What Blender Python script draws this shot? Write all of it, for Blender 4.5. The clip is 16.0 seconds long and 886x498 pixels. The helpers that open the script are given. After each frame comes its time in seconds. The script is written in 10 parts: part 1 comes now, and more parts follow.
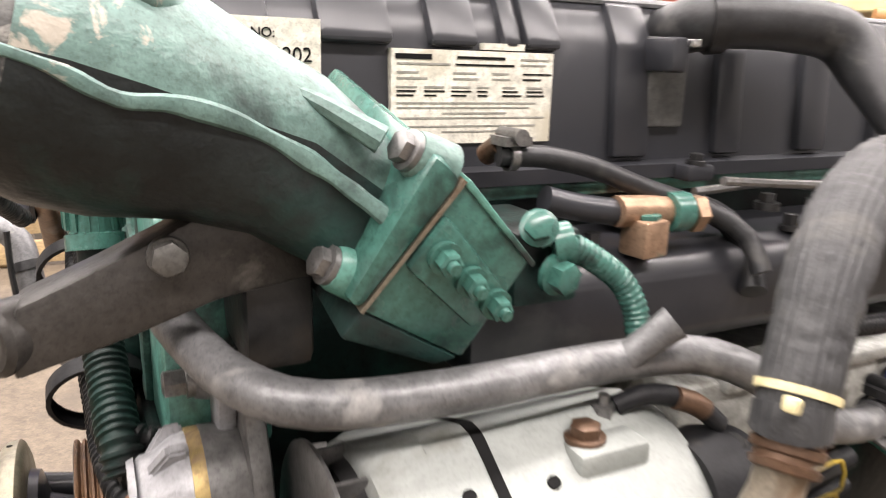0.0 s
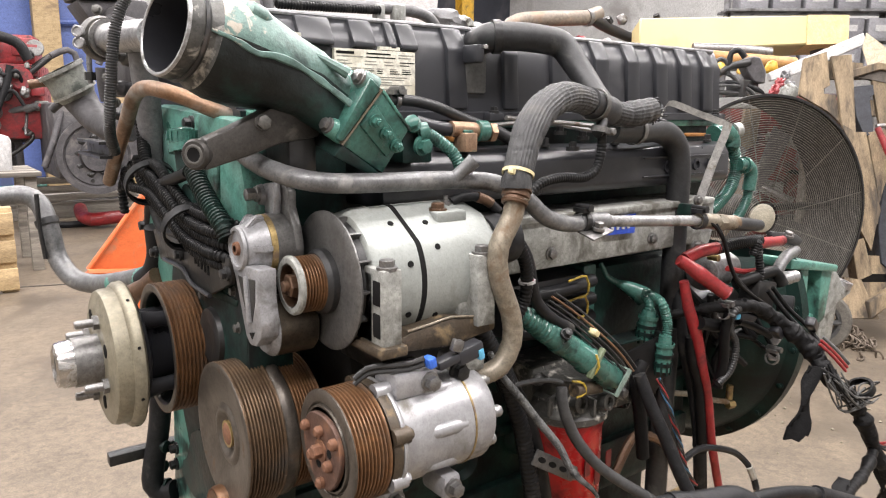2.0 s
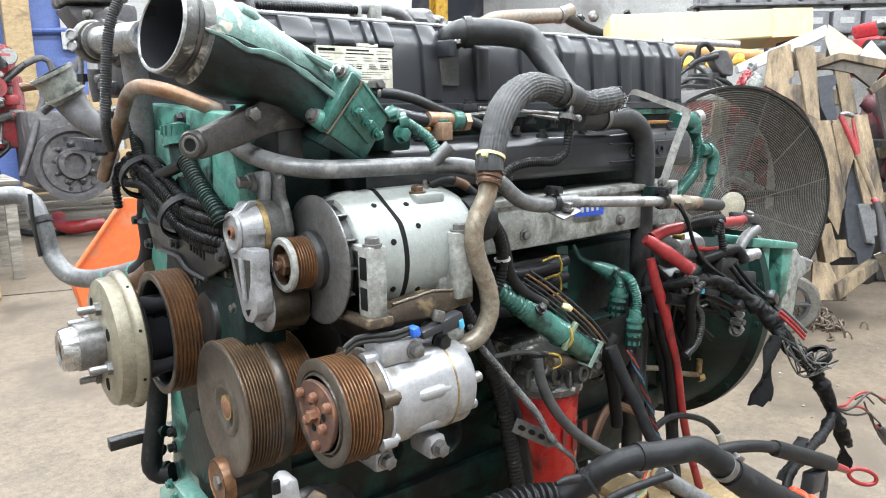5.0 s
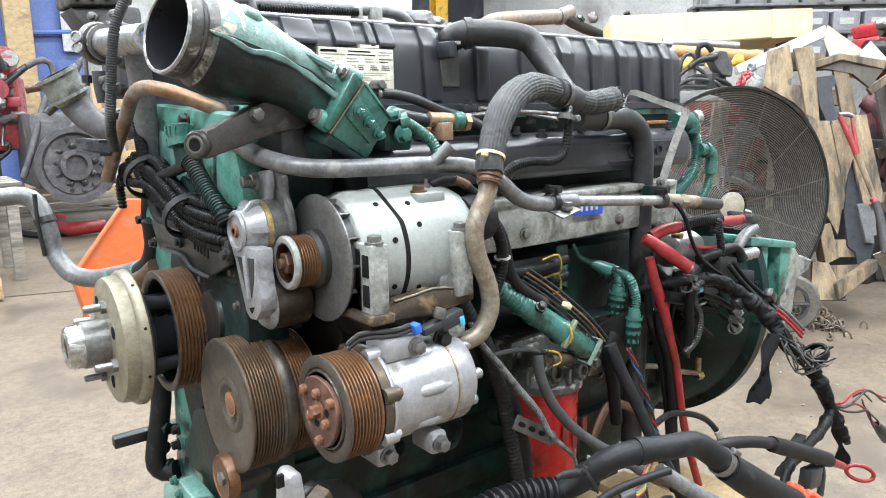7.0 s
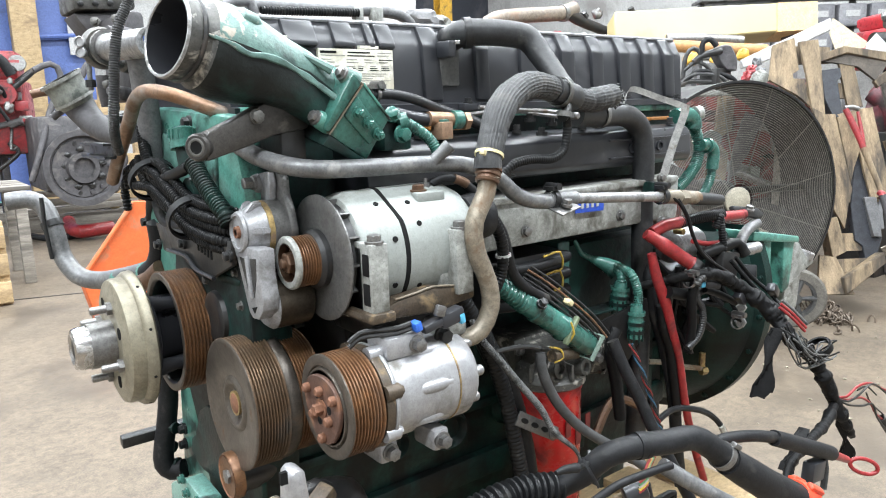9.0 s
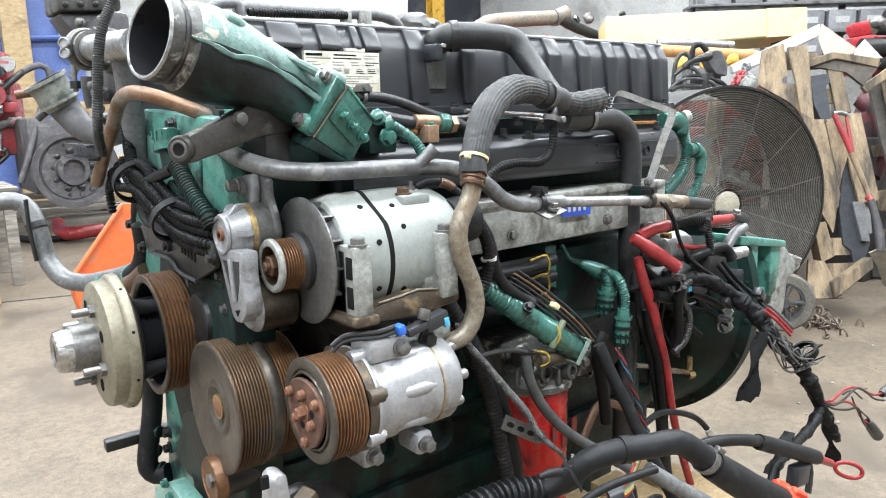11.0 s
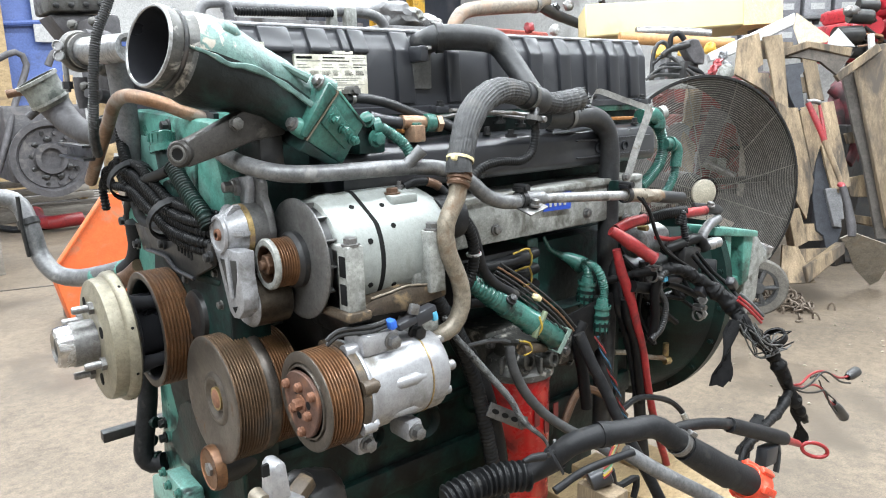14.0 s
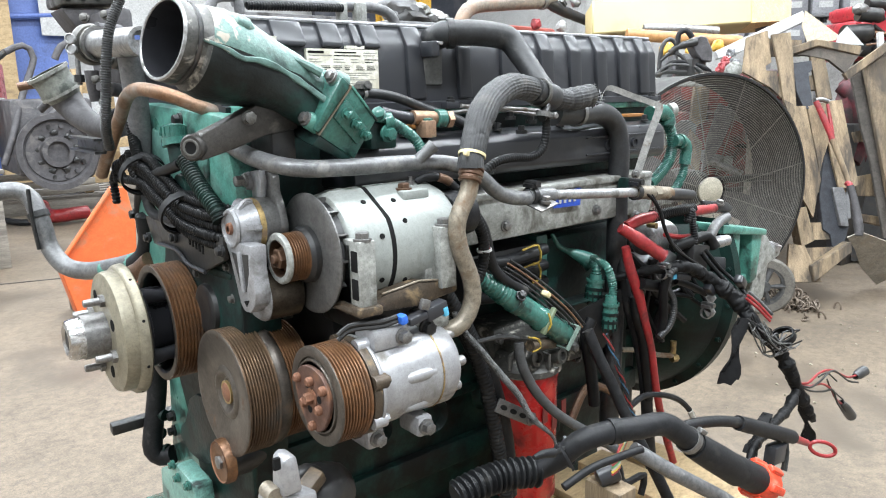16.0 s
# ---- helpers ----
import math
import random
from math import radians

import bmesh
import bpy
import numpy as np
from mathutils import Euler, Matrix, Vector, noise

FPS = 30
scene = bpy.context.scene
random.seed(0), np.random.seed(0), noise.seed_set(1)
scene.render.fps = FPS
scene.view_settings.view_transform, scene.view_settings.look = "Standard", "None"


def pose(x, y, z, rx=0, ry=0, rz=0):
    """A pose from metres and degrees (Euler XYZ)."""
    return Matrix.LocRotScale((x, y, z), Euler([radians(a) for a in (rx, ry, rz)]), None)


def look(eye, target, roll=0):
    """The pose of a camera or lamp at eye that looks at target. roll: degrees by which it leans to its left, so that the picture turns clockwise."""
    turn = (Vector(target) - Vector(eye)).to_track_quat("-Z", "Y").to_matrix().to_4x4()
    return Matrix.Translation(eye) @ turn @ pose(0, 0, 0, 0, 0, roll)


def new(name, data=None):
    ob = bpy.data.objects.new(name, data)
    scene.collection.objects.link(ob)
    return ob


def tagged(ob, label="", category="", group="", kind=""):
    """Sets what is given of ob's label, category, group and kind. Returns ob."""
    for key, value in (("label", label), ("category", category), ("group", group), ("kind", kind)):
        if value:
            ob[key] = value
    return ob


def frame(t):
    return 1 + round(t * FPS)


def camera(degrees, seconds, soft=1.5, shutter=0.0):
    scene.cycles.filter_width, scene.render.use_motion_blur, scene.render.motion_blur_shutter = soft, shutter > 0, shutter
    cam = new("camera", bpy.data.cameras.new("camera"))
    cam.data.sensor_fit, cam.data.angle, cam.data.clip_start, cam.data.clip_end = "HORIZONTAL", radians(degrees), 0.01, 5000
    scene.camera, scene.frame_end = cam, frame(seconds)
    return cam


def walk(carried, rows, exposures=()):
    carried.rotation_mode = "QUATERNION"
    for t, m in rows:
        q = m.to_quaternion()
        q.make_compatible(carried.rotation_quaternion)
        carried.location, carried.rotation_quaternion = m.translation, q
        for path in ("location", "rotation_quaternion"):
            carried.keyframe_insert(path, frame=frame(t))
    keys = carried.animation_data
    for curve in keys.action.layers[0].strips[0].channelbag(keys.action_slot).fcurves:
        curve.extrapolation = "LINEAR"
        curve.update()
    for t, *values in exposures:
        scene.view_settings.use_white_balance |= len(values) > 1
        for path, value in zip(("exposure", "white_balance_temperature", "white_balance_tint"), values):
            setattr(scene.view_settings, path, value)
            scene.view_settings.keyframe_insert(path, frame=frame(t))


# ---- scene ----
cam = camera(63.06, 16.0, soft=1.1, shutter=0.4)
PATH = [
    (0, (-0.3111, -0.4513, 1.1906), (0.5541, 1.2812, 0.6907), 1.68),
    (0.5, (-0.3673, -0.5596, 1.1799), (0.6425, 1.1019, 0.7115), 0.79),
    (1, (-0.4554, -0.6806, 1.1502), (0.6336, 0.9456, 0.7385), -0.05),
    (1.5, (-0.5375, -0.7862, 1.1346), (0.6084, 0.8060, 0.7450), 0.09),
    (2, (-0.5890, -0.8670, 1.1209), (0.5776, 0.7126, 0.7418), 0.53),
    (2.5, (-0.6164, -0.9031, 1.1072), (0.5614, 0.6667, 0.7220), 1.00),
    (3, (-0.6219, -0.8928, 1.0927), (0.5710, 0.6634, 0.6990), 1.04),
    (3.5, (-0.6156, -0.9075, 1.1011), (0.5893, 0.6411, 0.7138), 0.41),
    (4, (-0.6235, -0.9147, 1.1073), (0.5917, 0.6296, 0.7351), -0.43),
    (6.5, (-0.6355, -0.9345, 1.1067), (0.5679, 0.6169, 0.7259), -1.00),
    (7, (-0.6391, -0.9341, 1.1058), (0.5690, 0.6153, 0.7322), -0.90),
    (7.5, (-0.6325, -0.9337, 1.1057), (0.5703, 0.6189, 0.7280), -1.04),
    (8, (-0.6337, -0.9407, 1.1066), (0.5621, 0.6169, 0.7273), -1.41),
    (8.5, (-0.6367, -0.9446, 1.1075), (0.5539, 0.6172, 0.7287), -1.66),
    (11, (-0.6276, -0.9509, 1.1067), (0.5812, 0.5990, 0.7372), -1.38),
    (11.5, (-0.6211, -0.9521, 1.1075), (0.6107, 0.5784, 0.7333), -1.13),
    (12, (-0.6304, -0.9594, 1.1084), (0.6174, 0.5560, 0.7253), -1.05),
    (12.5, (-0.6580, -0.9677, 1.1205), (0.5944, 0.5406, 0.7249), -1.09),
    (13, (-0.6545, -0.9683, 1.1271), (0.5958, 0.5395, 0.7228), -1.16),
    (13.5, (-0.6533, -0.9740, 1.1306), (0.5942, 0.5352, 0.7233), -1.40),
    (14, (-0.6594, -0.9776, 1.1313), (0.5842, 0.5337, 0.7198), -1.47),
    (14.5, (-0.6558, -0.9741, 1.1328), (0.5827, 0.5395, 0.7145), -1.46),
    (15, (-0.6519, -0.9704, 1.1308), (0.5797, 0.5487, 0.7118), -1.49),
    (15.5, (-0.6582, -0.9734, 1.1312), (0.5731, 0.5459, 0.7121), -1.40),
    (16, (-0.6672, -0.9716, 1.1307), (0.5669, 0.5448, 0.7093), -1.09),
]
walk(cam, [(t, look(eye, target, roll)) for t, eye, target, roll in PATH],
     exposures=[(0.0, 0.25, 7500, 22), (0.5, 0.22, 7450, 21), (1.0, 0.42, 7300, 18), (1.5, 0.17, 7300, 19), (2.0, 0.11, 7200, 19), (3.0, 0.40, 6600, 11), (6.5, 0.40, 6450, 10), (11.5, 0.40, 6450, 10), (16.0, 0.36, 6400, 10)])

# ---- light: a workshop hall lit by rows of strip lamps under the ceiling ----
FLOOR, CEIL = 0.0, 5.2
world = bpy.data.worlds.new("world")
scene.world = world
world.use_nodes = True
world.node_tree.nodes["Background"].inputs[0].default_value = (0.75, 0.82, 1.0, 1)
world.node_tree.nodes["Background"].inputs[1].default_value = 0.25


def strip_lamp(x, y, power, turn=0.0, length=3.0, width=0.45):
    lamp = bpy.data.lights.new("strip_lamp", "AREA")
    lamp.shape, lamp.size, lamp.size_y = "RECTANGLE", length, width
    lamp.energy, lamp.color = power, (0.90, 0.96, 1.0)
    ob = new("strip_lamp", lamp)
    ob.matrix_world = pose(x, y, CEIL - 0.25, 0, 0, turn)
    return ob


# Lamps out of view; the near-side row is stronger to light upright faces
for lx in (-3.6, -0.6, 2.6, 5.8):
    for ly in (-2.6, 0.4, 3.6, 7.2):
        strip_lamp(lx, ly, 185.0 if ly > -1 else 215.0)

# ---- materials ----
def mat(name, col, col2=None, rough=0.5, metal=0.0, scale=18.0, dirt=None, amount=0.45, dirt_scale=7.0, dirt_rough=0.85,
        bump=0.08, fine=260.0, rough_var=0.15, coat=0.0, vary=0.0, stretch=(1, 1, 1), spec=0.5, speck=0.22, wear=None):
    """A worn surface: base colour mixed at grain size, dirt patches at a larger one, fine relief."""
    m = bpy.data.materials.new(name)
    m.use_nodes = True
    nt = m.node_tree
    n, l = nt.nodes, nt.links
    b = n["Principled BSDF"]
    b.inputs["Metallic"].default_value = metal
    b.inputs["Coat Weight"].default_value = coat
    b.inputs["Specular IOR Level"].default_value = spec
    tc, mp = n.new("ShaderNodeTexCoord"), n.new("ShaderNodeMapping")
    mp.inputs["Scale"].default_value = stretch
    l.new(tc.outputs["Object"], mp.inputs["Vector"])

    def tex(s, detail=5.0, distort=0.0):
        t = n.new("ShaderNodeTexNoise")
        t.inputs["Scale"].default_value, t.inputs["Detail"].default_value = s, detail
        t.inputs["Roughness"].default_value, t.inputs["Distortion"].default_value = 0.62, distort
        l.new(mp.outputs["Vector"], t.inputs["Vector"])
        return t

    def ramp(src, lo, hi):
        r = n.new("ShaderNodeMapRange")
        r.inputs["From Min"].default_value, r.inputs["From Max"].default_value = lo, hi
        l.new(src, r.inputs["Value"])
        return r.outputs["Result"]

    def mix(fac, a, c):
        x = n.new("ShaderNodeMix")
        x.data_type = "RGBA"
        l.new(fac, x.inputs["Factor"])
        for socket, v in ((x.inputs[6], a), (x.inputs[7], c)):
            if isinstance(v, tuple):
                socket.default_value = (*v, 1)
            else:
                l.new(v, socket)
        return x.outputs[2]

    grain = tex(scale)
    c2 = col2 or tuple(v * 0.72 for v in col)
    colour = mix(ramp(grain.outputs["Fac"], 0.32, 0.68), col, c2)
    if speck:
        spots = tex(150.0, 6.0)
        sv, sh = n.new("ShaderNodeHueSaturation"), n.new("ShaderNodeMapRange")
        sh.inputs["From Min"].default_value, sh.inputs["From Max"].default_value = 0.3, 0.7
        sh.inputs["To Min"].default_value, sh.inputs["To Max"].default_value = 1 - speck, 1 + speck
        l.new(spots.outputs["Fac"], sh.inputs["Value"])
        l.new(sh.outputs["Result"], sv.inputs["Value"])
        l.new(colour, sv.inputs["Color"])
        colour = sv.outputs["Color"]
        for size, lo, hi, floor in ((38.0, 0.30, 0.62, 0.74), (430.0, 0.36, 0.50, 0.80)):
            gm, gv = n.new("ShaderNodeMapRange"), n.new("ShaderNodeHueSaturation")
            gm.inputs["From Min"].default_value, gm.inputs["From Max"].default_value = lo, hi
            gm.inputs["To Min"].default_value, gm.inputs["To Max"].default_value = 1 - (1 - floor) * min(speck / 0.2, 1.6), 1.06
            l.new(tex(size, 8.0, 0.3).outputs["Fac"], gm.inputs["Value"])
            l.new(gm.outputs["Result"], gv.inputs["Value"])
            l.new(colour, gv.inputs["Color"])
            colour = gv.outputs["Color"]
    if vary:
        info, hsv = n.new("ShaderNodeObjectInfo"), n.new("ShaderNodeHueSaturation")
        r = n.new("ShaderNodeMapRange")
        r.inputs["To Min"].default_value, r.inputs["To Max"].default_value = 1 - vary, 1 + vary
        l.new(info.outputs["Random"], r.inputs["Value"])
        l.new(r.outputs["Result"], hsv.inputs["Value"])
        l.new(colour, hsv.inputs["Color"])
        colour = hsv.outputs["Color"]
    rr = n.new("ShaderNodeMapRange")
    rr.inputs["To Min"].default_value, rr.inputs["To Max"].default_value = max(rough - rough_var, 0.03), min(rough + rough_var, 1)
    l.new(grain.outputs["Fac"], rr.inputs["Value"])
    roughness = rr.outputs["Result"]
    if dirt:
        patch = tex(dirt_scale, 8.0, 0.4)
        mask = ramp(patch.outputs["Fac"], 0.62 - amount * 0.35, 0.72 - amount * 0.25)
        colour = mix(mask, colour, dirt)
        mr = n.new("ShaderNodeMix")
        l.new(mask, mr.inputs["Factor"])
        l.new(roughness, mr.inputs[2])
        mr.inputs[3].default_value = dirt_rough
        roughness = mr.outputs[0]
        if metal:
            mm = n.new("ShaderNodeMix")
            l.new(mask, mm.inputs["Factor"])
            mm.inputs[2].default_value, mm.inputs[3].default_value = metal, metal * 0.35
            l.new(mm.outputs[0], b.inputs["Metallic"])
    if wear:
        # flaking or paint that gathers round one place: (place, reach, colour, threshold, size)
        place, reach, tone, level, size = wear
        geo, far = n.new("ShaderNodeNewGeometry"), n.new("ShaderNodeVectorMath")
        far.operation = "DISTANCE"
        far.inputs[1].default_value = place
        l.new(geo.outputs["Position"], far.inputs[0])
        near = n.new("ShaderNodeMapRange")
        near.inputs["From Min"].default_value, near.inputs["From Max"].default_value = 0.0, reach
        near.inputs["To Min"].default_value, near.inputs["To Max"].default_value = 0.25, -0.25
        l.new(far.outputs["Value"], near.inputs["Value"])
        add = n.new("ShaderNodeMath")
        l.new(near.outputs["Result"], add.inputs[0])
        l.new(tex(size, 9.0, 0.5).outputs["Fac"], add.inputs[1])
        colour = mix(ramp(add.outputs[0], level, level + 0.06), colour, tone)
    l.new(colour, b.inputs["Base Color"])
    l.new(roughness, b.inputs["Roughness"])
    if bump:
        bp = n.new("ShaderNodeBump")
        bp.inputs["Strength"].default_value, bp.inputs["Distance"].default_value = bump * 0.4, 0.003
        l.new(tex(fine, 3.0).outputs["Fac"], bp.inputs["Height"])
        l.new(bp.outputs["Normal"], b.inputs["Normal"])
    return m


GREEN = mat("green_engine_paint", (0.095, 0.265, 0.215), (0.065, 0.205, 0.168), 0.33, dirt=(0.012, 0.016, 0.015), amount=0.33, dirt_scale=13, dirt_rough=0.4, bump=0.4, fine=120)
GREEN_CLEAN = mat("green_paint_clean", (0.046, 0.148, 0.120), (0.032, 0.108, 0.088), 0.26, dirt=(0.012, 0.034, 0.029), amount=0.28, dirt_scale=34, dirt_rough=0.36, bump=0.15, fine=150)
# Grime plus shade: green darkened for the lower and inner engine parts
GREEN_GRIME_SHADE = mat("grimy_shaded_green_paint", (0.008, 0.038, 0.031), (0.0035, 0.013, 0.0115), 0.46, dirt=(0.0035, 0.0045, 0.0045), amount=0.62, dirt_scale=13, dirt_rough=0.55, bump=0.8, fine=70, spec=0.25)
GREEN_DARK = mat("dark_green_paint", (0.022, 0.085, 0.070), (0.012, 0.050, 0.041), 0.42, dirt=(0.006, 0.010, 0.009), amount=0.36, dirt_scale=12, dirt_rough=0.5, bump=0.5, fine=90)
# Elbow's upper half; the light it catches is part of this pale tone
ELBOW = mat("pale_lit_green_casting", (0.130, 0.222, 0.196), (0.072, 0.142, 0.124), 0.42, scale=20, dirt=(0.026, 0.045, 0.041), amount=0.36, dirt_scale=15, dirt_rough=0.5, bump=0.7, fine=110, wear=((-0.330, -0.15, 1.225), 0.10, (0.36, 0.325, 0.27), 0.60, 60.0))
# Soot and shade in one black, for undersides and recesses
SOOT_SHADE = mat("soot_and_shade_black", (0.005, 0.0065, 0.0065), (0.013, 0.018, 0.017), 0.45, scale=10, dirt=(0.011, 0.042, 0.036), amount=0.46, dirt_scale=9, dirt_rough=0.5, bump=1.0, fine=90, spec=0.3)
BLACK_PLASTIC = mat("black_plastic", (0.021, 0.022, 0.026), (0.027, 0.028, 0.032), 0.34, scale=9, rough_var=0.06, dirt=(0.050, 0.050, 0.054), amount=0.10, dirt_scale=7, dirt_rough=0.5, bump=0.0, speck=0.0)
BLACK_SATIN = mat("black_satin_plastic", (0.015, 0.0155, 0.018), (0.022, 0.0225, 0.026), 0.30, scale=12, rough_var=0.08, dirt=(0.04, 0.04, 0.04), amount=0.12, dirt_scale=14, dirt_rough=0.5, bump=0.05, speck=0.05)
RUBBER = mat("black_rubber", (0.0095, 0.0098, 0.011), (0.016, 0.0163, 0.0175), 0.5, scale=60, rough_var=0.10, dirt=(0.042, 0.040, 0.037), amount=0.14, dirt_scale=26, dirt_rough=0.7, bump=0.25, fine=300, spec=0.20)
# Lighter copy of RUBBER; sheen and haze on the upper hoses are in its colour
HAZED_RUBBER = mat("hazed_black_rubber", (0.017, 0.0175, 0.019), (0.027, 0.0275, 0.029), 0.46, scale=60, rough_var=0.10, dirt=(0.06, 0.058, 0.055), amount=0.16, dirt_scale=26, dirt_rough=0.65, bump=0.2, fine=300, spec=0.42)
RUBBER_GREY = mat("dusty_grey_rubber", (0.034, 0.035, 0.036), (0.06, 0.06, 0.06), 0.6, scale=45, dirt=(0.12, 0.115, 0.10), amount=0.12, dirt_scale=30, bump=0.2)
LOOM = mat("black_loom_plastic", (0.0065, 0.0068, 0.0075), (0.012, 0.0123, 0.0128), 0.42, rough_var=0.08, dirt=(0.045, 0.043, 0.039), amount=0.08, dirt_scale=40, bump=0.0, spec=0.16)
LOOM_BAND = mat("worn_loom_plastic", (0.018, 0.018, 0.019), (0.034, 0.034, 0.034), 0.45, dirt=(0.10, 0.098, 0.09), amount=0.14, dirt_scale=50, bump=0.0)
LOOM_GREY = mat("dusty_loom_plastic", (0.13, 0.13, 0.125), (0.06, 0.06, 0.06), 0.5, dirt=(0.03, 0.03, 0.03), amount=0.3, dirt_scale=40, bump=0.0)
TAPE = mat("black_cloth_tape", (0.0042, 0.0042, 0.0046), (0.0085, 0.0085, 0.009), 0.55, scale=90, bump=0.8, fine=160, spec=0.16)
CABLE = mat("black_cable_sheath", (0.004, 0.004, 0.0044), (0.008, 0.008, 0.0084), 0.42, scale=50, rough_var=0.1, dirt=(0.022, 0.021, 0.02), amount=0.10, dirt_scale=30, bump=0.1, spec=0.16)
ALU = mat("cast_aluminium", (0.42, 0.42, 0.425), (0.28, 0.28, 0.28), 0.38, 0.75, scale=70, dirt=(0.13, 0.125, 0.115), amount=0.25, dirt_scale=28, bump=0.45, fine=200)
ALU_GRIMY = mat("grimy_aluminium", (0.15, 0.145, 0.135), (0.08, 0.078, 0.073), 0.45, 0.5, scale=50, dirt=(0.04, 0.037, 0.034), amount=0.4, dirt_scale=22, bump=0.45, fine=160)
BRACKET_BROWN = mat("oily_brown_bracket", (0.085, 0.062, 0.042), (0.05, 0.04, 0.03), 0.45, 0.3, scale=40, dirt=(0.20, 0.14, 0.075), amount=0.25, dirt_scale=40, bump=0.5)
ALU_BRIGHT = mat("bright_cast_aluminium", (0.375, 0.375, 0.387), (0.30, 0.30, 0.31), 0.40, 0.55, scale=14, rough_var=0.10, dirt=(0.17, 0.16, 0.142), amount=0.22, dirt_scale=18, bump=0.35, fine=200, speck=0.10)
ALU_DIRTY = mat("oxidised_aluminium", (0.34, 0.345, 0.325), (0.24, 0.245, 0.228), 0.55, 0.3, scale=45, dirt=(0.10, 0.095, 0.080), amount=0.36, dirt_scale=20, bump=0.5, fine=160)
ALT_SHELL = mat("pale_alternator_shell", (0.275, 0.292, 0.277), (0.228, 0.244, 0.231), 0.52, 0.18, scale=14, rough_var=0.1, dirt=(0.17, 0.17, 0.15), amount=0.16, dirt_scale=11, bump=0.3, fine=240, speck=0.07)
STEEL = mat("dull_steel", (0.26, 0.255, 0.25), (0.18, 0.177, 0.173), 0.4, 0.8, scale=40, dirt=(0.11, 0.085, 0.065), amount=0.2, dirt_scale=30, bump=0.2)
DARK_STEEL = mat("dark_steel", (0.035, 0.035, 0.036), (0.022, 0.022, 0.022), 0.4, 0.4, scale=30, dirt=(0.06, 0.045, 0.035), amount=0.15, dirt_scale=24, bump=0.2)
GREY_PLATE = mat("grey_pressed_steel", (0.15, 0.147, 0.143), (0.115, 0.113, 0.11), 0.42, 0.55, scale=40, dirt=(0.07, 0.065, 0.06), amount=0.18, dirt_scale=18, bump=0.15)
CHROME = mat("bright_steel", (0.62, 0.61, 0.60), (0.46, 0.455, 0.445), 0.24, 1.0, scale=30, dirt=(0.24, 0.215, 0.18), amount=0.22, dirt_scale=40, bump=0.2)
CAST = mat("bare_cast_iron", (0.255, 0.230, 0.168), (0.19, 0.17, 0.125), 0.42, 0.4, scale=22, dirt=(0.13, 0.113, 0.08), amount=0.28, dirt_scale=10, bump=0.35, speck=0.14)
TENSIONER = mat("grey_die_casting", (0.30, 0.30, 0.31), (0.225, 0.225, 0.232), 0.42, 0.35, scale=60, dirt=(0.13, 0.125, 0.118), amount=0.24, dirt_scale=30, bump=0.4, fine=220, speck=0.14)
BARE = mat("bare_dirty_casting", (0.10, 0.098, 0.09), (0.045, 0.045, 0.043), 0.4, 0.4, scale=45, dirt=(0.42, 0.40, 0.36), amount=0.24, dirt_scale=45, bump=0.6, fine=140)
RUST = mat("rust", (0.22, 0.095, 0.05), (0.13, 0.06, 0.036), 0.75, 0.1, scale=50, dirt=(0.30, 0.15, 0.07), amount=0.3, dirt_scale=40, bump=0.6, fine=220)
RUST_BROWN = mat("brown_rusty_steel", (0.15, 0.083, 0.05), (0.10, 0.062, 0.042), 0.42, 0.5, scale=40, dirt=(0.25, 0.125, 0.055), amount=0.22, dirt_scale=26, bump=0.3)
PINKISH_RUST = mat("flash_rusted_plate", (0.150, 0.078, 0.056), (0.085, 0.050, 0.040), 0.5, 0.4, scale=45, dirt=(0.20, 0.092, 0.05), amount=0.3, dirt_scale=30, bump=0.4)
GROOVE = mat("grooved_rusty_steel", (0.130, 0.064, 0.032), (0.195, 0.096, 0.043), 0.44, 0.5, scale=24, dirt=(0.042, 0.034, 0.029), amount=0.42, dirt_scale=10, bump=0.2)
GROOVE_DULL = mat("grooved_dark_steel", (0.105, 0.07, 0.046), (0.15, 0.092, 0.052), 0.45, 0.55, scale=30, dirt=(0.055, 0.046, 0.038), amount=0.25, dirt_scale=12, bump=0.1)
PIPE_TAN = mat("tarnished_steel_pipe", (0.30, 0.265, 0.21), (0.205, 0.172, 0.13), 0.42, 0.5, scale=40, dirt=(0.15, 0.095, 0.055), amount=0.28, dirt_scale=24, bump=0.3)
PIPE_GREY = mat("grey_steel_pipe", (0.175, 0.176, 0.178), (0.125, 0.126, 0.128), 0.42, 0.4, scale=60, dirt=(0.25, 0.245, 0.235), amount=0.2, dirt_scale=30, bump=0.25)
BRASS = mat("brass", (0.40, 0.29, 0.125), (0.30, 0.215, 0.10), 0.45, 0.75, scale=50, dirt=(0.16, 0.105, 0.065), amount=0.35, dirt_scale=50)
COPPERY = mat("brown_brass_block", (0.42, 0.27, 0.18), (0.32, 0.2, 0.13), 0.45, 0.6, scale=60, dirt=(0.15, 0.2, 0.16), amount=0.2, dirt_scale=40)
RED_FILTER = mat("red_enamel", (0.40, 0.008, 0.010), (0.31, 0.007, 0.009), 0.26, dirt=(0.13, 0.008, 0.009), amount=0.28, dirt_scale=14, bump=0.05, speck=0.06)
RED_RUBBER = mat("red_cable_rubber", (0.285, 0.020, 0.022), (0.215, 0.016, 0.018), 0.36, dirt=(0.12, 0.016, 0.017), amount=0.16, dirt_scale=30)
RED_PAINT = mat("red_engine_paint", (0.30, 0.032, 0.036), (0.19, 0.022, 0.026), 0.4, dirt=(0.09, 0.04, 0.04), amount=0.3, dirt_scale=14, bump=0.4)
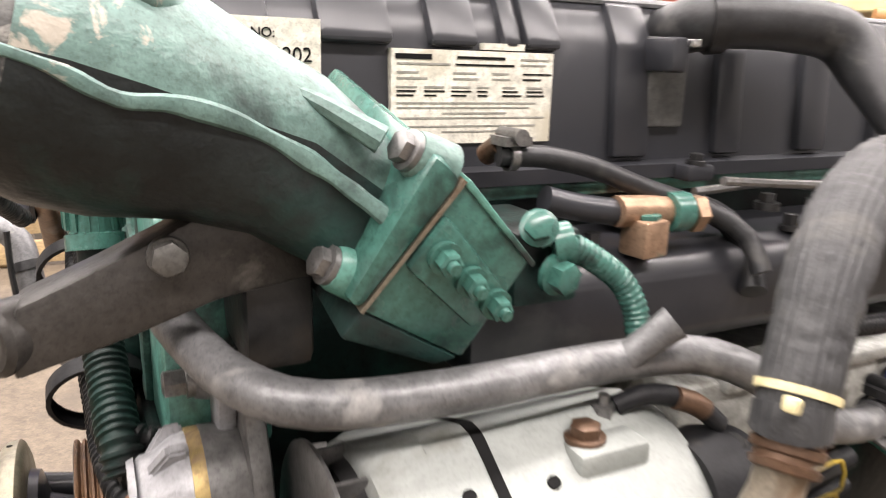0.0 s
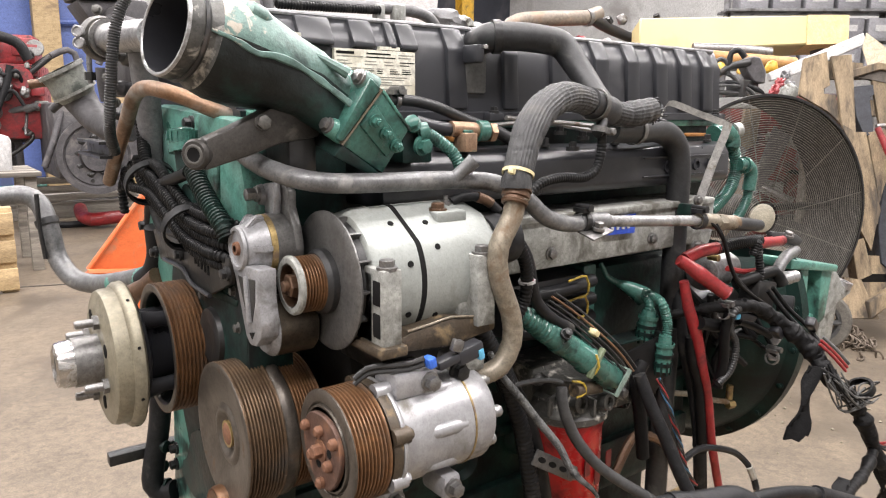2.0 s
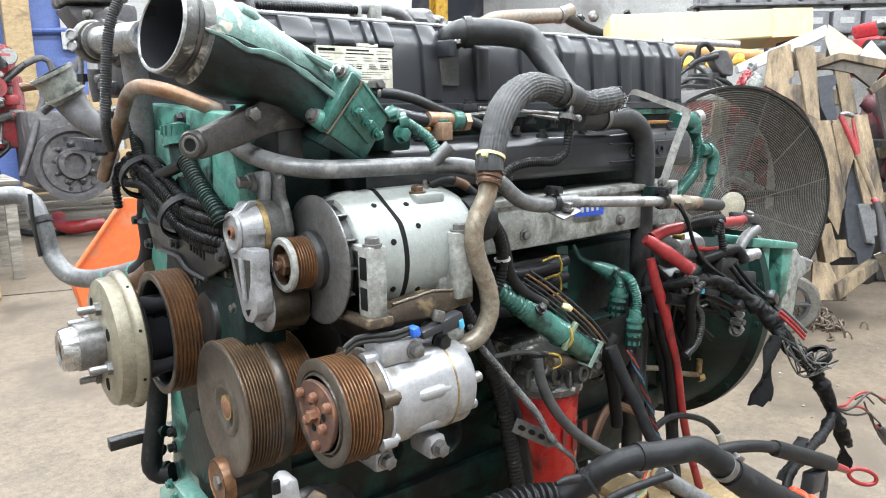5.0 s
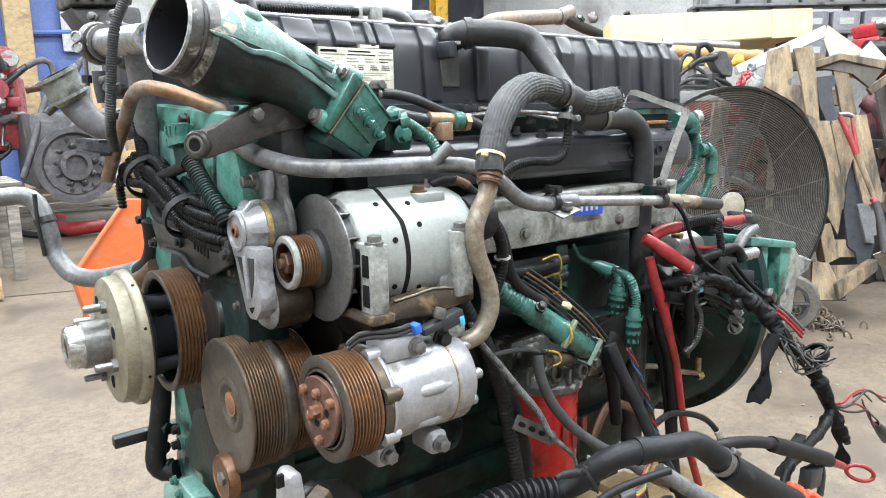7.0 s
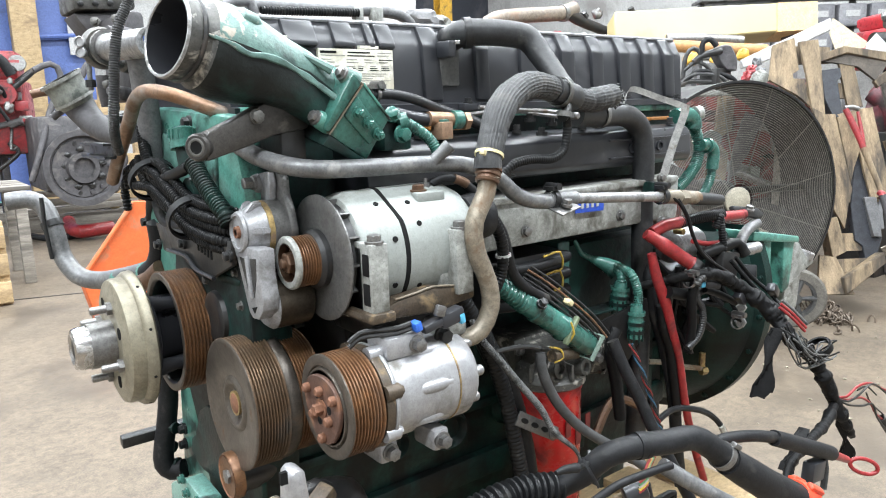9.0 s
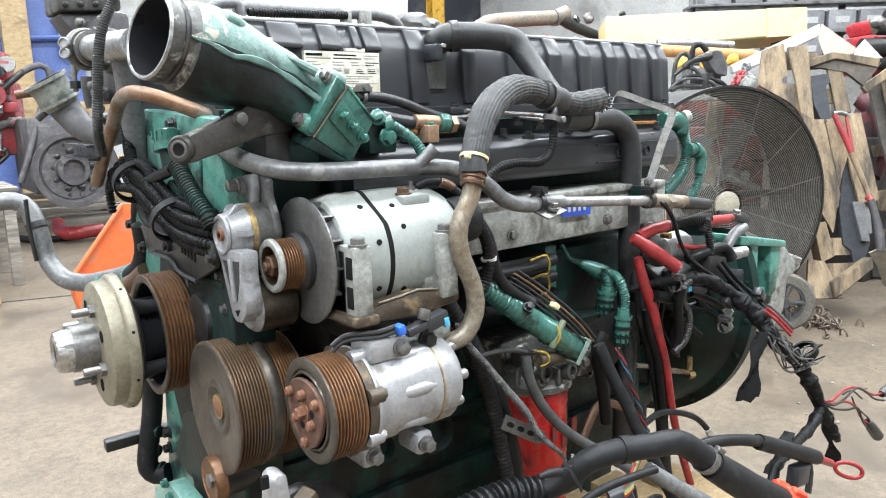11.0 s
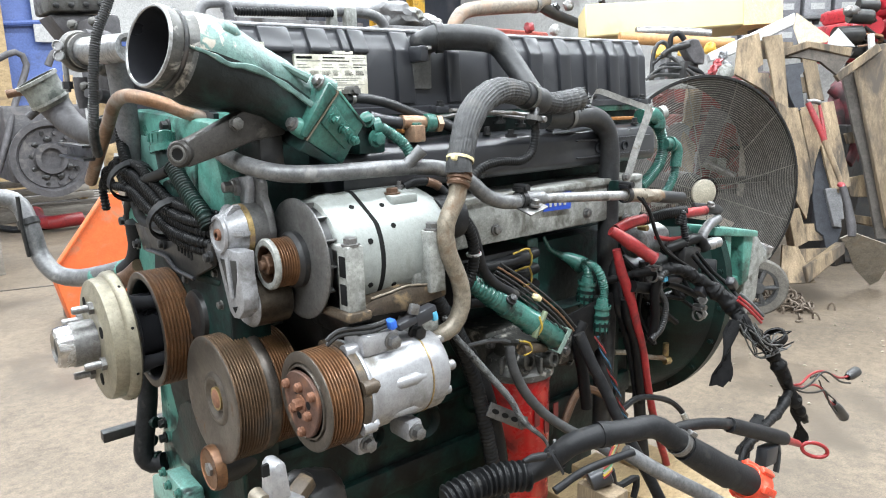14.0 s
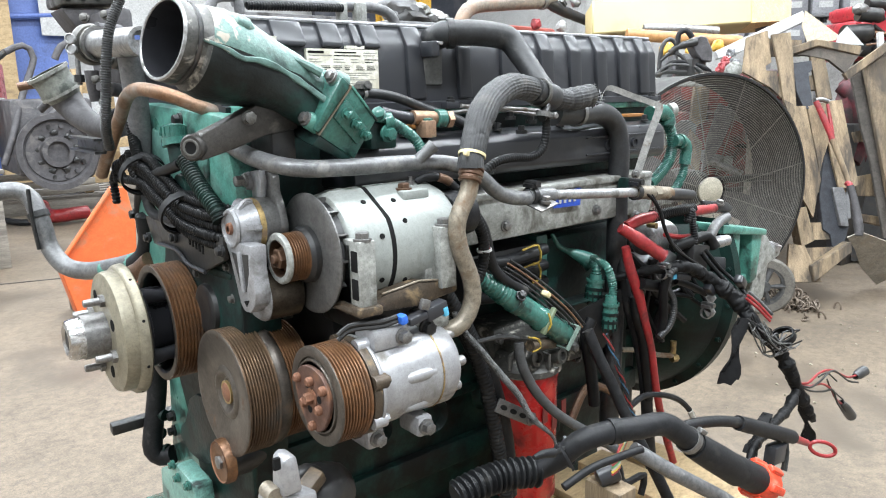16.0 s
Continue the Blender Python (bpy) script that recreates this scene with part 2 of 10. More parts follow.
ORANGE = mat("orange_paint", (0.62, 0.135, 0.04), (0.54, 0.11, 0.032), 0.45, dirt=(0.38, 0.17, 0.09), amount=0.2, dirt_scale=8, bump=0.1, speck=0.08)
ORANGE_RED = mat("orange_red_plastic", (0.70, 0.065, 0.025), (0.58, 0.05, 0.02), 0.4, dirt=(0.45, 0.16, 0.1), amount=0.2, dirt_scale=50, bump=0.1)
YELLOW = mat("yellow_paint", (0.52, 0.30, 0.03), (0.42, 0.24, 0.025), 0.5, dirt=(0.14, 0.10, 0.04), amount=0.3, dirt_scale=8)
WOOD_GREY = mat("greyed_pallet_wood", (0.27, 0.245, 0.21), (0.16, 0.145, 0.125), 0.8, scale=20, dirt=(0.09, 0.08, 0.07), amount=0.36, dirt_scale=5, bump=0.6, fine=60, vary=0.25, stretch=(0.16, 1.8, 1.8))
JOINT = mat("dark_joint_filler", (0.05, 0.045, 0.04), (0.035, 0.03, 0.028), 0.7)
CREAM = mat("cream_painted_steel", (0.53, 0.45, 0.225), (0.47, 0.40, 0.20), 0.5, scale=1.2, dirt=(0.38, 0.31, 0.17), amount=0.12, dirt_scale=1.6, bump=0.03, speck=0.0)
# Blue lightened for the haze over the back wall
BLUE = mat("blue_paint", (0.085, 0.135, 0.36), (0.07, 0.115, 0.31), 0.5, scale=3, dirt=(0.06, 0.08, 0.16), amount=0.25, dirt_scale=2)
BLUE_PLATE = mat("blue_enamel_plate", (0.02, 0.07, 0.42), (0.02, 0.06, 0.36), 0.35, dirt=(0.2, 0.22, 0.3), amount=0.15, dirt_scale=40)
BLUE_PLASTIC = mat("blue_plastic", (0.03, 0.14, 0.62), (0.03, 0.12, 0.5), 0.4)
CYAN_PLASTIC = mat("light_blue_plastic", (0.10, 0.42, 0.62), (0.08, 0.36, 0.55), 0.4)
YELLOW_PLASTIC = mat("yellow_plastic", (0.48, 0.33, 0.04), (0.38, 0.25, 0.03), 0.5, dirt=(0.10, 0.08, 0.03), amount=0.3, dirt_scale=60)
CREAM_PLASTIC = mat("cream_nylon", (0.66, 0.58, 0.34), (0.55, 0.47, 0.26), 0.5)
WHITE = mat("white_paint", (0.46, 0.46, 0.455), (0.39, 0.39, 0.39), 0.5, scale=8, dirt=(0.33, 0.32, 0.31), amount=0.2, dirt_scale=5)
PAPER = mat("aged_label_paper", (0.74, 0.71, 0.62), (0.66, 0.63, 0.53), 0.5, scale=30, dirt=(0.5, 0.46, 0.36), amount=0.2, dirt_scale=25, bump=0.05)
# Print ink; also black pieces that paint the shade inside holes, slots and gaps
INK_VOID = mat("ink_and_void_black", (0.010, 0.010, 0.010), (0.014, 0.014, 0.014), 0.9, bump=0, spec=0.05, speck=0)
INK_GREY = mat("pale_label_ink", (0.26, 0.25, 0.22), (0.34, 0.33, 0.29), 0.6, bump=0)
WOOD = mat("weathered_pallet_wood", (0.250, 0.186, 0.116), (0.150, 0.110, 0.068), 0.78, scale=16, dirt=(0.060, 0.048, 0.037), amount=0.40, dirt_scale=5, bump=0.6, fine=60, vary=0.35, stretch=(1.8, 1.8, 0.14))
WOOD_PALE = mat("pale_timber", (0.44, 0.32, 0.175), (0.33, 0.235, 0.125), 0.7, scale=16, dirt=(0.2, 0.14, 0.085), amount=0.3, dirt_scale=5, bump=0.6, fine=60, vary=0.15, stretch=(0.5, 1, 1))
WIRE = {c: mat(c + "_wire", v, rough=0.45, bump=0) for c, v in dict(red=(0.27, 0.022, 0.022), black=(0.02, 0.02, 0.02), white=(0.36, 0.35, 0.31), green=(0.06, 0.25, 0.10), yellow=(0.6, 0.42, 0.05), blue=(0.035, 0.13, 0.22), brown=(0.16, 0.08, 0.04)).items()}
CONCRETE = mat("worn_concrete", (0.150, 0.116, 0.081), (0.110, 0.085, 0.060), 0.6, scale=3.0, dirt=(0.078, 0.061, 0.044), amount=0.24, dirt_scale=1.4, dirt_rough=0.45, bump=0.55, fine=60, rough_var=0.2, speck=0.30)
# Dark iron made paler: the haze over far machines is in its colour
HAZED_IRON = mat("hazed_dusty_iron", (0.085, 0.081, 0.085), (0.050, 0.047, 0.050), 0.6, 0.2, scale=14, dirt=(0.14, 0.13, 0.125), amount=0.22, dirt_scale=9, bump=0.4, fine=60)
PALE_GREEN = mat("pale_green_casting", (0.145, 0.295, 0.252), (0.10, 0.235, 0.20), 0.33, scale=14, dirt=(0.018, 0.03, 0.027), amount=0.28, dirt_scale=16, dirt_rough=0.4, bump=0.4, fine=120)
WALLPAINT = mat("painted_wall", (0.50, 0.50, 0.49), (0.43, 0.43, 0.425), 0.7, scale=1.5, dirt=(0.29, 0.28, 0.27), amount=0.3, dirt_scale=0.8)
DARK_WALL = mat("dark_steel_cladding", (0.045, 0.05, 0.065), (0.03, 0.033, 0.045), 0.6, scale=1.5, dirt=(0.09, 0.09, 0.10), amount=0.25, dirt_scale=1.2)
CEILING = mat("pale_ceiling_sheet", (0.44, 0.44, 0.44), (0.37, 0.37, 0.37), 0.8, scale=1.0)
GREY_PAINT = mat("grey_machine_paint", (0.17, 0.17, 0.175), (0.11, 0.11, 0.112), 0.45, dirt=(0.05, 0.047, 0.044), amount=0.3, dirt_scale=7, bump=0.3)
# Oily black iron; also colours the shade sheet behind the crate
DARK_MESS = mat("oily_black_and_shade", (0.011, 0.011, 0.0115), (0.024, 0.023, 0.022), 0.4, dirt=(0.05, 0.038, 0.028), amount=0.25, dirt_scale=9, bump=0.45, fine=80)
FACE_BROWN = mat("brown_grey_pulley_face", (0.100, 0.086, 0.072), (0.072, 0.061, 0.051), 0.40, 0.55, scale=16, dirt=(0.13, 0.078, 0.045), amount=0.06, dirt_scale=20, bump=0.2)
PIPE_RUST = mat("rust_worn_steel_pipe", (0.20, 0.105, 0.055), (0.25, 0.175, 0.125), 0.45, 0.45, scale=16, dirt=(0.32, 0.29, 0.26), amount=0.20, dirt_scale=14, bump=0.3)
BRAID = mat("dusty_ribbed_hose_rubber", (0.019, 0.0195, 0.021), (0.036, 0.0365, 0.037), 0.62, scale=40, rough_var=0.1, dirt=(0.085, 0.082, 0.075), amount=0.18, dirt_scale=24, bump=0.6, fine=420)


# ---- mesh helpers ----
def finish(bm, me, flat=False):
    bmesh.ops.recalc_face_normals(bm, faces=bm.faces)
    for f in bm.faces:
        f.smooth = not flat
    bm.to_mesh(me)
    bm.free()
    if not flat:
        me.set_sharp_from_angle(angle=radians(38))


def thing(name, at, label, category, group="", kind=""):
    ob = new(name)
    ob.location = at
    ob.empty_display_size = 0.05
    return tagged(ob, label, category, group, kind)


def base_of(ob):
    v = Vector(ob.location)
    return v + base_of(ob.parent) if ob.parent else v


def part(name, bm, material, parent=None, label="", flat=False):
    """Links a bmesh, made in world coordinates, as one mesh object under its thing or part."""
    me = bpy.data.meshes.new(name)
    lo = Vector([min(v.co[i] for v in bm.verts) for i in range(3)])
    hi = Vector([max(v.co[i] for v in bm.verts) for i in range(3)])
    at = Vector(((lo.x + hi.x) / 2, (lo.y + hi.y) / 2, lo.z))
    bmesh.ops.translate(bm, verts=bm.verts, vec=-at)
    finish(bm, me, flat)
    me.materials.append(material)
    ob = new(name, me)
    if parent:
        ob.parent = parent
        ob.location = at - base_of(parent)
    else:
        ob.location = at
    return tagged(ob, label) if label else ob


def single(name, bm, material, label, category, group="", kind=""):
    return tagged(part(name, bm, material), label, category, group, kind)


def join(*bms):
    """One bmesh out of several."""
    out = bmesh.new()
    for b in bms:
        me = bpy.data.meshes.new("joined")
        b.to_mesh(me)
        b.free()
        out.from_mesh(me)
        bpy.data.meshes.remove(me)
    return out


def frame_of(axis, up=(0, 0, 1)):
    z = Vector(axis).normalized()
    u = Vector(up)
    if abs(z.dot(u.normalized())) > 0.98:
        u = Vector((1, 0, 0))
    x = u.cross(z).normalized()
    return Matrix((x, z.cross(x), z)).transposed()


def lathe(profile, at, axis=(1, 0, 0), seg=48, cap=True, twist=0.0):
    """Revolves (along, radius) pairs about the axis through at."""
    bm, m = bmesh.new(), frame_of(axis)
    rings = []
    for h, r in profile:
        if r < 1e-5:
            rings.append([bm.verts.new(Vector(at) + m @ Vector((0, 0, h)))])
        else:
            rings.append([bm.verts.new(Vector(at) + m @ Vector((r * math.cos(twist + 2 * math.pi * k / seg), r * math.sin(twist + 2 * math.pi * k / seg), h))) for k in range(seg)])
    for a, b in zip(rings, rings[1:]):
        for k in range(seg):
            quad = [a[k % len(a)], a[(k + 1) % len(a)], b[(k + 1) % len(b)], b[k % len(b)]]
            quad = [v for i, v in enumerate(quad) if v not in quad[:i]]
            if len(quad) > 2:
                bm.faces.new(quad)
    if cap:
        for ring in (rings[0], rings[-1]):
            if len(ring) > 2:
                bm.faces.new(ring)
    return bm


def box(at, size, turn=(0, 0, 0), bevel=0.0, seg=2):
    bm = bmesh.new()
    bmesh.ops.create_cube(bm, size=1)
    bmesh.ops.scale(bm, vec=size, verts=bm.verts)
    if bevel:
        bmesh.ops.bevel(bm, geom=list(bm.edges), offset=bevel, segments=seg, affect="EDGES", profile=0.5)
    bmesh.ops.transform(bm, matrix=pose(*at, *turn), verts=bm.verts)
    return bm


def block(lo, hi, bevel=0.0, seg=2):
    return box([(a + b) / 2 for a, b in zip(lo, hi)], [b - a for a, b in zip(lo, hi)], bevel=bevel, seg=seg)


def prism(outline, at, u, v, depth, bevel=0.0, seg=2):
    """A flat outline in the axes u and v from at, pushed out along u x v by depth."""
    u, v, o = Vector(u).normalized(), Vector(v).normalized(), Vector(at)
    w = u.cross(v).normalized()
    bm = bmesh.new()
    lower = [bm.verts.new(o + u * a + v * b) for a, b in outline]
    upper = [bm.verts.new(o + u * a + v * b + w * depth) for a, b in outline]
    k = len(outline)
    bm.faces.new(lower)
    bm.faces.new(upper)
    for i in range(k):
        bm.faces.new((lower[i], lower[(i + 1) % k], upper[(i + 1) % k], upper[i]))
    bmesh.ops.recalc_face_normals(bm, faces=bm.faces)
    if bevel:
        bmesh.ops.bevel(bm, geom=list(bm.edges), offset=bevel, segments=seg, affect="EDGES", profile=0.5)
    return bm


def smooth_path(pts, step):
    """A rounded line through the points, sampled about every step metres. Returns places and the running share of each point."""
    p = [Vector(q) for q in pts]
    p = [p[0] * 2 - p[1]] + p + [p[-1] * 2 - p[-2]]
    out, at = [], []
    for i in range(1, len(p) - 2):
        n = max(2, int((p[i + 1] - p[i]).length / step))
        for k in range(n):
            t = k / n
            a, b, c, d = p[i - 1], p[i], p[i + 1], p[i + 2]
            out.append(0.5 * ((2 * b) + (c - a) * t + (2 * a - 5 * b + 4 * c - d) * t * t + (3 * b - a - 3 * c + d) * t ** 3))
            at.append(i - 1 + t)
    return out + [p[-2]], at + [len(pts) - 1.0]


def tube(pts, r, seg=12, step=0.012, ridge=0.0, pitch=0.006, bore=0.0, flat=1.0, wrinkle=0.0, flutes=0, crease=0.0):
    """A hose, pipe or wire through the points. r: radius, or one for each point. ridge: how far the rings of a corrugated hose stand out,
    bore: depth to which an open end is hollow, flat: squash of the section, wrinkle: uneven swelling,
    flutes: number of cords along it, crease: depth of folds across it."""
    path, at = smooth_path(pts, pitch / 4 if ridge else step)
    bm, rings = bmesh.new(), []
    t0 = (path[1] - path[0]).normalized()
    side = frame_of(t0).col[0].copy()
    run = 0.0
    for i, q in enumerate(path):
        t = (path[min(i + 1, len(path) - 1)] - path[max(i - 1, 0)]).normalized()
        side = (side - t * side.dot(t)).normalized()
        other = t.cross(side)
        if i:
            run += (q - path[i - 1]).length
        k = min(int(at[i]), len(pts) - 2)
        rad = r if not isinstance(r, (list, tuple)) else r[k] + (r[k + 1] - r[k]) * (at[i] - k)
        if ridge:
            rad *= 1 + ridge * (1 if int(run / pitch * 2 + 0.25) % 2 else -1)
        if wrinkle:
            rad *= 1 + wrinkle * noise.noise(q * 60)
        ring = []
        for j in range(seg):
            w = 2 * math.pi * j / seg
            rj = rad
            if flutes:
                rj *= 1 + 0.022 * math.cos(flutes * w + 1.2 * noise.noise(Vector((run * 30, w, 0))))
            if crease:
                rj *= 1 - crease * max(0.0, noise.noise(Vector((run * 170, 1.3 * math.cos(w), 1.3 * math.sin(w)))))
            ring.append(bm.verts.new(q + side * (rj * math.cos(w)) + other * (rj * flat * math.sin(w))))
        rings.append(ring)
    for a, b in zip(rings, rings[1:]):
        for j in range(seg):
            bm.faces.new((a[j], a[(j + 1) % seg], b[(j + 1) % seg], b[j]))
    for ring, nxt in ((rings[0], rings[1]), (rings[-1], rings[-2])):
        if bore:
            c = sum((v.co for v in ring), Vector()) / seg
            inward = (sum((v.co for v in nxt), Vector()) / seg - c).normalized()
            lip = [bm.verts.new(c + (v.co - c) * 0.74) for v in ring]
            deep = [bm.verts.new(c + (v.co - c) * 0.72 + inward * bore) for v in ring]
            for j in range(seg):
                bm.faces.new((ring[j], ring[(j + 1) % seg], lip[(j + 1) % seg], lip[j]))
                bm.faces.new((lip[j], lip[(j + 1) % seg], deep[(j + 1) % seg], deep[j]))
            bm.faces.new(deep)
        else:
            bm.faces.new(ring)
    return bm


def bolt(at, axis, r=0.009, h=0.009, washer=1.3):
    """A hexagon head on its washer, standing out along the axis."""
    c = r * 0.25
    return join(lathe([(-0.002, r * washer), (0.002, r * washer), (0.0025, r * 1.1)], at, axis, 20),
                lathe([(0.002, r), (h - c * 0.5, r), (h, r - c)], at, axis, 6, twist=0.3))


def clamp(at, axis, r, w=0.012, screw=True):
    """A worm-drive hose clamp."""
    band = lathe([(-w / 2, r), (-w / 2, r + 0.0016), (w / 2, r + 0.0016), (w / 2, r)], at, axis, 28, cap=False)
    if not screw:
        return band
    m = frame_of(axis)
    head = Vector(at) + m @ Vector((0, r + 0.006, 0))
    return join(band, lathe([(-0.014, 0.0055), (0.012, 0.0055), (0.014, 0.004)], head, m @ Vector((1, 0, 0)), 10), box(head - m @ Vector((0, 0.003, 0)), (0.02, 0.02, 0.006)))


def grooved(x0, x1, r, count, depth=0.0035, lip=0.0025):
    """The profile of a multi-rib belt pulley's rim."""
    out = [(x0, r - depth), (x0, r), (x0 + lip, r)]
    w = (x1 - x0 - 2 * lip) / count
    for i in range(count):
        a = x0 + lip + i * w
        out += [(a + w * 0.18, r - depth * 0.15), (a + w * 0.45, r - depth), (a + w * 0.6, r - depth), (a + w * 0.87, r - depth * 0.15)]
    return out + [(x1 - lip, r), (x1, r), (x1, r - depth)]

# ---- the hall ----
def room():
    x0, x1, y0, y1 = -6.0, 9.5, -6.0, 11.0
    tagged(part("floor", block((x0, y0, -0.2), (x1, y1, FLOOR)), CONCRETE), "worn pale concrete workshop floor with oil stains", "floor", kind="structure")
    # ceiling and near walls are unseen; their paint is kept pale for fill light
    tagged(part("ceiling", block((x0, y0, CEIL), (x1, y1, CEIL + 0.15)), CEILING), "plain pale workshop ceiling sheet", "ceiling", kind="structure")
    for name, lo, hi in (("wall_west", (x0 - 0.2, y0, 0), (x0, y1, CEIL)), ("wall_east", (x1, y0, 0), (x1 + 0.2, y1, CEIL)),
                         ("wall_south", (x0, y0 - 0.2, 0), (x1, y0, CEIL)), ("wall_north", (x0, y1, 0), (x1, y1 + 0.2, CEIL))):
        tagged(part(name, block(lo, hi), WALLPAINT), "plain pale painted workshop wall", "wall", kind="structure")


room()


def floor_marks():
    """Joints in the slab, cracks and crumbs of dirt."""
    def strip(name, pts, w, label):
        bm, rows = bmesh.new(), []
        for i, p in enumerate(pts):
            p = Vector((p[0], p[1], 0.0))
            d = (Vector(pts[min(i + 1, len(pts) - 1)]) - Vector(pts[max(i - 1, 0)])).normalized()
            n = Vector((-d.y, d.x, 0)) * w / 2
            rows.append([bm.verts.new(p + n), bm.verts.new(p - n), bm.verts.new(p - n + Vector((0, 0, 0.004))), bm.verts.new(p + n + Vector((0, 0, 0.004)))])
        for a, b in zip(rows, rows[1:]):
            for j in range(4):
                bm.faces.new((a[j], a[(j + 1) % 4], b[(j + 1) % 4], b[j]))
        tagged(part(name, bm, JOINT), label, "floor joint", kind="structure")

    a, b = Vector((-0.025, 4.227, 0.000)), Vector((0.317, 4.122, 0.000))
    d = (b - a).normalized()
    strip("floor_joint", [tuple(a - d * 2.5), tuple(a), tuple(b), tuple(b + d * 7.0)], 0.012, "dark saw-cut joint across the concrete floor")
    rnd = random.Random(17)
    out = bmesh.new()
    for k in range(260):
        c = Vector((2.109, 0.480, 0.000)).lerp(Vector((3.082, 0.419, 0.000)), rnd.random()) + Vector((rnd.gauss(0, 0.5), rnd.gauss(0, 0.5), 0))
        r = rnd.choice((0.002, 0.003, 0.004, 0.006, 0.009))
        m = Matrix.Translation(c + Vector((0, 0, r * 0.4))) @ Matrix.Diagonal((1, rnd.uniform(0.6, 1.2), 0.6, 1)) @ Matrix.Rotation(rnd.uniform(0, 3), 4, "Z")
        vs = [out.verts.new(m @ (Vector(v) * r)) for v in ((1, 0, 0), (-0.4, 0.9, 0), (-0.5, -0.8, 0), (0.1, 0, 0.9), (0, 0.1, -0.7))]
        for f in ((0, 1, 3), (1, 2, 3), (2, 0, 3), (1, 0, 4), (2, 1, 4), (0, 2, 4)):
            out.faces.new([vs[i] for i in f])
    tagged(part("floor_crumbs", out, CAST), "scattered crumbs of dirt on the concrete floor", "debris", kind="stuff")


floor_marks()

# ---- the engine: x runs from its front to its flywheel, y from the near side to the far one ----
X = Vector((1, 0, 0))
NEAR = Vector((0, -1, 0))
engine = thing("diesel_engine", (0.2, 0.15, 0.13), "large six-cylinder truck diesel engine in worn green paint", "engine")


def engine_core():
    # block, side rails, sump
    body = block((-0.24, 0.02, 0.36), (0.74, 0.36, 0.96), 0.02)
    part("cylinder_block", body, GREEN_GRIME_SHADE, engine, "oily green cast block, darkened further for shade")
    part("oil_sump", prism([(-0.2, 0.36), (0.66, 0.36), (0.66, 0.22), (0.5, 0.14), (-0.1, 0.14), (-0.2, 0.2)], (0, 0.34, 0), (1, 0, 0), (0, 0, 1), 0.28, 0.015), GREEN_GRIME_SHADE, engine)
    part("cylinder_head", block((-0.22, 0.015, 0.955), (0.73, 0.35, 1.104), 0.006), GREEN_GRIME_SHADE, engine)
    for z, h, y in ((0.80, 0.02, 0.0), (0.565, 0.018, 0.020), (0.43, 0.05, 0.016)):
        part("casting_rib", block((-0.2, y - 0.012, z), (0.72, 0.03, z + h), 0.006), GREEN_GRIME_SHADE, engine)
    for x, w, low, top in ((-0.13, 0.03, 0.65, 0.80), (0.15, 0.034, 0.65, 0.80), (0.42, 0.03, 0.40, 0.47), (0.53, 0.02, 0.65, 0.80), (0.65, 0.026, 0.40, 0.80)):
        part("casting_web", block((x, 0.004, low), (x + w, 0.03, top), 0.006), GREEN_GRIME_SHADE, engine)
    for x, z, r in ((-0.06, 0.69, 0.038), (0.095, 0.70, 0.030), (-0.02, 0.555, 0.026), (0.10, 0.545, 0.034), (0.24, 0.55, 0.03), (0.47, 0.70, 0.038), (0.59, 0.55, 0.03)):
        part("core_plug", lathe([(0.012, r * 0.62), (0.004, r * 0.72), (-0.002, r * 0.86), (-0.002, r * 0.95), (0.012, r * 1.15), (0.022, r * 1.25)], (x, 0.004, z), (0, 1, 0), 32), GREEN_GRIME_SHADE, engine)
    # green gasket line of the head under the valve cover
    part("head_flange", block((-0.22, -0.006, 1.094), (0.735, 0.36, 1.106), 0.003), GREEN, engine)


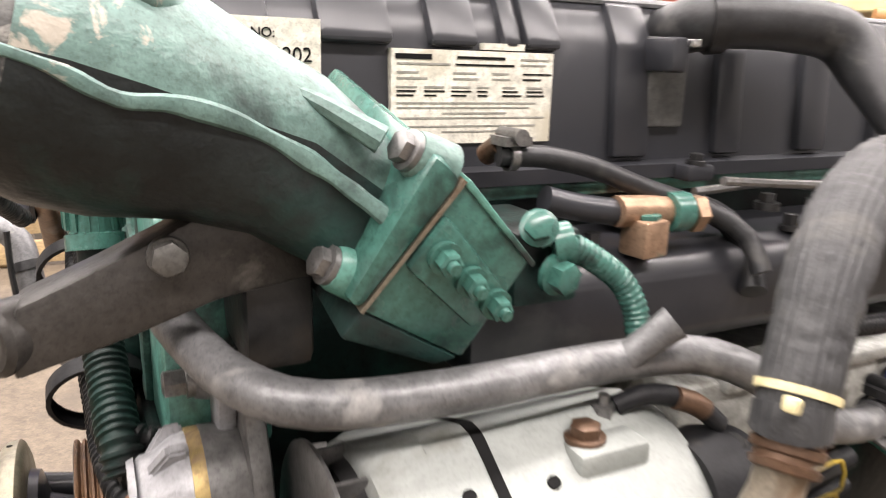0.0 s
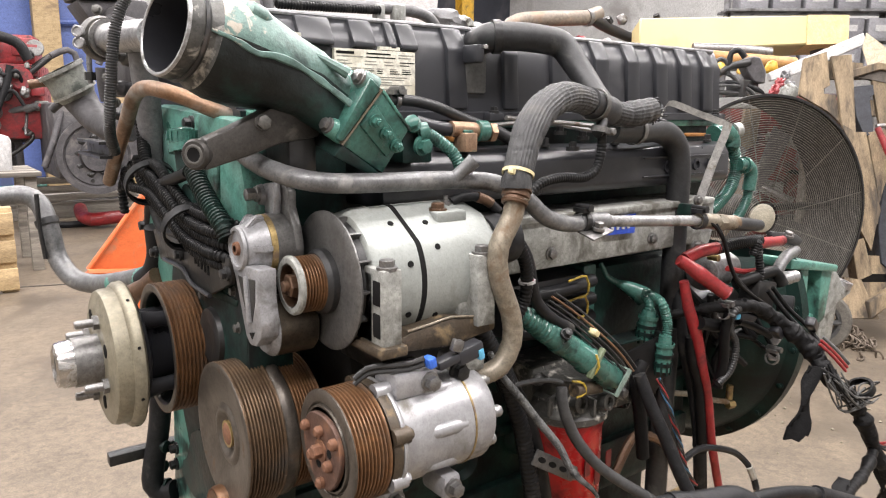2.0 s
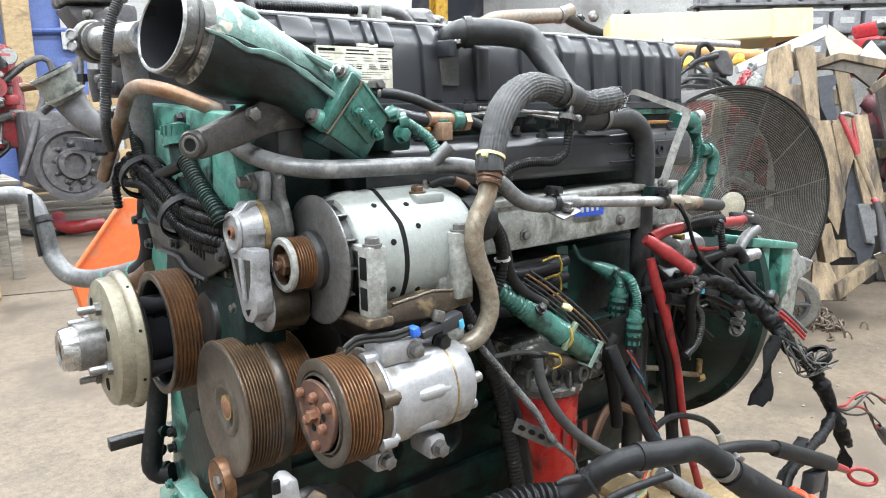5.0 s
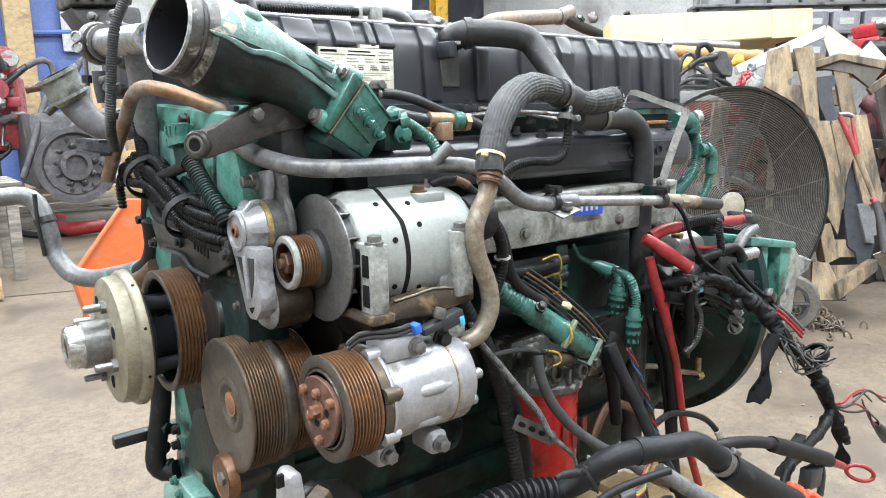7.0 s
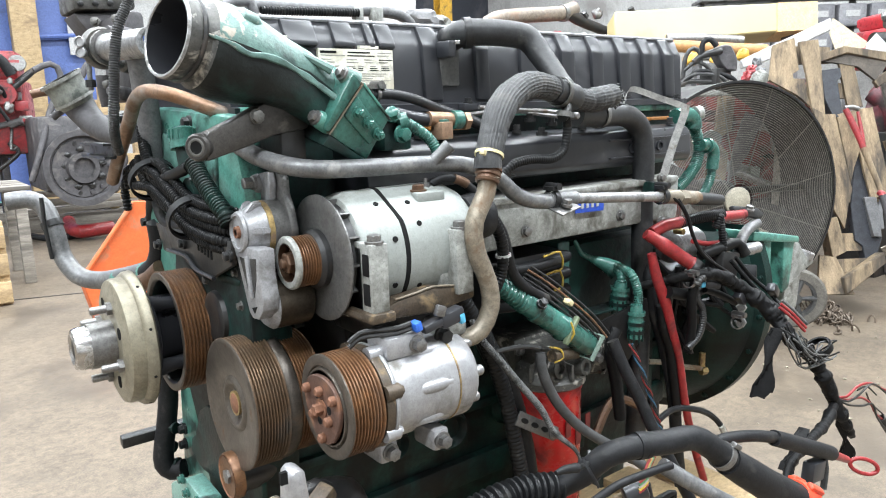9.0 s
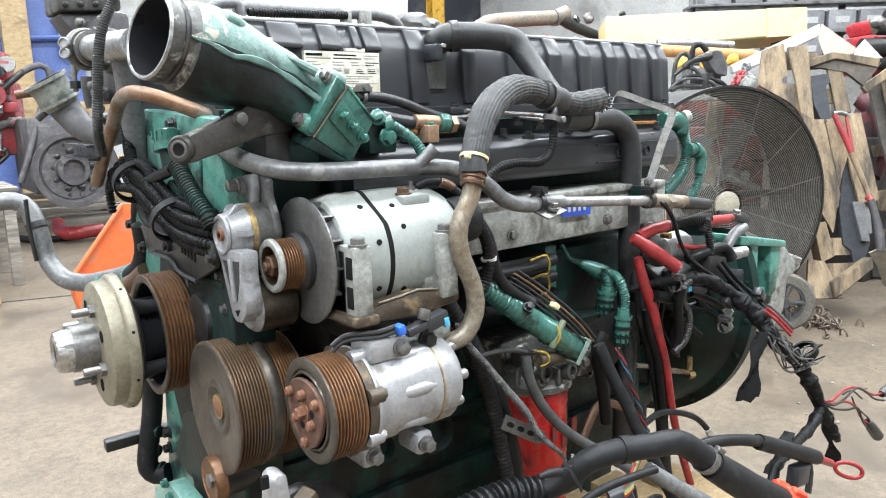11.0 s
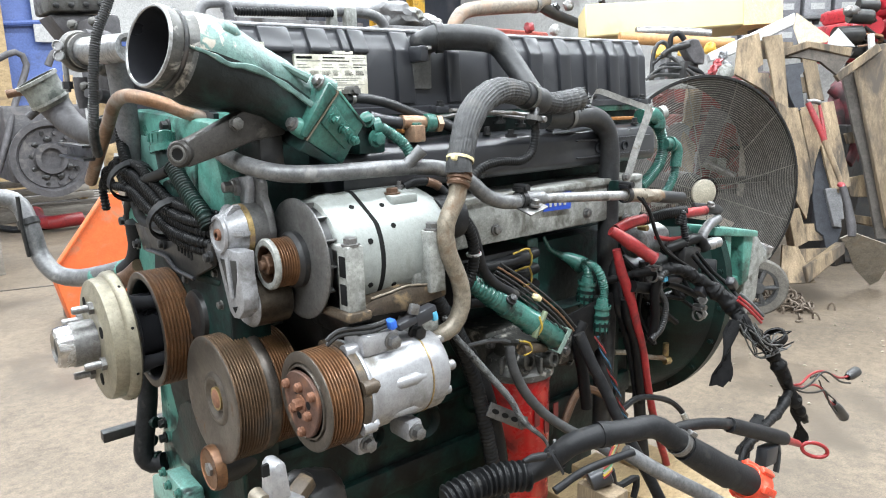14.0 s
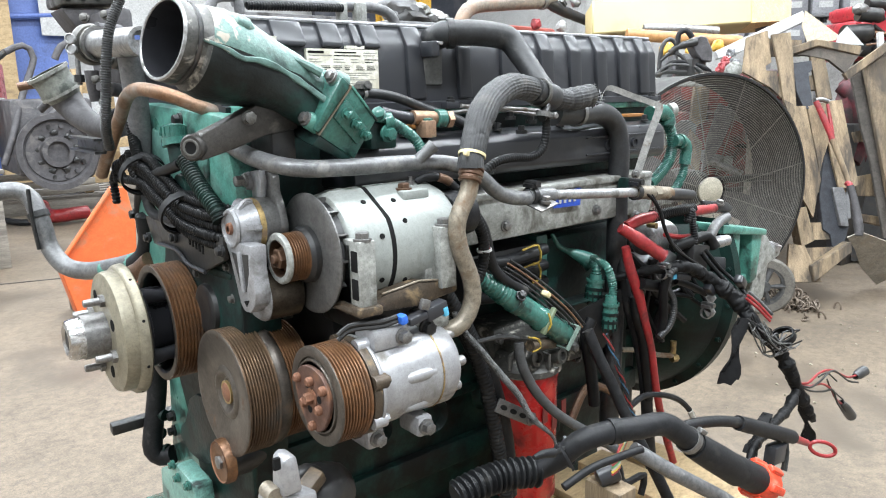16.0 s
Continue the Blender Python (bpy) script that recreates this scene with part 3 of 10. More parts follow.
def valve_cover():
    """Black cover over the rocker gear: a rounded box with upright ribs along its side and a flange below."""
    outline = [(-0.012, 1.106), (-0.012, 1.117), (0.002, 1.119), (0.005, 1.16), (0.008, 1.206), (0.025, 1.238), (0.036, 1.243), (0.30, 1.243), (0.325, 1.236), (0.335, 1.22), (0.345, 1.119), (0.36, 1.117), (0.36, 1.106)]
    bm = prism(outline, (-0.262, 0, 0), (0, 1, 0), (0, 0, 1), 1.008)
    cover = part("valve_cover", bm, BLACK_PLASTIC, engine, "ribbed black plastic valve cover")
    ribs = [(-0.225, 0.04), (-0.150, 0.05), (-0.08, 0.036), (-0.035, 0.014), (-0.008, 0.03), (0.075, 0.036), (0.18, 0.03), (0.286, 0.036), (0.39, 0.036), (0.472, 0.034), (0.553, 0.034), (0.628, 0.034), (0.698, 0.034)]
    for x, w in ribs:
        low = 1.201 if -0.17 < x < 0.0 else 1.122
        side = [(-0.006, 1.122), (-0.001, 1.185), (0.0, 1.207), (0.019, 1.2395), (0.035, 1.2395), (0.035, 1.122)]
        if low > 1.2:
            side = [(0.001, 1.201), (0.0, 1.207), (0.019, 1.2395), (0.035, 1.2395), (0.035, 1.201)]
        part("rib", prism(side, (x - w / 2, 0, 0), (0, 1, 0), (0, 0, 1), w, 0.004), BLACK_PLASTIC, cover)
    # pale bead along the top edge; its tone paints the edge's highlight
    part("top_bead", tube([(-0.255, 0.026, 1.2405), (0.2, 0.026, 1.2405), (0.742, 0.026, 1.2405)], 0.0035, 8, 0.1), mat("highlight_grey_edge", (0.24, 0.24, 0.25), (0.15, 0.15, 0.155), 0.4, scale=50), cover)
    part("panel", block((0.088, -0.003, 1.145), (0.128, 0.012, 1.215), 0.003), mat("greyed_plastic", (0.07, 0.07, 0.068), (0.1, 0.1, 0.095), 0.5, scale=60), cover)
    for x in (-0.2, 0.13, 0.42, 0.7):
        part("cover_bolt", bolt((x, -0.02, 1.118), (0, 0, 1), 0.006, 0.008), DARK_STEEL, cover)
        part("bolt_lug", block((x - 0.014, -0.028, 1.104), (x + 0.014, 0.0, 1.117), 0.003), BLACK_PLASTIC, cover)


def label_sheet(name, x0, x1, z0, z1, y, label, rows):
    """A paper label with lines of print: (row from the top, start, end, height, ink) in shares of its size."""
    w, h = x1 - x0, z1 - z0
    sheet = tagged(part(name, block((x0, y - 0.0006, z0), (x1, y + 0.012, z1)), PAPER), label, "label")
    for top, a, b, tall, ink in rows:
        part("print_line", block((x0 + a * w, y - 0.0011, z1 - (top + tall) * h), (x0 + b * w, y - 0.0005, z1 - top * h)), ink, sheet)
    return sheet


def words(parent, text, at, size, material, name="lettering"):
    cu = bpy.data.curves.new(name, "FONT")
    cu.body, cu.size, cu.extrude = text, size, 0.0003
    tmp = bpy.data.objects.new(name, cu)
    me = bpy.data.meshes.new_from_object(tmp)
    bpy.data.objects.remove(tmp)
    me.materials.append(material)
    ob = new(name, me)
    ob.parent = parent
    ob.matrix_basis = Matrix.Translation(Vector(at) - base_of(parent)) @ pose(0, 0, 0, 90, 0, 0)
    return ob


def labels():
    rnd = random.Random(4)
    rows = [(0.05, 0.02, 0.23, 0.055, INK_VOID), (0.06, 0.38, 0.68, 0.03, INK_VOID), (0.07, 0.78, 0.97, 0.018, INK_GREY), (0.13, 0.78, 0.95, 0.016, INK_GREY)]
    rows += [(0.14, 0.03, 0.34, 0.02, INK_GREY), (0.14, 0.37, 0.74, 0.022, INK_VOID)]
    for line in (0.23, 0.29):
        for a in (0.03, 0.36, 0.6, 0.8):
            rows.append((line, a, a + rnd.uniform(0.1, 0.2), 0.018, INK_GREY if rnd.random() < 0.6 else INK_VOID))
    for line in (0.38, 0.425, 0.47):
        for k in range(6):
            a = 0.03 + k * 0.16
            rows.append((line, a, a + rnd.uniform(0.06, 0.13), 0.018, INK_VOID if line > 0.4 else INK_GREY))
    for k, line in enumerate((0.55, 0.60, 0.66, 0.71, 0.80, 0.86)):
        a, b = (0.03, rnd.uniform(0.8, 0.97)) if k not in (2, 5) else (0.3, 0.7)
        rows.append((line, a, b, 0.016, INK_GREY))
    label_sheet("emission_label", -0.127, 0.0, 1.136, 1.199, 0.0015, "cream paper information label with fine printed lines on the black cover", rows)
    sheet = label_sheet("part_number_label", -0.246, -0.176, 1.168, 1.214, -0.004, "cream paper part number sticker on the black cover", [])
    words(sheet, "PART NO:", (-0.240, -0.0052, 1.2025), 0.008, INK_VOID)
    words(sheet, "739202", (-0.219, -0.0052, 1.1885), 0.0125, INK_VOID)
    tagged(part("barcode_strip", block((-0.058, 0.0010, 1.2000), (-0.025, 0.012, 1.2045)), PAPER), "thin white printed strip above the label", "label")


def manifold_side():
    # black plastic housing along the head
    outline = [(-0.02, 1.066), (-0.095, 1.066), (-0.112, 1.060), (-0.120, 1.047), (-0.122, 1.005), (-0.116, 0.994), (-0.02, 0.992)]
    housing = part("manifold_cover", prism(outline, (-0.105, 0.04, 0), (0, 1, 0), (0, 0, 1), 0.768, 0.003), BLACK_SATIN, engine, "long black plastic intake cover")
    for x in (0.0, 0.2, 0.36, 0.52, 0.62):
        part("stud", bolt((x, -0.06, 1.068), (0, 0, 1), 0.006, 0.012), DARK_STEEL, housing)
    for z in (1.042, 1.010):
        part("moulded_line", block((0.41, -0.0845, z), (0.645, -0.079, z + 0.003), 0.001), BLACK_PLASTIC, housing)
    for k in range(4):
        part("raised_mark", lathe([(-0.004, 0.0070), (0.002, 0.0070), (0.002, 0.0098), (-0.004, 0.0100)], (0.475 + k * 0.042, -0.0825, 1.0275), NEAR, 20, cap=False), BLACK_PLASTIC, housing)
    # aluminium rail below it
    rail = part("aluminium_manifold", prism([(0.06, 0.965), (0.60, 0.968), (0.60, 0.90), (0.585, 0.862), (0.545, 0.862), (0.535, 0.885), (0.06, 0.884)], (0, 0.0, 0), (1, 0, 0), (0, 0, 1), 0.10, 0.006), ALU_DIRTY, engine, "stained bare aluminium manifold")
    part("rail_lip", block((0.10, -0.106, 0.957), (0.59, -0.06, 0.9685), 0.003), ALU_DIRTY, rail)
    for x in (0.18, 0.42, 0.565):
        part("rail_bolt", bolt((x, -0.10, 0.878 + 0.03 * (x < 0.5)), NEAR, 0.008, 0.009), STEEL, rail)
    plate = part("blue_name_plate", prism([(0, -0.014), (0.074, -0.016), (0.074, 0.016), (0.0, 0.014)], (0.292, -0.1062, 0.940), (1, 0, 0), (0, 0, 1), 0.0012), BLUE_PLATE, engine, "small blue enamelled plate with pale lettering bars")
    for k in range(4):
        part("plate_bar", block((0.306 + k * 0.013, -0.1087, 0.933), (0.312 + k * 0.013, -0.1073, 0.943)), WHITE, plate)
    # clips and ledges in the shade below
    part("wiring_tray", block((0.12, -0.075, 0.77), (0.30, 0.02, 0.86), 0.01), BLACK_SATIN, engine)
    for z in (0.845, 0.815, 0.785):
        part("injector_line", tube([(0.13, -0.082, z), (0.2, -0.088, z - 0.004), (0.30, -0.08, z + 0.002)], 0.011, 10), RUBBER, engine)
    for z in (0.855, 0.822):
        part("yellow_clip", tube([(0.222, -0.1, z + 0.004), (0.262, -0.1, z + 0.007), (0.268, -0.1, z - 0.022), (0.25, -0.098, z - 0.027)], 0.0019, 8), YELLOW_PLASTIC, engine)
    part("green_bracket", block((0.29, -0.07, 0.70), (0.32, 0.02, 0.87), 0.004), GREEN_DARK, engine)
    # cover blackened for the darkness behind the boot and cables
    part("oil_cooler", block((0.33, -0.02, 0.63), (0.62, 0.03, 0.85), 0.02), SOOT_SHADE, engine, "black cooler cover")


def front_cover():
    """Green timing cover plate on the engine's front, with its flange, bosses and bolts."""
    shape = [(-0.045, 1.108), (0.262, 1.125), (0.285, 1.09), (0.29, 1.02), (0.375, 0.96), (0.385, 0.90), (0.30, 0.84), (0.275, 0.70), (0.30, 0.52), (0.33, 0.40), (0.28, 0.30), (-0.02, 0.28), (-0.06, 0.45), (-0.08, 0.75), (-0.075, 1.02)]
    cover = part("timing_cover", prism(shape, (-0.24, 0, 0), (0, 1, 0), (0, 0, 1), -0.045, 0.008), GREEN, engine, "green painted timing cover, chipped and oily")
    part("cover_flange", prism([(a * 1.0 - 0.004, b + 0.008) for a, b in shape[:5]] + [(0.26, 0.97), (-0.06, 0.97)], (-0.255, 0, 0), (0, 1, 0), (0, 0, 1), 0.03, 0.003), GREEN, cover)
    inner = [(0.0, 1.06), (0.22, 1.085), (0.24, 1.0), (0.20, 0.93), (0.02, 0.93)]
    part("raised_panel", prism(inner, (-0.284, 0, 0), (0, 1, 0), (0, 0, 1), -0.006, 0.003), PALE_GREEN, cover)
    dark = [(-0.086, 0.985), (0.15, 0.96), (0.20, 0.90), (0.235, 0.80), (0.21, 0.70), (0.16, 0.60), (0.12, 0.47), (-0.075, 0.44)]
    part("lower_housing", prism(dark, (-0.284, 0, 0), (0, 1, 0), (0, 0, 1), -0.010, 0.005), GREEN_GRIME_SHADE, cover, "oily black-green water pump housing")
    # strip added to darken the cover's side face between the pulleys
    part("oily_edge", prism([(-0.074, 0.985), (-0.081, 0.985), (-0.086, 0.75), (-0.066, 0.44), (-0.056, 0.44), (-0.078, 0.75)], (-0.236, 0, 0), (0, 1, 0), (0, 0, 1), -0.056, 0.002), GREEN_GRIME_SHADE, cover, "dark strip over the near side face of the cover")
    for y, z in ((0.25, 1.105), (0.1, 1.1), (-0.03, 1.085), (0.365, 0.93), (0.27, 0.80), (0.26, 0.66), (0.27, 0.575), (0.275, 0.545), (0.29, 0.50), (-0.04, 0.66), (0.05, 0.62)):
        part("cover_bolt", bolt((-0.286, y, z), -X, 0.008, 0.011), DARK_STEEL, cover)
    for y, z, r in ((0.06, 1.0, 0.028), (0.13, 0.79, 0.07), (-0.06, 0.735, 0.05)):
        part("boss", lathe([(0, r * 1.1), (-0.02, r), (-0.03, r * 0.9)], (-0.28, y, z), X, 36), GREEN_GRIME_SHADE, cover)
    for y0, z0, y1, z1 in ((0.24, 0.93, 0.04, 0.915), (0.2, 0.98, 0.05, 0.965)):
        part("casting_rib", tube([(-0.292, y0, z0), (-0.294, (y0 + y1) / 2, (z0 + z1) / 2), (-0.292, y1, z1)], 0.007, 8), GREEN_GRIME_SHADE, cover)
    part("mounting_foot", prism([(0.34, 0.40), (0.22, 0.45), (0.15, 0.36), (0.2, 0.30), (0.36, 0.30)], (-0.275, 0, 0), (0, 1, 0), (0, 0, 1), -0.06, 0.01), GREEN_CLEAN, cover)
    for y, z in ((0.30, 0.41), (0.24, 0.36), (0.32, 0.345)):
        part("cover_bolt", bolt((-0.336, y, z), -X, 0.008, 0.008), GREEN_CLEAN, cover)


def flywheel_end():
    """Bell housing with its round rim at the engine's rear."""
    shell = lathe([(-0.05, 0.2), (0.0, 0.27), (0.05, 0.295), (0.06, 0.317), (0.085, 0.317), (0.09, 0.30), (0.12, 0.28)], (0.775, 0.148, 0.672), X, 72)
    bmesh.ops.bisect_plane(shell, geom=list(shell.verts) + list(shell.edges) + list(shell.faces), plane_co=(0, 0, 0.83), plane_no=(0, 0, 1), clear_outer=True)
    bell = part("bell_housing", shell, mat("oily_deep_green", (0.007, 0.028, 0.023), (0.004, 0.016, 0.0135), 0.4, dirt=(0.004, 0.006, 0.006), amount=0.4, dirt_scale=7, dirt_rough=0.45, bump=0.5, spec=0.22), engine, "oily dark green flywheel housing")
    for k in range(10):
        a = math.pi * (0.85 + k * 0.09)
        c = Vector((0.832, 0.148 + 0.305 * math.cos(a), 0.672 + 0.305 * math.sin(a)))
        part("housing_bolt", bolt(c, -X, 0.006, 0.007), GREEN_GRIME_SHADE, bell)


engine_core()
valve_cover()
labels()
manifold_side()
front_cover()
flywheel_end()


# ---- belt drive and accessories on the front ----
def alternator():
    y, z = -0.157, 0.932
    alt = thing("alternator", (-0.12, y, z - 0.09), "pale grey alternator with rusty grooved pulley and fan disc", "alternator")
    at = (0, y, z)
    # shell: slightly barrel shaped, octagonal flats on top
    prof = [(-0.209, 0.058), (-0.209, 0.070), (-0.206, 0.0745), (-0.196, 0.0795), (-0.178, 0.081), (-0.177, 0.079), (-0.1515, 0.080), (-0.151, 0.0775), (-0.145, 0.0775), (-0.1445, 0.080), (-0.06, 0.081), (-0.045, 0.079), (-0.028, 0.07), (-0.022, 0.05)]
    can = lathe(prof, at, X, 96)
    for tilt, reach in ((58, 0.0735), (112, 0.0745), (-62, 0.0755)):
        n = Vector((0, -math.cos(radians(tilt)), math.sin(radians(tilt))))
        for v in can.verts:
            over = (v.co - Vector((v.co.x, y, z))).dot(n) - reach
            if over > 0:
                v.co -= n * over
    shell = part("housing", can, ALT_SHELL, alt, "pale cast aluminium housing with a dark seam")
    seam_ring = lathe([(-0.1512, 0.0765), (-0.1512, 0.0805), (-0.1448, 0.0805), (-0.1448, 0.0765)], at, X, 96, cap=False)
    for tilt, reach in ((58, 0.0739), (112, 0.0749), (-62, 0.0759)):
        n = Vector((0, -math.cos(radians(tilt)), math.sin(radians(tilt))))
        for v in seam_ring.verts:
            over = (v.co - Vector((v.co.x, y, z))).dot(n) - reach
            if over > 0:
                v.co -= n * over
    part("seam", seam_ring, INK_VOID, shell)
    for x, a in ((-0.165, 60), (-0.164, 18), (-0.165, -24), (-0.120, 57), (-0.124, 29), (-0.127, -29)):
        r = 0.0800 if a < 31 else 0.0738 / math.cos(radians(a - 58))
        c = Vector((x, y - r * math.cos(radians(a)), z + r * math.sin(radians(a))))
        n = Vector((0, -math.cos(radians(a)), math.sin(radians(a))))
        part("vent_hole", lathe([(-0.004, 0.0034), (0.0009, 0.0036), (0.0009, 0.0)], c, n, 14), INK_VOID, shell)
    # dark rear stator ring and front cooling slots
    part("front_ring", lathe([(-0.2165, 0.050), (-0.2165, 0.066), (-0.209, 0.069)], at, X, 56), DARK_STEEL, alt, "black slotted front ring")
    for k in range(14):
        a = 2 * math.pi * k / 14
        part("fan_blade", box((-0.216, y + 0.064 * math.cos(a), z + 0.064 * math.sin(a)), (0.016, 0.022, 0.0022), (math.degrees(a), 0, 0)), GREY_PLATE, alt)
    disc = [(-0.2285, 0.024), (-0.2285, 0.070), (-0.2275, 0.0765), (-0.2262, 0.0785), (-0.2242, 0.0785), (-0.2255, 0.070), (-0.2255, 0.024)]
    part("fan_disc", lathe(disc, at, X, 80), GREY_PLATE, alt, "dull grey pressed fan disc")
    part("spacer", lathe([(-0.241, 0.02), (-0.241, 0.033), (-0.236, 0.037), (-0.2286, 0.037)], at, X, 48), DARK_STEEL, alt)
    rim = [(-0.270, 0.0215), (-0.270, 0.0325), (-0.267, 0.0325)] + grooved(-0.266, -0.240, 0.0318, 7, 0.003, 0.001) + [(-0.240, 0.02)]
    pulley = part("pulley", lathe(rim[2:], at, X, 56, cap=False), GROOVE, alt, "rusty seven-groove pulley")
    part("pulley_lip", lathe([(-0.258, 0.0222), (-0.2700, 0.0232), (-0.2718, 0.0245), (-0.2718, 0.0305), (-0.2695, 0.0328), (-0.266, 0.0326)], at, X, 56, cap=False), ALU_DIRTY, pulley)
    part("pulley_hollow", lathe([(-0.2716, 0.0227), (-0.256, 0.0215), (-0.256, 0.0)], at, X, 40, cap=False), RUST_BROWN, pulley)
    part("nut", join(lathe([(-0.262, 0.0165), (-0.259, 0.0165)], at, X, 24), lathe([(-0.2735, 0.0115), (-0.272, 0.0132), (-0.259, 0.0132)], at, X, 6), lathe([(-0.279, 0.005), (-0.278, 0.0062), (-0.27, 0.0062)], at, X, 16)), RUST_BROWN, pulley)
    # mounting feet with slots and bolts, on the near side
    for x0, x1, top, front in ((-0.214, -0.190, 0.959, -0.257), (-0.085, -0.058, 0.960, -0.252)):
        foot = part("mounting_foot", join(block((x0, front, 0.876), (x1, y - 0.03, top), 0.003), block((x0 - 0.012 * (x0 > -0.1), front + 0.02, 0.876), (x1 + 0.004, y - 0.03, top - 0.004), 0.003)), ALU_DIRTY, alt)
        part("foot_bolt", bolt(((x0 + x1) / 2, front + 0.011, top), (0, 0, 1), 0.0088, 0.010), STEEL, foot)
        if x0 < -0.15:
            for z0 in (0.885, 0.920):
                part("slot", block((x0 - 0.0012, front + 0.005, z0), (x0 + 0.004, front + 0.020, z0 + 0.027), 0.002), INK_VOID, foot)
            part("foot_base", block((x0 - 0.006, front - 0.006, 0.866), (x1 + 0.004, front + 0.05, 0.878), 0.003), BRACKET_BROWN, foot)
    # terminals on top
    part("terminal_pad", block((-0.105, y - 0.042, z + 0.056), (-0.06, y + 0.01, z + 0.0725), 0.004), ALT_SHELL, alt)
    part("terminal_bolt", bolt((-0.092, y - 0.026, z + 0.0725), (0, 0, 1), 0.0085, 0.009), RUST_BROWN, alt)
    part("stud", lathe([(0, 0.003), (0.017, 0.003)], (-0.070, y - 0.012, z + 0.07), (0, 0, 1), 10), STEEL, alt)
    part("stud_nut", lathe([(0, 0.007), (0.008, 0.007)], (-0.070, y - 0.012, z + 0.073), (0, 0, 1), 6), STEEL, alt)
    part("end_cap", lathe([(-0.03, 0.03), (-0.01, 0.034), (0.012, 0.03), (0.018, 0.018), (0.018, 0)], (0, y - 0.035, z + 0.03), X, 32), RUBBER, alt, "black rubber terminal cover")


def alternator_bracket():
    b = thing("alternator_bracket", (-0.12, -0.15, 0.82), "rust-stained cast bracket under the alternator", "bracket")
    part("cradle", prism([(-0.221, 0.866), (-0.172, 0.862), (-0.119, 0.858), (-0.051, 0.866), (-0.051, 0.884), (-0.105, 0.889), (-0.117, 0.892), (-0.172, 0.884), (-0.180, 0.880), (-0.221, 0.876)], (0, -0.10, 0), (1, 0, 0), (0, 0, 1), 0.145, 0.004), BRACKET_BROWN, b)
    part("bracket_lip", tube([(-0.176, -0.2445, 0.886), (-0.145, -0.2445, 0.889), (-0.117, -0.2445, 0.8925), (-0.085, -0.2445, 0.888)], 0.0015, 8), PIPE_TAN, b)
    part("lower_web", prism([(-0.20, 0.866), (-0.06, 0.866), (-0.075, 0.82), (-0.185, 0.825)], (0, -0.11, 0), (1, 0, 0), (0, 0, 1), 0.11, 0.004), DARK_MESS, b)
    part("leg", prism([(-0.19, 0.865), (-0.06, 0.865), (-0.08, 0.72), (-0.17, 0.72)], (0, 0.04, 0), (1, 0, 0), (0, 0, 1), 0.17, 0.006), DARK_MESS, b)
    part("stay", block((-0.18, -0.12, 0.80), (-0.06, 0.03, 0.83), 0.008), DARK_MESS, b)


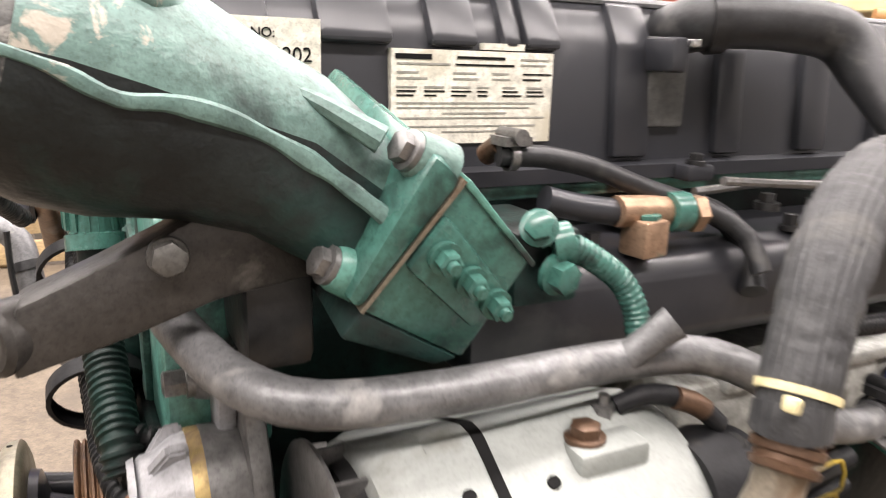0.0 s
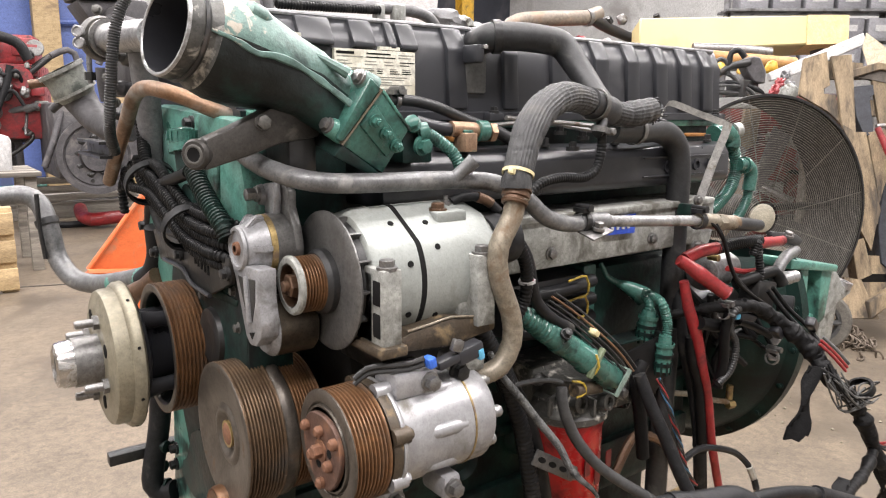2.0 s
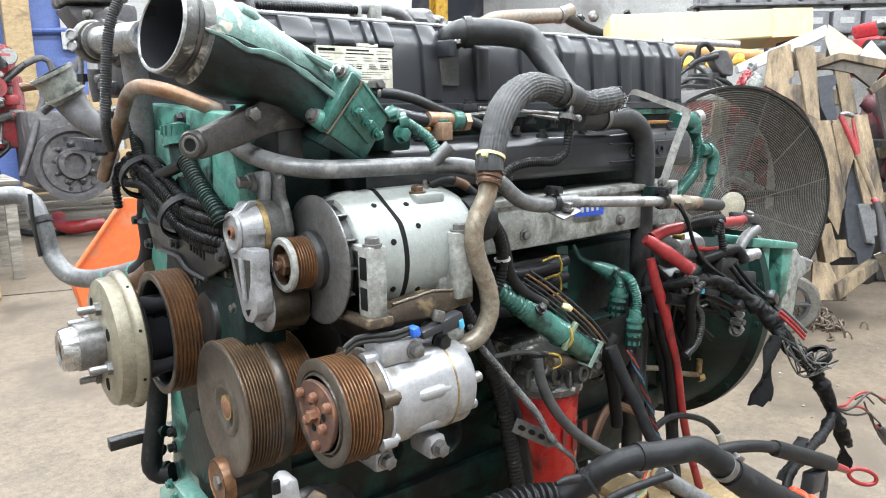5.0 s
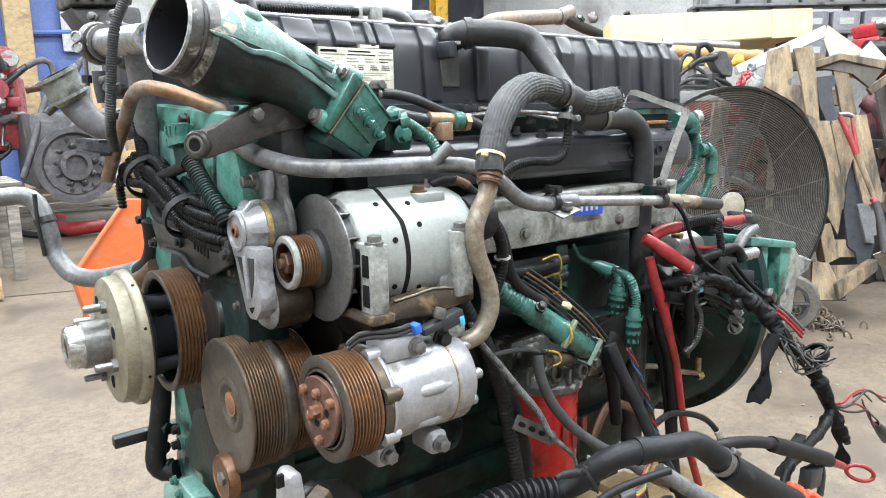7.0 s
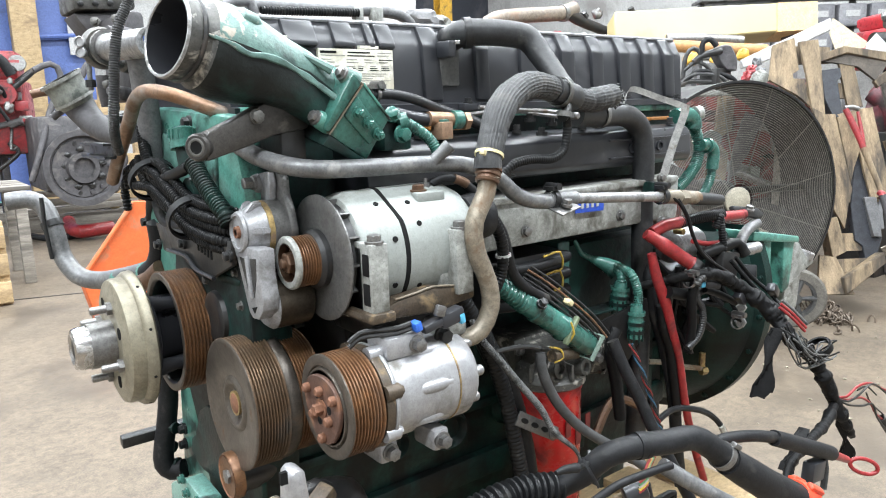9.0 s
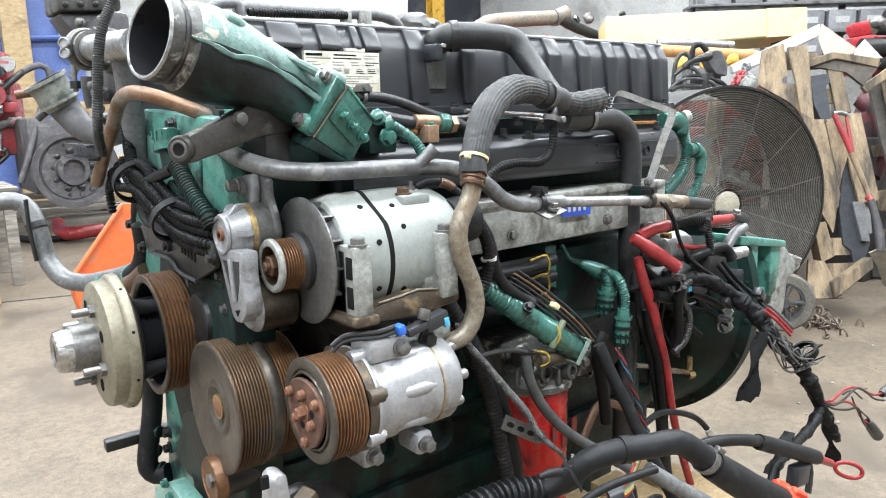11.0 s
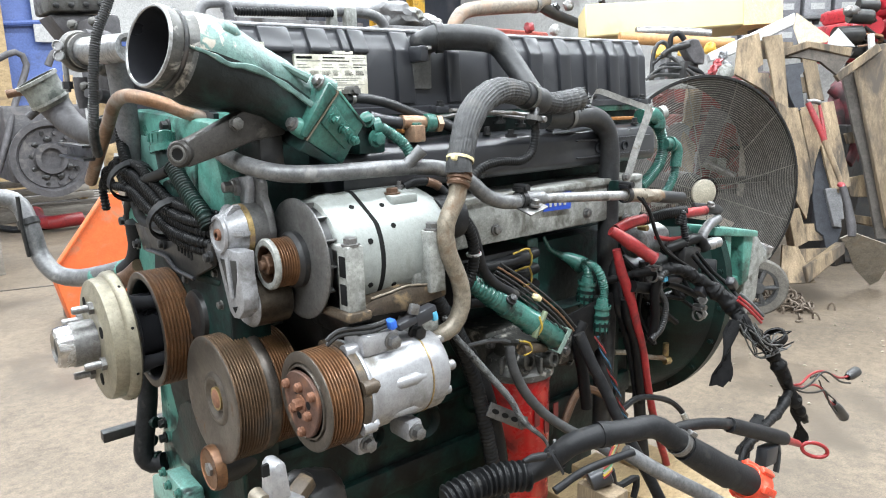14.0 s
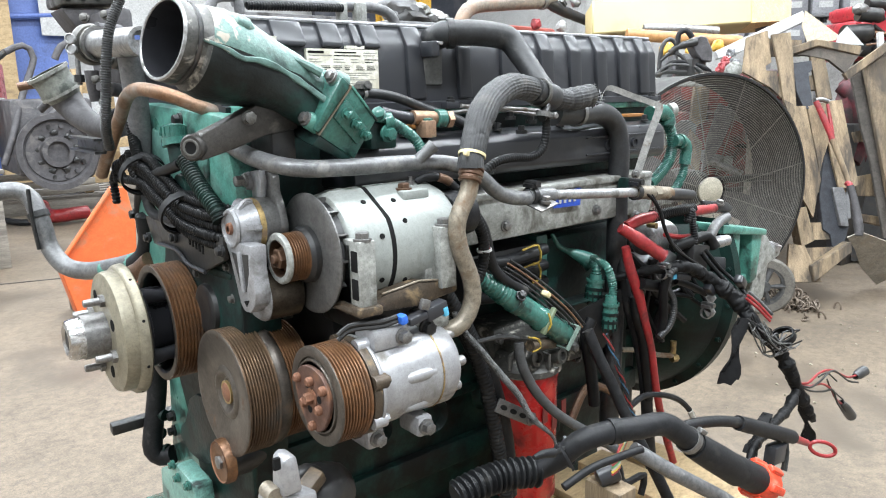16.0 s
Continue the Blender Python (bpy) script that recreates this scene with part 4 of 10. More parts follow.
def compressor():
    y, z = -0.231, 0.7714
    at = (0, y, z)
    c = thing("air_conditioning_compressor", (-0.15, y, z - 0.07), "bright cast aluminium compressor with rusty clutch pulley", "compressor")
    part("pulley", lathe(grooved(-0.268, -0.226, 0.0628, 9, 0.0035, 0.002) + [(-0.226, 0.04)], at, X, 72, cap=False), GROOVE, c, "rusty nine-groove clutch pulley")
    part("pulley_face", lathe([(-0.2645, 0.047), (-0.2690, 0.050), (-0.2695, 0.0600), (-0.2680, 0.0628), (-0.2665, 0.0629)], at, X, 72), FACE_BROWN, c)
    part("gap_ring", lathe([(-0.266, 0.03), (-0.266, 0.0475)], at, X, 56), INK_VOID, c)
    part("inner_ring", lathe([(-0.2665, 0.043), (-0.2705, 0.0445), (-0.2705, 0.0465), (-0.2665, 0.0475)], at, X, 56), FACE_BROWN, c)
    # three-lobed armature plate with bosses
    lobes = []
    for k in range(60):
        a = 2 * math.pi * k / 60
        r = 0.0415 + 0.0022 * math.cos(3 * (a - 0.5))
        lobes.append((r * math.cos(a), r * math.sin(a)))
    plate = part("clutch_plate", prism(lobes, (-0.2685, y, z), (0, 1, 0), (0, 0, 1), -0.006, 0.0012, 1), PINKISH_RUST, c, "flash-rusted clutch plate")
    for k in range(6):
        a = 0.5 + k * math.pi / 3
        r = 0.036 if k % 2 == 0 else 0.021
        part("rivet", lathe([(0, 0.0062), (-0.005, 0.0062), (-0.0075, 0.004), (-0.0075, 0)], (-0.274, y + r * math.cos(a), z + r * math.sin(a)), X, 14), RUST, plate)
    for k in range(3):
        a = 0.9 + k * 2 * math.pi / 3
        part("plate_hole", lathe([(-0.002, 0.005), (-0.0055, 0.005), (-0.0055, 0)], (-0.2695, y + 0.018 * math.cos(a), z + 0.018 * math.sin(a)), X, 12), INK_VOID, plate)
    part("hub_nut", join(lathe([(-0.2735, 0.012), (-0.276, 0.012)], at, X, 20), lathe([(-0.276, 0.0075), (-0.284, 0.0075), (-0.2855, 0.006)], at, X, 6)), RUST, plate)
    # body
    prof = [(-0.228, 0.05), (-0.222, 0.055), (-0.214, 0.060), (-0.206, 0.0605), (-0.205, 0.058), (-0.172, 0.0585), (-0.164, 0.0555), (-0.138, 0.055), (-0.131, 0.058), (-0.1145, 0.058), (-0.1135, 0.057), (-0.1125, 0.058), (-0.088, 0.058), (-0.079, 0.051), (-0.075, 0.03), (-0.074, 0)]
    body = part("body", lathe(prof, at, X, 64), ALU_BRIGHT, c)
    part("gasket", lathe([(-0.1145, 0.0572), (-0.1145, 0.0588), (-0.1122, 0.0588), (-0.1122, 0.0572)], at, X, 56, cap=False), BRASS, body)
    for k in range(7):
        a = 2 * math.pi * k / 7 + 0.25
        d = Vector((0, math.cos(a), math.sin(a)))
        o = Vector(at) + d * 0.0500
        part("scallop", tube([o + X * -0.178, o + X * -0.150, o + X * -0.124], [0.0080, 0.0092, 0.0085], 16), ALU_BRIGHT, body)
        part("rear_bolt", lathe([(0, 0.007), (0.010, 0.007), (0.012, 0.0055)], Vector(at) + d * 0.045 + X * -0.080, X, 12), ALU, body)
    for k in range(7):
        a = 2 * math.pi * k / 7 + 0.1
        d = Vector((0, math.cos(a), math.sin(a)))
        part("front_lug", join(tube([Vector(at) + d * 0.0600 + X * -0.223, Vector(at) + d * 0.0600 + X * -0.204], 0.0095, 12), lathe([(0, 0.0060), (0.006, 0.0060), (0.007, 0.0045)], Vector(at) + d * 0.0600 + X * -0.205, X, 6)), (ALU_BRIGHT, BRACKET_BROWN)[k % 2], body)
    part("front_flange", lathe([(-0.223, 0.045), (-0.223, 0.0615), (-0.2205, 0.0630), (-0.2125, 0.0630), (-0.2110, 0.0590)], at, X, 64), BRACKET_BROWN, body, "brown stained front flange")
    part("flange_lip", lathe([(-0.2125, 0.058), (-0.2120, 0.0640), (-0.2095, 0.0645), (-0.2060, 0.0625), (-0.2050, 0.058)], at, X, 64, cap=False), ALU_BRIGHT, body, "bare aluminium flange lip")
    # mounting ears with bolts
    for x, dy, dz, w in ((-0.205, -0.02, 0.062, 0.055), (-0.215, -0.012, -0.068, 0.026), (-0.148, -0.03, -0.066, 0.024)):
        ear = part("mounting_ear", block((x, y + dy - 0.016, z + dz - 0.014), (x + w, y + dy + 0.03, z + dz + 0.014), 0.005), ALU_BRIGHT, body)
        part("ear_bolt", bolt((x + w - 0.012, y + dy - 0.016, z + dz), NEAR, 0.0085, 0.012), STEEL, ear)
    part("port_block", block((-0.118, y - 0.02, z + 0.05), (-0.07, y + 0.03, z + 0.076), 0.006), ALU_DIRTY, body)
    part("port_bolt", bolt((-0.111, y - 0.02, z + 0.058), NEAR, 0.009, 0.012), DARK_STEEL, body)


def water_pump_pulleys():
    y, z = -0.062, 0.7355
    at = (0, y, z)
    p = thing("idler_pulley_pair", (-0.29, y, z - 0.09), "two wide grooved belt pulleys with a brown-grey pressed face", "pulley")
    part("face", lathe([(-0.3120, 0.0), (-0.3120, 0.0160), (-0.3105, 0.0200), (-0.3125, 0.0245), (-0.3165, 0.0275), (-0.3175, 0.031), (-0.3165, 0.034), (-0.3140, 0.038), (-0.3160, 0.046), (-0.3215, 0.082), (-0.3215, 0.0855), (-0.3205, 0.0878), (-0.319, 0.0882)], at, X, 80, cap=False), FACE_BROWN, p, "dished brown-grey steel face")
    part("hub_cap", lathe([(-0.3115, 0.0135), (-0.3150, 0.0135), (-0.3160, 0.0120), (-0.3160, 0.0)], at, X, 36), RUST, p, "rusty round hub cap")
    part("hub_ring", lathe([(-0.3115, 0.0165), (-0.3152, 0.0165), (-0.3152, 0.0135)], at, X, 36, cap=False), BRASS, p)
    part("front_rim", lathe( grooved(-0.320, -0.276, 0.0885, 10, 0.004, 0.002) + [(-0.276, 0.05)], at, X, 80, cap=False), GROOVE_DULL, p, "ten-groove pulley rim")
    part("rubber_band", lathe([(-0.275, 0.05), (-0.275, 0.0845), (-0.270, 0.087), (-0.262, 0.087), (-0.258, 0.084), (-0.258, 0.05)], at, X, 72), FACE_BROWN, p)
    part("rear_rim", lathe([(-0.257, 0.05)] + grooved(-0.257, -0.222, 0.0835, 8, 0.004, 0.002) + [(-0.222, 0.04)], at, X, 80), GROOVE, p, "eight-groove rear pulley rim")
    part("shaft", lathe([(-0.225, 0.03), (-0.2, 0.03)], at, X, 24), DARK_STEEL, p)


def fan_hub():
    y, z = 0.131, 0.795
    at = (0, y, z)
    h = thing("fan_drive_hub", (-0.37, y, z - 0.1), "bare iron fan drive hub with bright nut, studs and rusty pulley", "fan hub")
    part("nut", lathe([(-0.452, 0.010), (-0.463, 0.012), (-0.4675, 0.022), (-0.4655, 0.028), (-0.458, 0.0305), (-0.446, 0.0305)], at, X, 40), CHROME, h, "bright round nut")
    part("nut_bore", lathe([(-0.4615, 0.0), (-0.4645, 0.015)], at, X, 24, cap=False), DARK_STEEL, h)
    part("collar", lathe([(-0.446, 0.029), (-0.446, 0.0325), (-0.412, 0.033), (-0.412, 0.028)], at, X, 40), STEEL, h)
    disc = part("hub_disc", lathe([(-0.414, 0.03), (-0.414, 0.046), (-0.4155, 0.060), (-0.4150, 0.070), (-0.4125, 0.0745), (-0.4120, 0.082), (-0.4095, 0.0885), (-0.4040, 0.0905), (-0.3920, 0.0910), (-0.3905, 0.0945), (-0.3860, 0.0978), (-0.3785, 0.0985), (-0.3765, 0.0968), (-0.374, 0.0900), (-0.372, 0.06)], at, X, 80), CAST, h, "bare tan-grey iron disc")
    for k in range(8):
        a = 2 * math.pi * k / 8 + 0.35
        c = Vector((0, y + 0.058 * math.cos(a), z + 0.058 * math.sin(a)))
        if k % 2:
            part("hole", lathe([(-0.411, 0.0085), (-0.4160, 0.0088), (-0.4160, 0)], c, X, 16), INK_VOID, disc)
        else:
            part("stud", lathe([(-0.412, 0.0058), (-0.441, 0.0058), (-0.443, 0.0045), (-0.443, 0)], c, X, 12), STEEL, disc)
            part("stud_nut", lathe([(-0.412, 0.0095), (-0.422, 0.0095)], c, X, 6), STEEL, disc)
    for k in range(9):
        a = 2 * math.pi * k / 9
        part("pit", lathe([(0, 0.0022), (0.0006, 0.0022), (0.0006, 0)], Vector((-0.384, y, z)) + 0.0980 * Vector((0, math.cos(a), math.sin(a))), (0, math.cos(a), math.sin(a)), 8), INK_VOID, disc)
    part("shaft", lathe([(-0.374, 0.074), (-0.366, 0.072), (-0.360, 0.052), (-0.345, 0.046), (-0.31, 0.046), (-0.29, 0.05)], at, X, 56), BLACK_SATIN, h, "black painted hub shaft")
    for k in range(4):
        a = 2 * math.pi * k / 4 + 0.6
        d = Vector((0, math.cos(a), math.sin(a)))
        part("strut", tube([Vector(at) + d * 0.064 + X * -0.370, Vector(at) + d * 0.061 + X * -0.345, Vector(at) + d * 0.060 + X * -0.303], [0.013, 0.010, 0.012], 14), BLACK_SATIN, h)
    rim = grooved(-0.340, -0.264, 0.0902, 14, 0.004, 0.002) + [(-0.264, 0.05)]
    part("pulley", lathe(rim, at, X, 80, cap=False), GROOVE, h, "rusty ten-groove pulley")
    part("pulley_face", lathe([(-0.336, 0.0765), (-0.3400, 0.0785), (-0.3408, 0.0800), (-0.3408, 0.0880), (-0.3395, 0.0895)], at, X, 80, cap=False), FACE_BROWN, h, "brown front edge of the pulley")
    # well split off and blackened for the shade inside the rim
    part("pulley_well", lathe([(-0.302, 0.05), (-0.304, 0.072), (-0.337, 0.0768)], at, X, 72, cap=False), SOOT_SHADE, h, "black inner well of the pulley")
    part("pulley_web", lathe([(-0.302, 0.03), (-0.300, 0.056)], at, X, 48), DARK_STEEL, h)
    part("spigot", lathe([(-0.295, 0.05), (-0.27, 0.055)], at, X, 40), DARK_MESS, h)


def plate_x(pts, x, depth, bevel=0.0):
    """A plate in the plane of the engine's front, depth metres towards the rear."""
    return prism([(p[1], p[2]) for p in pts], (x, 0, 0), (0, 1, 0), (0, 0, 1), depth, bevel)


def tensioner():
    t = thing("belt_tensioner", (-0.29, -0.09, 0.85), "cast grey aluminium belt tensioner arm with idler pulley", "belt tensioner")
    c = Vector((-0.302, -0.097, 0.967))
    part("drum", lathe([(-0.002, 0.0), (-0.002, 0.0185), (0.0, 0.0245), (0.002, 0.0262), (0.007, 0.0268), (0.018, 0.0335), (0.024, 0.0345)], c, X, 56), TENSIONER, t)
    part("drum_rim", lathe([(-0.0015, 0.0195), (-0.0045, 0.0205), (-0.0045, 0.0240), (-0.001, 0.0258)], c, X, 48, cap=False), TENSIONER, t)
    part("centre_bolt", join(lathe([(-0.006, 0.004), (-0.006, 0.0072), (-0.001, 0.0082)], c, X, 24), lathe([(-0.0062, 0.0), (-0.0062, 0.0042)], c, X, 6)), RUST, t)
    part("spring_band", lathe([(0.024, 0.0345), (0.024, 0.0362), (0.031, 0.0362), (0.031, 0.0345)], c, X, 44, cap=False), BRASS, t, "brass-coloured spring band")
    part("back_drum", lathe([(0.024, 0.034), (0.0305, 0.034), (0.031, 0.0365), (0.060, 0.0355)], c, X, 44), GREY_PLATE, t)
    for k in range(3):
        d = Vector((0, math.cos((1.9, 1.05, 3.05)[k]), math.sin((1.9, 1.05, 3.05)[k])))
        side = X.cross(d)
        bm = bmesh.new()
        ring = [c + d * 0.024 + X * 0.003, c + d * 0.039 + X * 0.014, c + d * 0.039 + X * 0.024, c + d * 0.024 + X * 0.024]
        lo, hi = [bm.verts.new(q - side * 0.004) for q in ring], [bm.verts.new(q + side * 0.004) for q in ring]
        bm.faces.new(lo)
        bm.faces.new(hi)
        for i in range(4):
            bm.faces.new((lo[i], lo[(i + 1) % 4], hi[(i + 1) % 4], hi[i]))
        bmesh.ops.recalc_face_normals(bm, faces=bm.faces)
        bmesh.ops.bevel(bm, geom=list(bm.edges), offset=0.0016, segments=2, affect="EDGES")
        part("drum_rib", bm, TENSIONER, t)
    # upright stay to the engine, bolt at its top
    stay = plate_x([(-0.262, -0.054, 1.009), (-0.262, -0.058, 1.026), (-0.262, -0.070, 1.035), (-0.262, -0.099, 1.039), (-0.262, -0.104, 1.024), (-0.262, -0.097, 0.993), (-0.262, -0.067, 0.985)], -0.262, 0.010, 0.003)
    part("stay_front", stay, TENSIONER, t)
    part("stay", plate_x([(-0.248, -0.055, 0.933), (-0.248, -0.057, 0.980), (-0.248, -0.054, 1.019), (-0.248, -0.067, 1.036), (-0.248, -0.105, 1.037), (-0.248, -0.117, 1.031), (-0.248, -0.117, 1.011), (-0.248, -0.129, 0.990), (-0.248, -0.135, 0.967), (-0.248, -0.128, 0.944)], -0.252, 0.012, 0.004), GREY_PLATE, t, "dull grey cast stay")
    part("stay_boss", lathe([(-0.008, 0.013), (0.0, 0.0145)], (-0.262, -0.066, 1.021), X, 24), TENSIONER, t)
    part("stay_bolt", bolt((-0.272, -0.078, 1.024), -X, 0.0075, 0.014, 1.2), STEEL, t)
    # lever arm: a web between three ribs, down to a toe with a triangular hole
    web = [(-0.303, -0.070, 0.950), (-0.303, -0.084, 0.930), (-0.303, -0.109, 0.868), (-0.303, -0.120, 0.861), (-0.303, -0.137, 0.863), (-0.303, -0.152, 0.876), (-0.303, -0.156, 0.892), (-0.303, -0.150, 0.922), (-0.303, -0.152, 0.952)]
    lever = part("lever_arm", plate_x(web, -0.304, 0.022, 0.003), TENSIONER, t)
    # proud dark plates paint the shade of the lever's recesses
    for hollow in ([(-0.095, 0.936), (-0.114, 0.936), (-0.122, 0.912), (-0.117, 0.890)], [(-0.126, 0.938), (-0.144, 0.940), (-0.141, 0.915), (-0.131, 0.890)]):
        part("hollow", plate_x([(0, y, z) for y, z in hollow], -0.3046, 0.004), DARK_STEEL, lever)
    part("arm_rib", tube([(-0.3045, -0.118, 0.940), (-0.3055, -0.123, 0.915), (-0.3045, -0.125, 0.889)], [0.0035, 0.0032, 0.0036], 10), TENSIONER, lever)
    part("triangular_hole", plate_x([(-0.305, -0.122, 0.876), (-0.305, -0.137, 0.880), (-0.305, -0.129, 0.870)], -0.3048, 0.004), INK_VOID, lever)
    w = Vector((-0.286, -0.117, 0.878))
    part("idler", lathe([(0.004, 0.01), (0.004, 0.031), (0.007, 0.0345), (0.052, 0.0345), (0.056, 0.03)], w, X, 48), mat("smooth_dark_pulley", (0.085, 0.068, 0.05), (0.05, 0.042, 0.034), 0.32, 0.7), t, "smooth brown idler pulley")
    part("idler_cover", lathe([(-0.001, 0.022), (-0.001, 0.0285), (0.004, 0.033), (0.0065, 0.0345)], w, X, 48), TENSIONER, t)
    part("spindle", lathe([(0.04, 0.02), (0.085, 0.02)], w, X, 20), DARK_STEEL, t)


def lower_idler():
    at = Vector((-0.318, -0.056, 0.634))
    t = thing("lower_idler_pulley", at - Vector((0, 0, 0.04)), "small rusty idler pulley with a bolt in its hub", "pulley")
    part("rim", lathe([(-0.012, 0.022), (-0.014, 0.030), (-0.010, 0.032), (0.000, 0.032), (0.002, 0.026)], at, X, 48), GROOVE, t)
    part("face", lathe([(-0.0145, 0.029), (-0.011, 0.024), (-0.006, 0.02), (-0.006, 0)], at, X, 40, cap=False), RUST, t)
    part("hub_bolt", bolt(at + Vector((-0.008, 0, 0)), -X, 0.010, 0.009, 1.6), STEEL, t)
    part("arm", lathe([(0.000, 0.027), (0.03, 0.027), (0.05, 0.022)], at, X, 28), DARK_MESS, t)


alternator()
alternator_bracket()
compressor()
water_pump_pulleys()
fan_hub()
tensioner()
lower_idler()


def front_clutter():
    """Brackets, bosses and oily lumps on the timing cover between the pulleys."""
    b = thing("harness_bracket", (-0.30, 0.08, 0.86), "oily black steel harness bracket on the timing cover", "bracket")
    outline = [(-0.303, 0.235, 0.944), (-0.303, 0.190, 0.944), (-0.303, 0.069, 0.947), (-0.303, -0.080, 0.954), (-0.303, -0.077, 0.922), (-0.303, 0.008, 0.890), (-0.303, 0.080, 0.893), (-0.303, 0.114, 0.906), (-0.303, 0.204, 0.903)]
    plate = part("plate", plate_x(outline, -0.309, 0.008, 0.002), DARK_MESS, b)
    for k in range(5):
        q = Vector((-0.310, 0.040, 0.932)) + Vector((0, -0.012 * k, -0.0015 * k))
        part("slot", block((-0.3102, q.y - 0.003, q.z - 0.006), (-0.306, q.y + 0.003, q.z + 0.006), 0.0008), INK_VOID, plate)
    part("folded_edge", tube([(-0.312, 0.174, 0.909), (-0.312, 0.087, 0.911), (-0.312, 0.053, 0.898), (-0.312, -0.017, 0.896)], 0.003, 8), BLACK_SATIN, plate)
    for q in ((-0.310, 0.224, 0.911), (-0.312, 0.096, 0.929), (-0.312, -0.080, 0.936)):
        part("plate_bolt", bolt(q, -X, 0.0065, 0.008), DARK_STEEL, plate)
    g = thing("pump_ledge", (-0.31, -0.03, 0.87), "green edged ledge of the oily water pump casting", "casting")
    part("ledge", plate_x([(-0.288, 0.081, 0.886), (-0.288, 0.029, 0.899), (-0.288, -0.066, 0.899), (-0.288, -0.060, 0.889), (-0.288, 0.033, 0.883), (-0.288, 0.070, 0.876)], -0.296, 0.02, 0.003), GREEN_GRIME_SHADE, g)
    part("lower_ledge", plate_x([(-0.288, 0.072, 0.869), (-0.288, -0.059, 0.884), (-0.288, -0.060, 0.854), (-0.288, -0.039, 0.848), (-0.288, -0.037, 0.870), (-0.288, 0.066, 0.860)], -0.292, 0.016, 0.003), GREEN_GRIME_SHADE, g)
    for q, r in (((-0.292, 0.064, 0.878), 0.006), ((-0.292, -0.060, 0.864), 0.0055), ((-0.292, -0.051, 0.907), 0.005)):
        part("ledge_bolt", bolt(q, -X, r, 0.008), ALU_GRIMY, g)
    part("round_housing", lathe([(0.0, 0.040), (-0.010, 0.037), (-0.013, 0.030), (-0.011, 0.018), (-0.011, 0)], (-0.290, 0.029, 0.830), X, 40), DARK_MESS, g)
    # oil-caked casting below the fan hub
    o = thing("oil_caked_casting", (-0.30, 0.2, 0.5), "oil-caked black casting at the foot of the timing cover", "casting")
    part("crust", plate_x([(0, 0.138, 0.656), (0, 0.105, 0.674), (0, 0.072, 0.679), (0, 0.009, 0.670), (0, 0.026, 0.589), (0, 0.060, 0.570), (0, 0.096, 0.557), (0, 0.148, 0.551), (0, 0.176, 0.556), (0, 0.200, 0.566), (0, 0.192, 0.590), (0, 0.170, 0.604), (0, 0.159, 0.620)], -0.300, 0.008, 0.003), SOOT_SHADE, o)
    part("foot_plate", plate_x([(-0.320, 0.211, 0.515), (-0.320, 0.129, 0.556), (-0.320, 0.050, 0.552), (-0.320, 0.043, 0.518), (-0.320, 0.218, 0.437)], -0.335, 0.03, 0.004), PALE_GREEN, o)
    for q in ((-0.338, 0.132, 0.555), (-0.338, 0.113, 0.540), (-0.338, 0.067, 0.546)):
        part("foot_bolt", bolt(q, -X, 0.006, 0.007), GREEN_CLEAN, o)
    for q in ((-0.300, 0.280, 0.577), (-0.300, 0.300, 0.534), (-0.300, 0.283, 0.510)):
        part("side_bolt", bolt(q, (-0.5, 0.8, 0), 0.0075, 0.012), GREEN_GRIME_SHADE, o)


def lump_of(c, r, seed, squash, rough=0.35):
    """A crusted, uneven mass."""
    bm = bmesh.new()
    bmesh.ops.create_icosphere(bm, subdivisions=4, radius=1)
    for v in bm.verts:
        k = 1 + rough * noise.noise(v.co * 1.7 + Vector((seed * 3.1, 0, 0))) + rough * 0.6 * noise.noise(v.co * 4.5 + Vector((0, seed, 0))) + rough * 0.25 * noise.noise(v.co * 11)
        v.co = Vector((v.co.x * squash[0], v.co.y * squash[1], v.co.z * squash[2])) * (r * k) + Vector(c)
    return bm


front_clutter()


# ---- intake elbow, pipes, hoses and wiring on the engine ----
def loft(sections, seg=40, a0=0.0, a1=2 * math.pi):
    """Skins rounded sections: (centre, normal in the upright plane, half depth, half height, squareness)."""
    bm, rings = bmesh.new(), []
    full = a1 - a0 > 6.28
    for c, n, ry, rz, sq in sections:
        n = Vector(n).normalized()
        side = Vector((0, -1, 0)) - n * n.dot(Vector((0, -1, 0)))
        side.normalize()
        up = n.cross(side)
        if up.z < 0:
            up = -up
        ring = []
        for k in range(seg if full else seg + 1):
            a = a0 + (a1 - a0) * k / seg
            ca, sa = math.cos(a), math.sin(a)
            e = 2.0 / sq
            ring.append(bm.verts.new(Vector(c) + side * (ry * math.copysign(abs(ca) ** e, ca)) + up * (rz * math.copysign(abs(sa) ** e, sa))))
        rings.append(ring)
    for p, q in zip(rings, rings[1:]):
        for k in range(len(p) if full else len(p) - 1):
            j = (k + 1) % len(p)
            bm.faces.new((p[k], p[j], q[j], q[k]))
    return bm


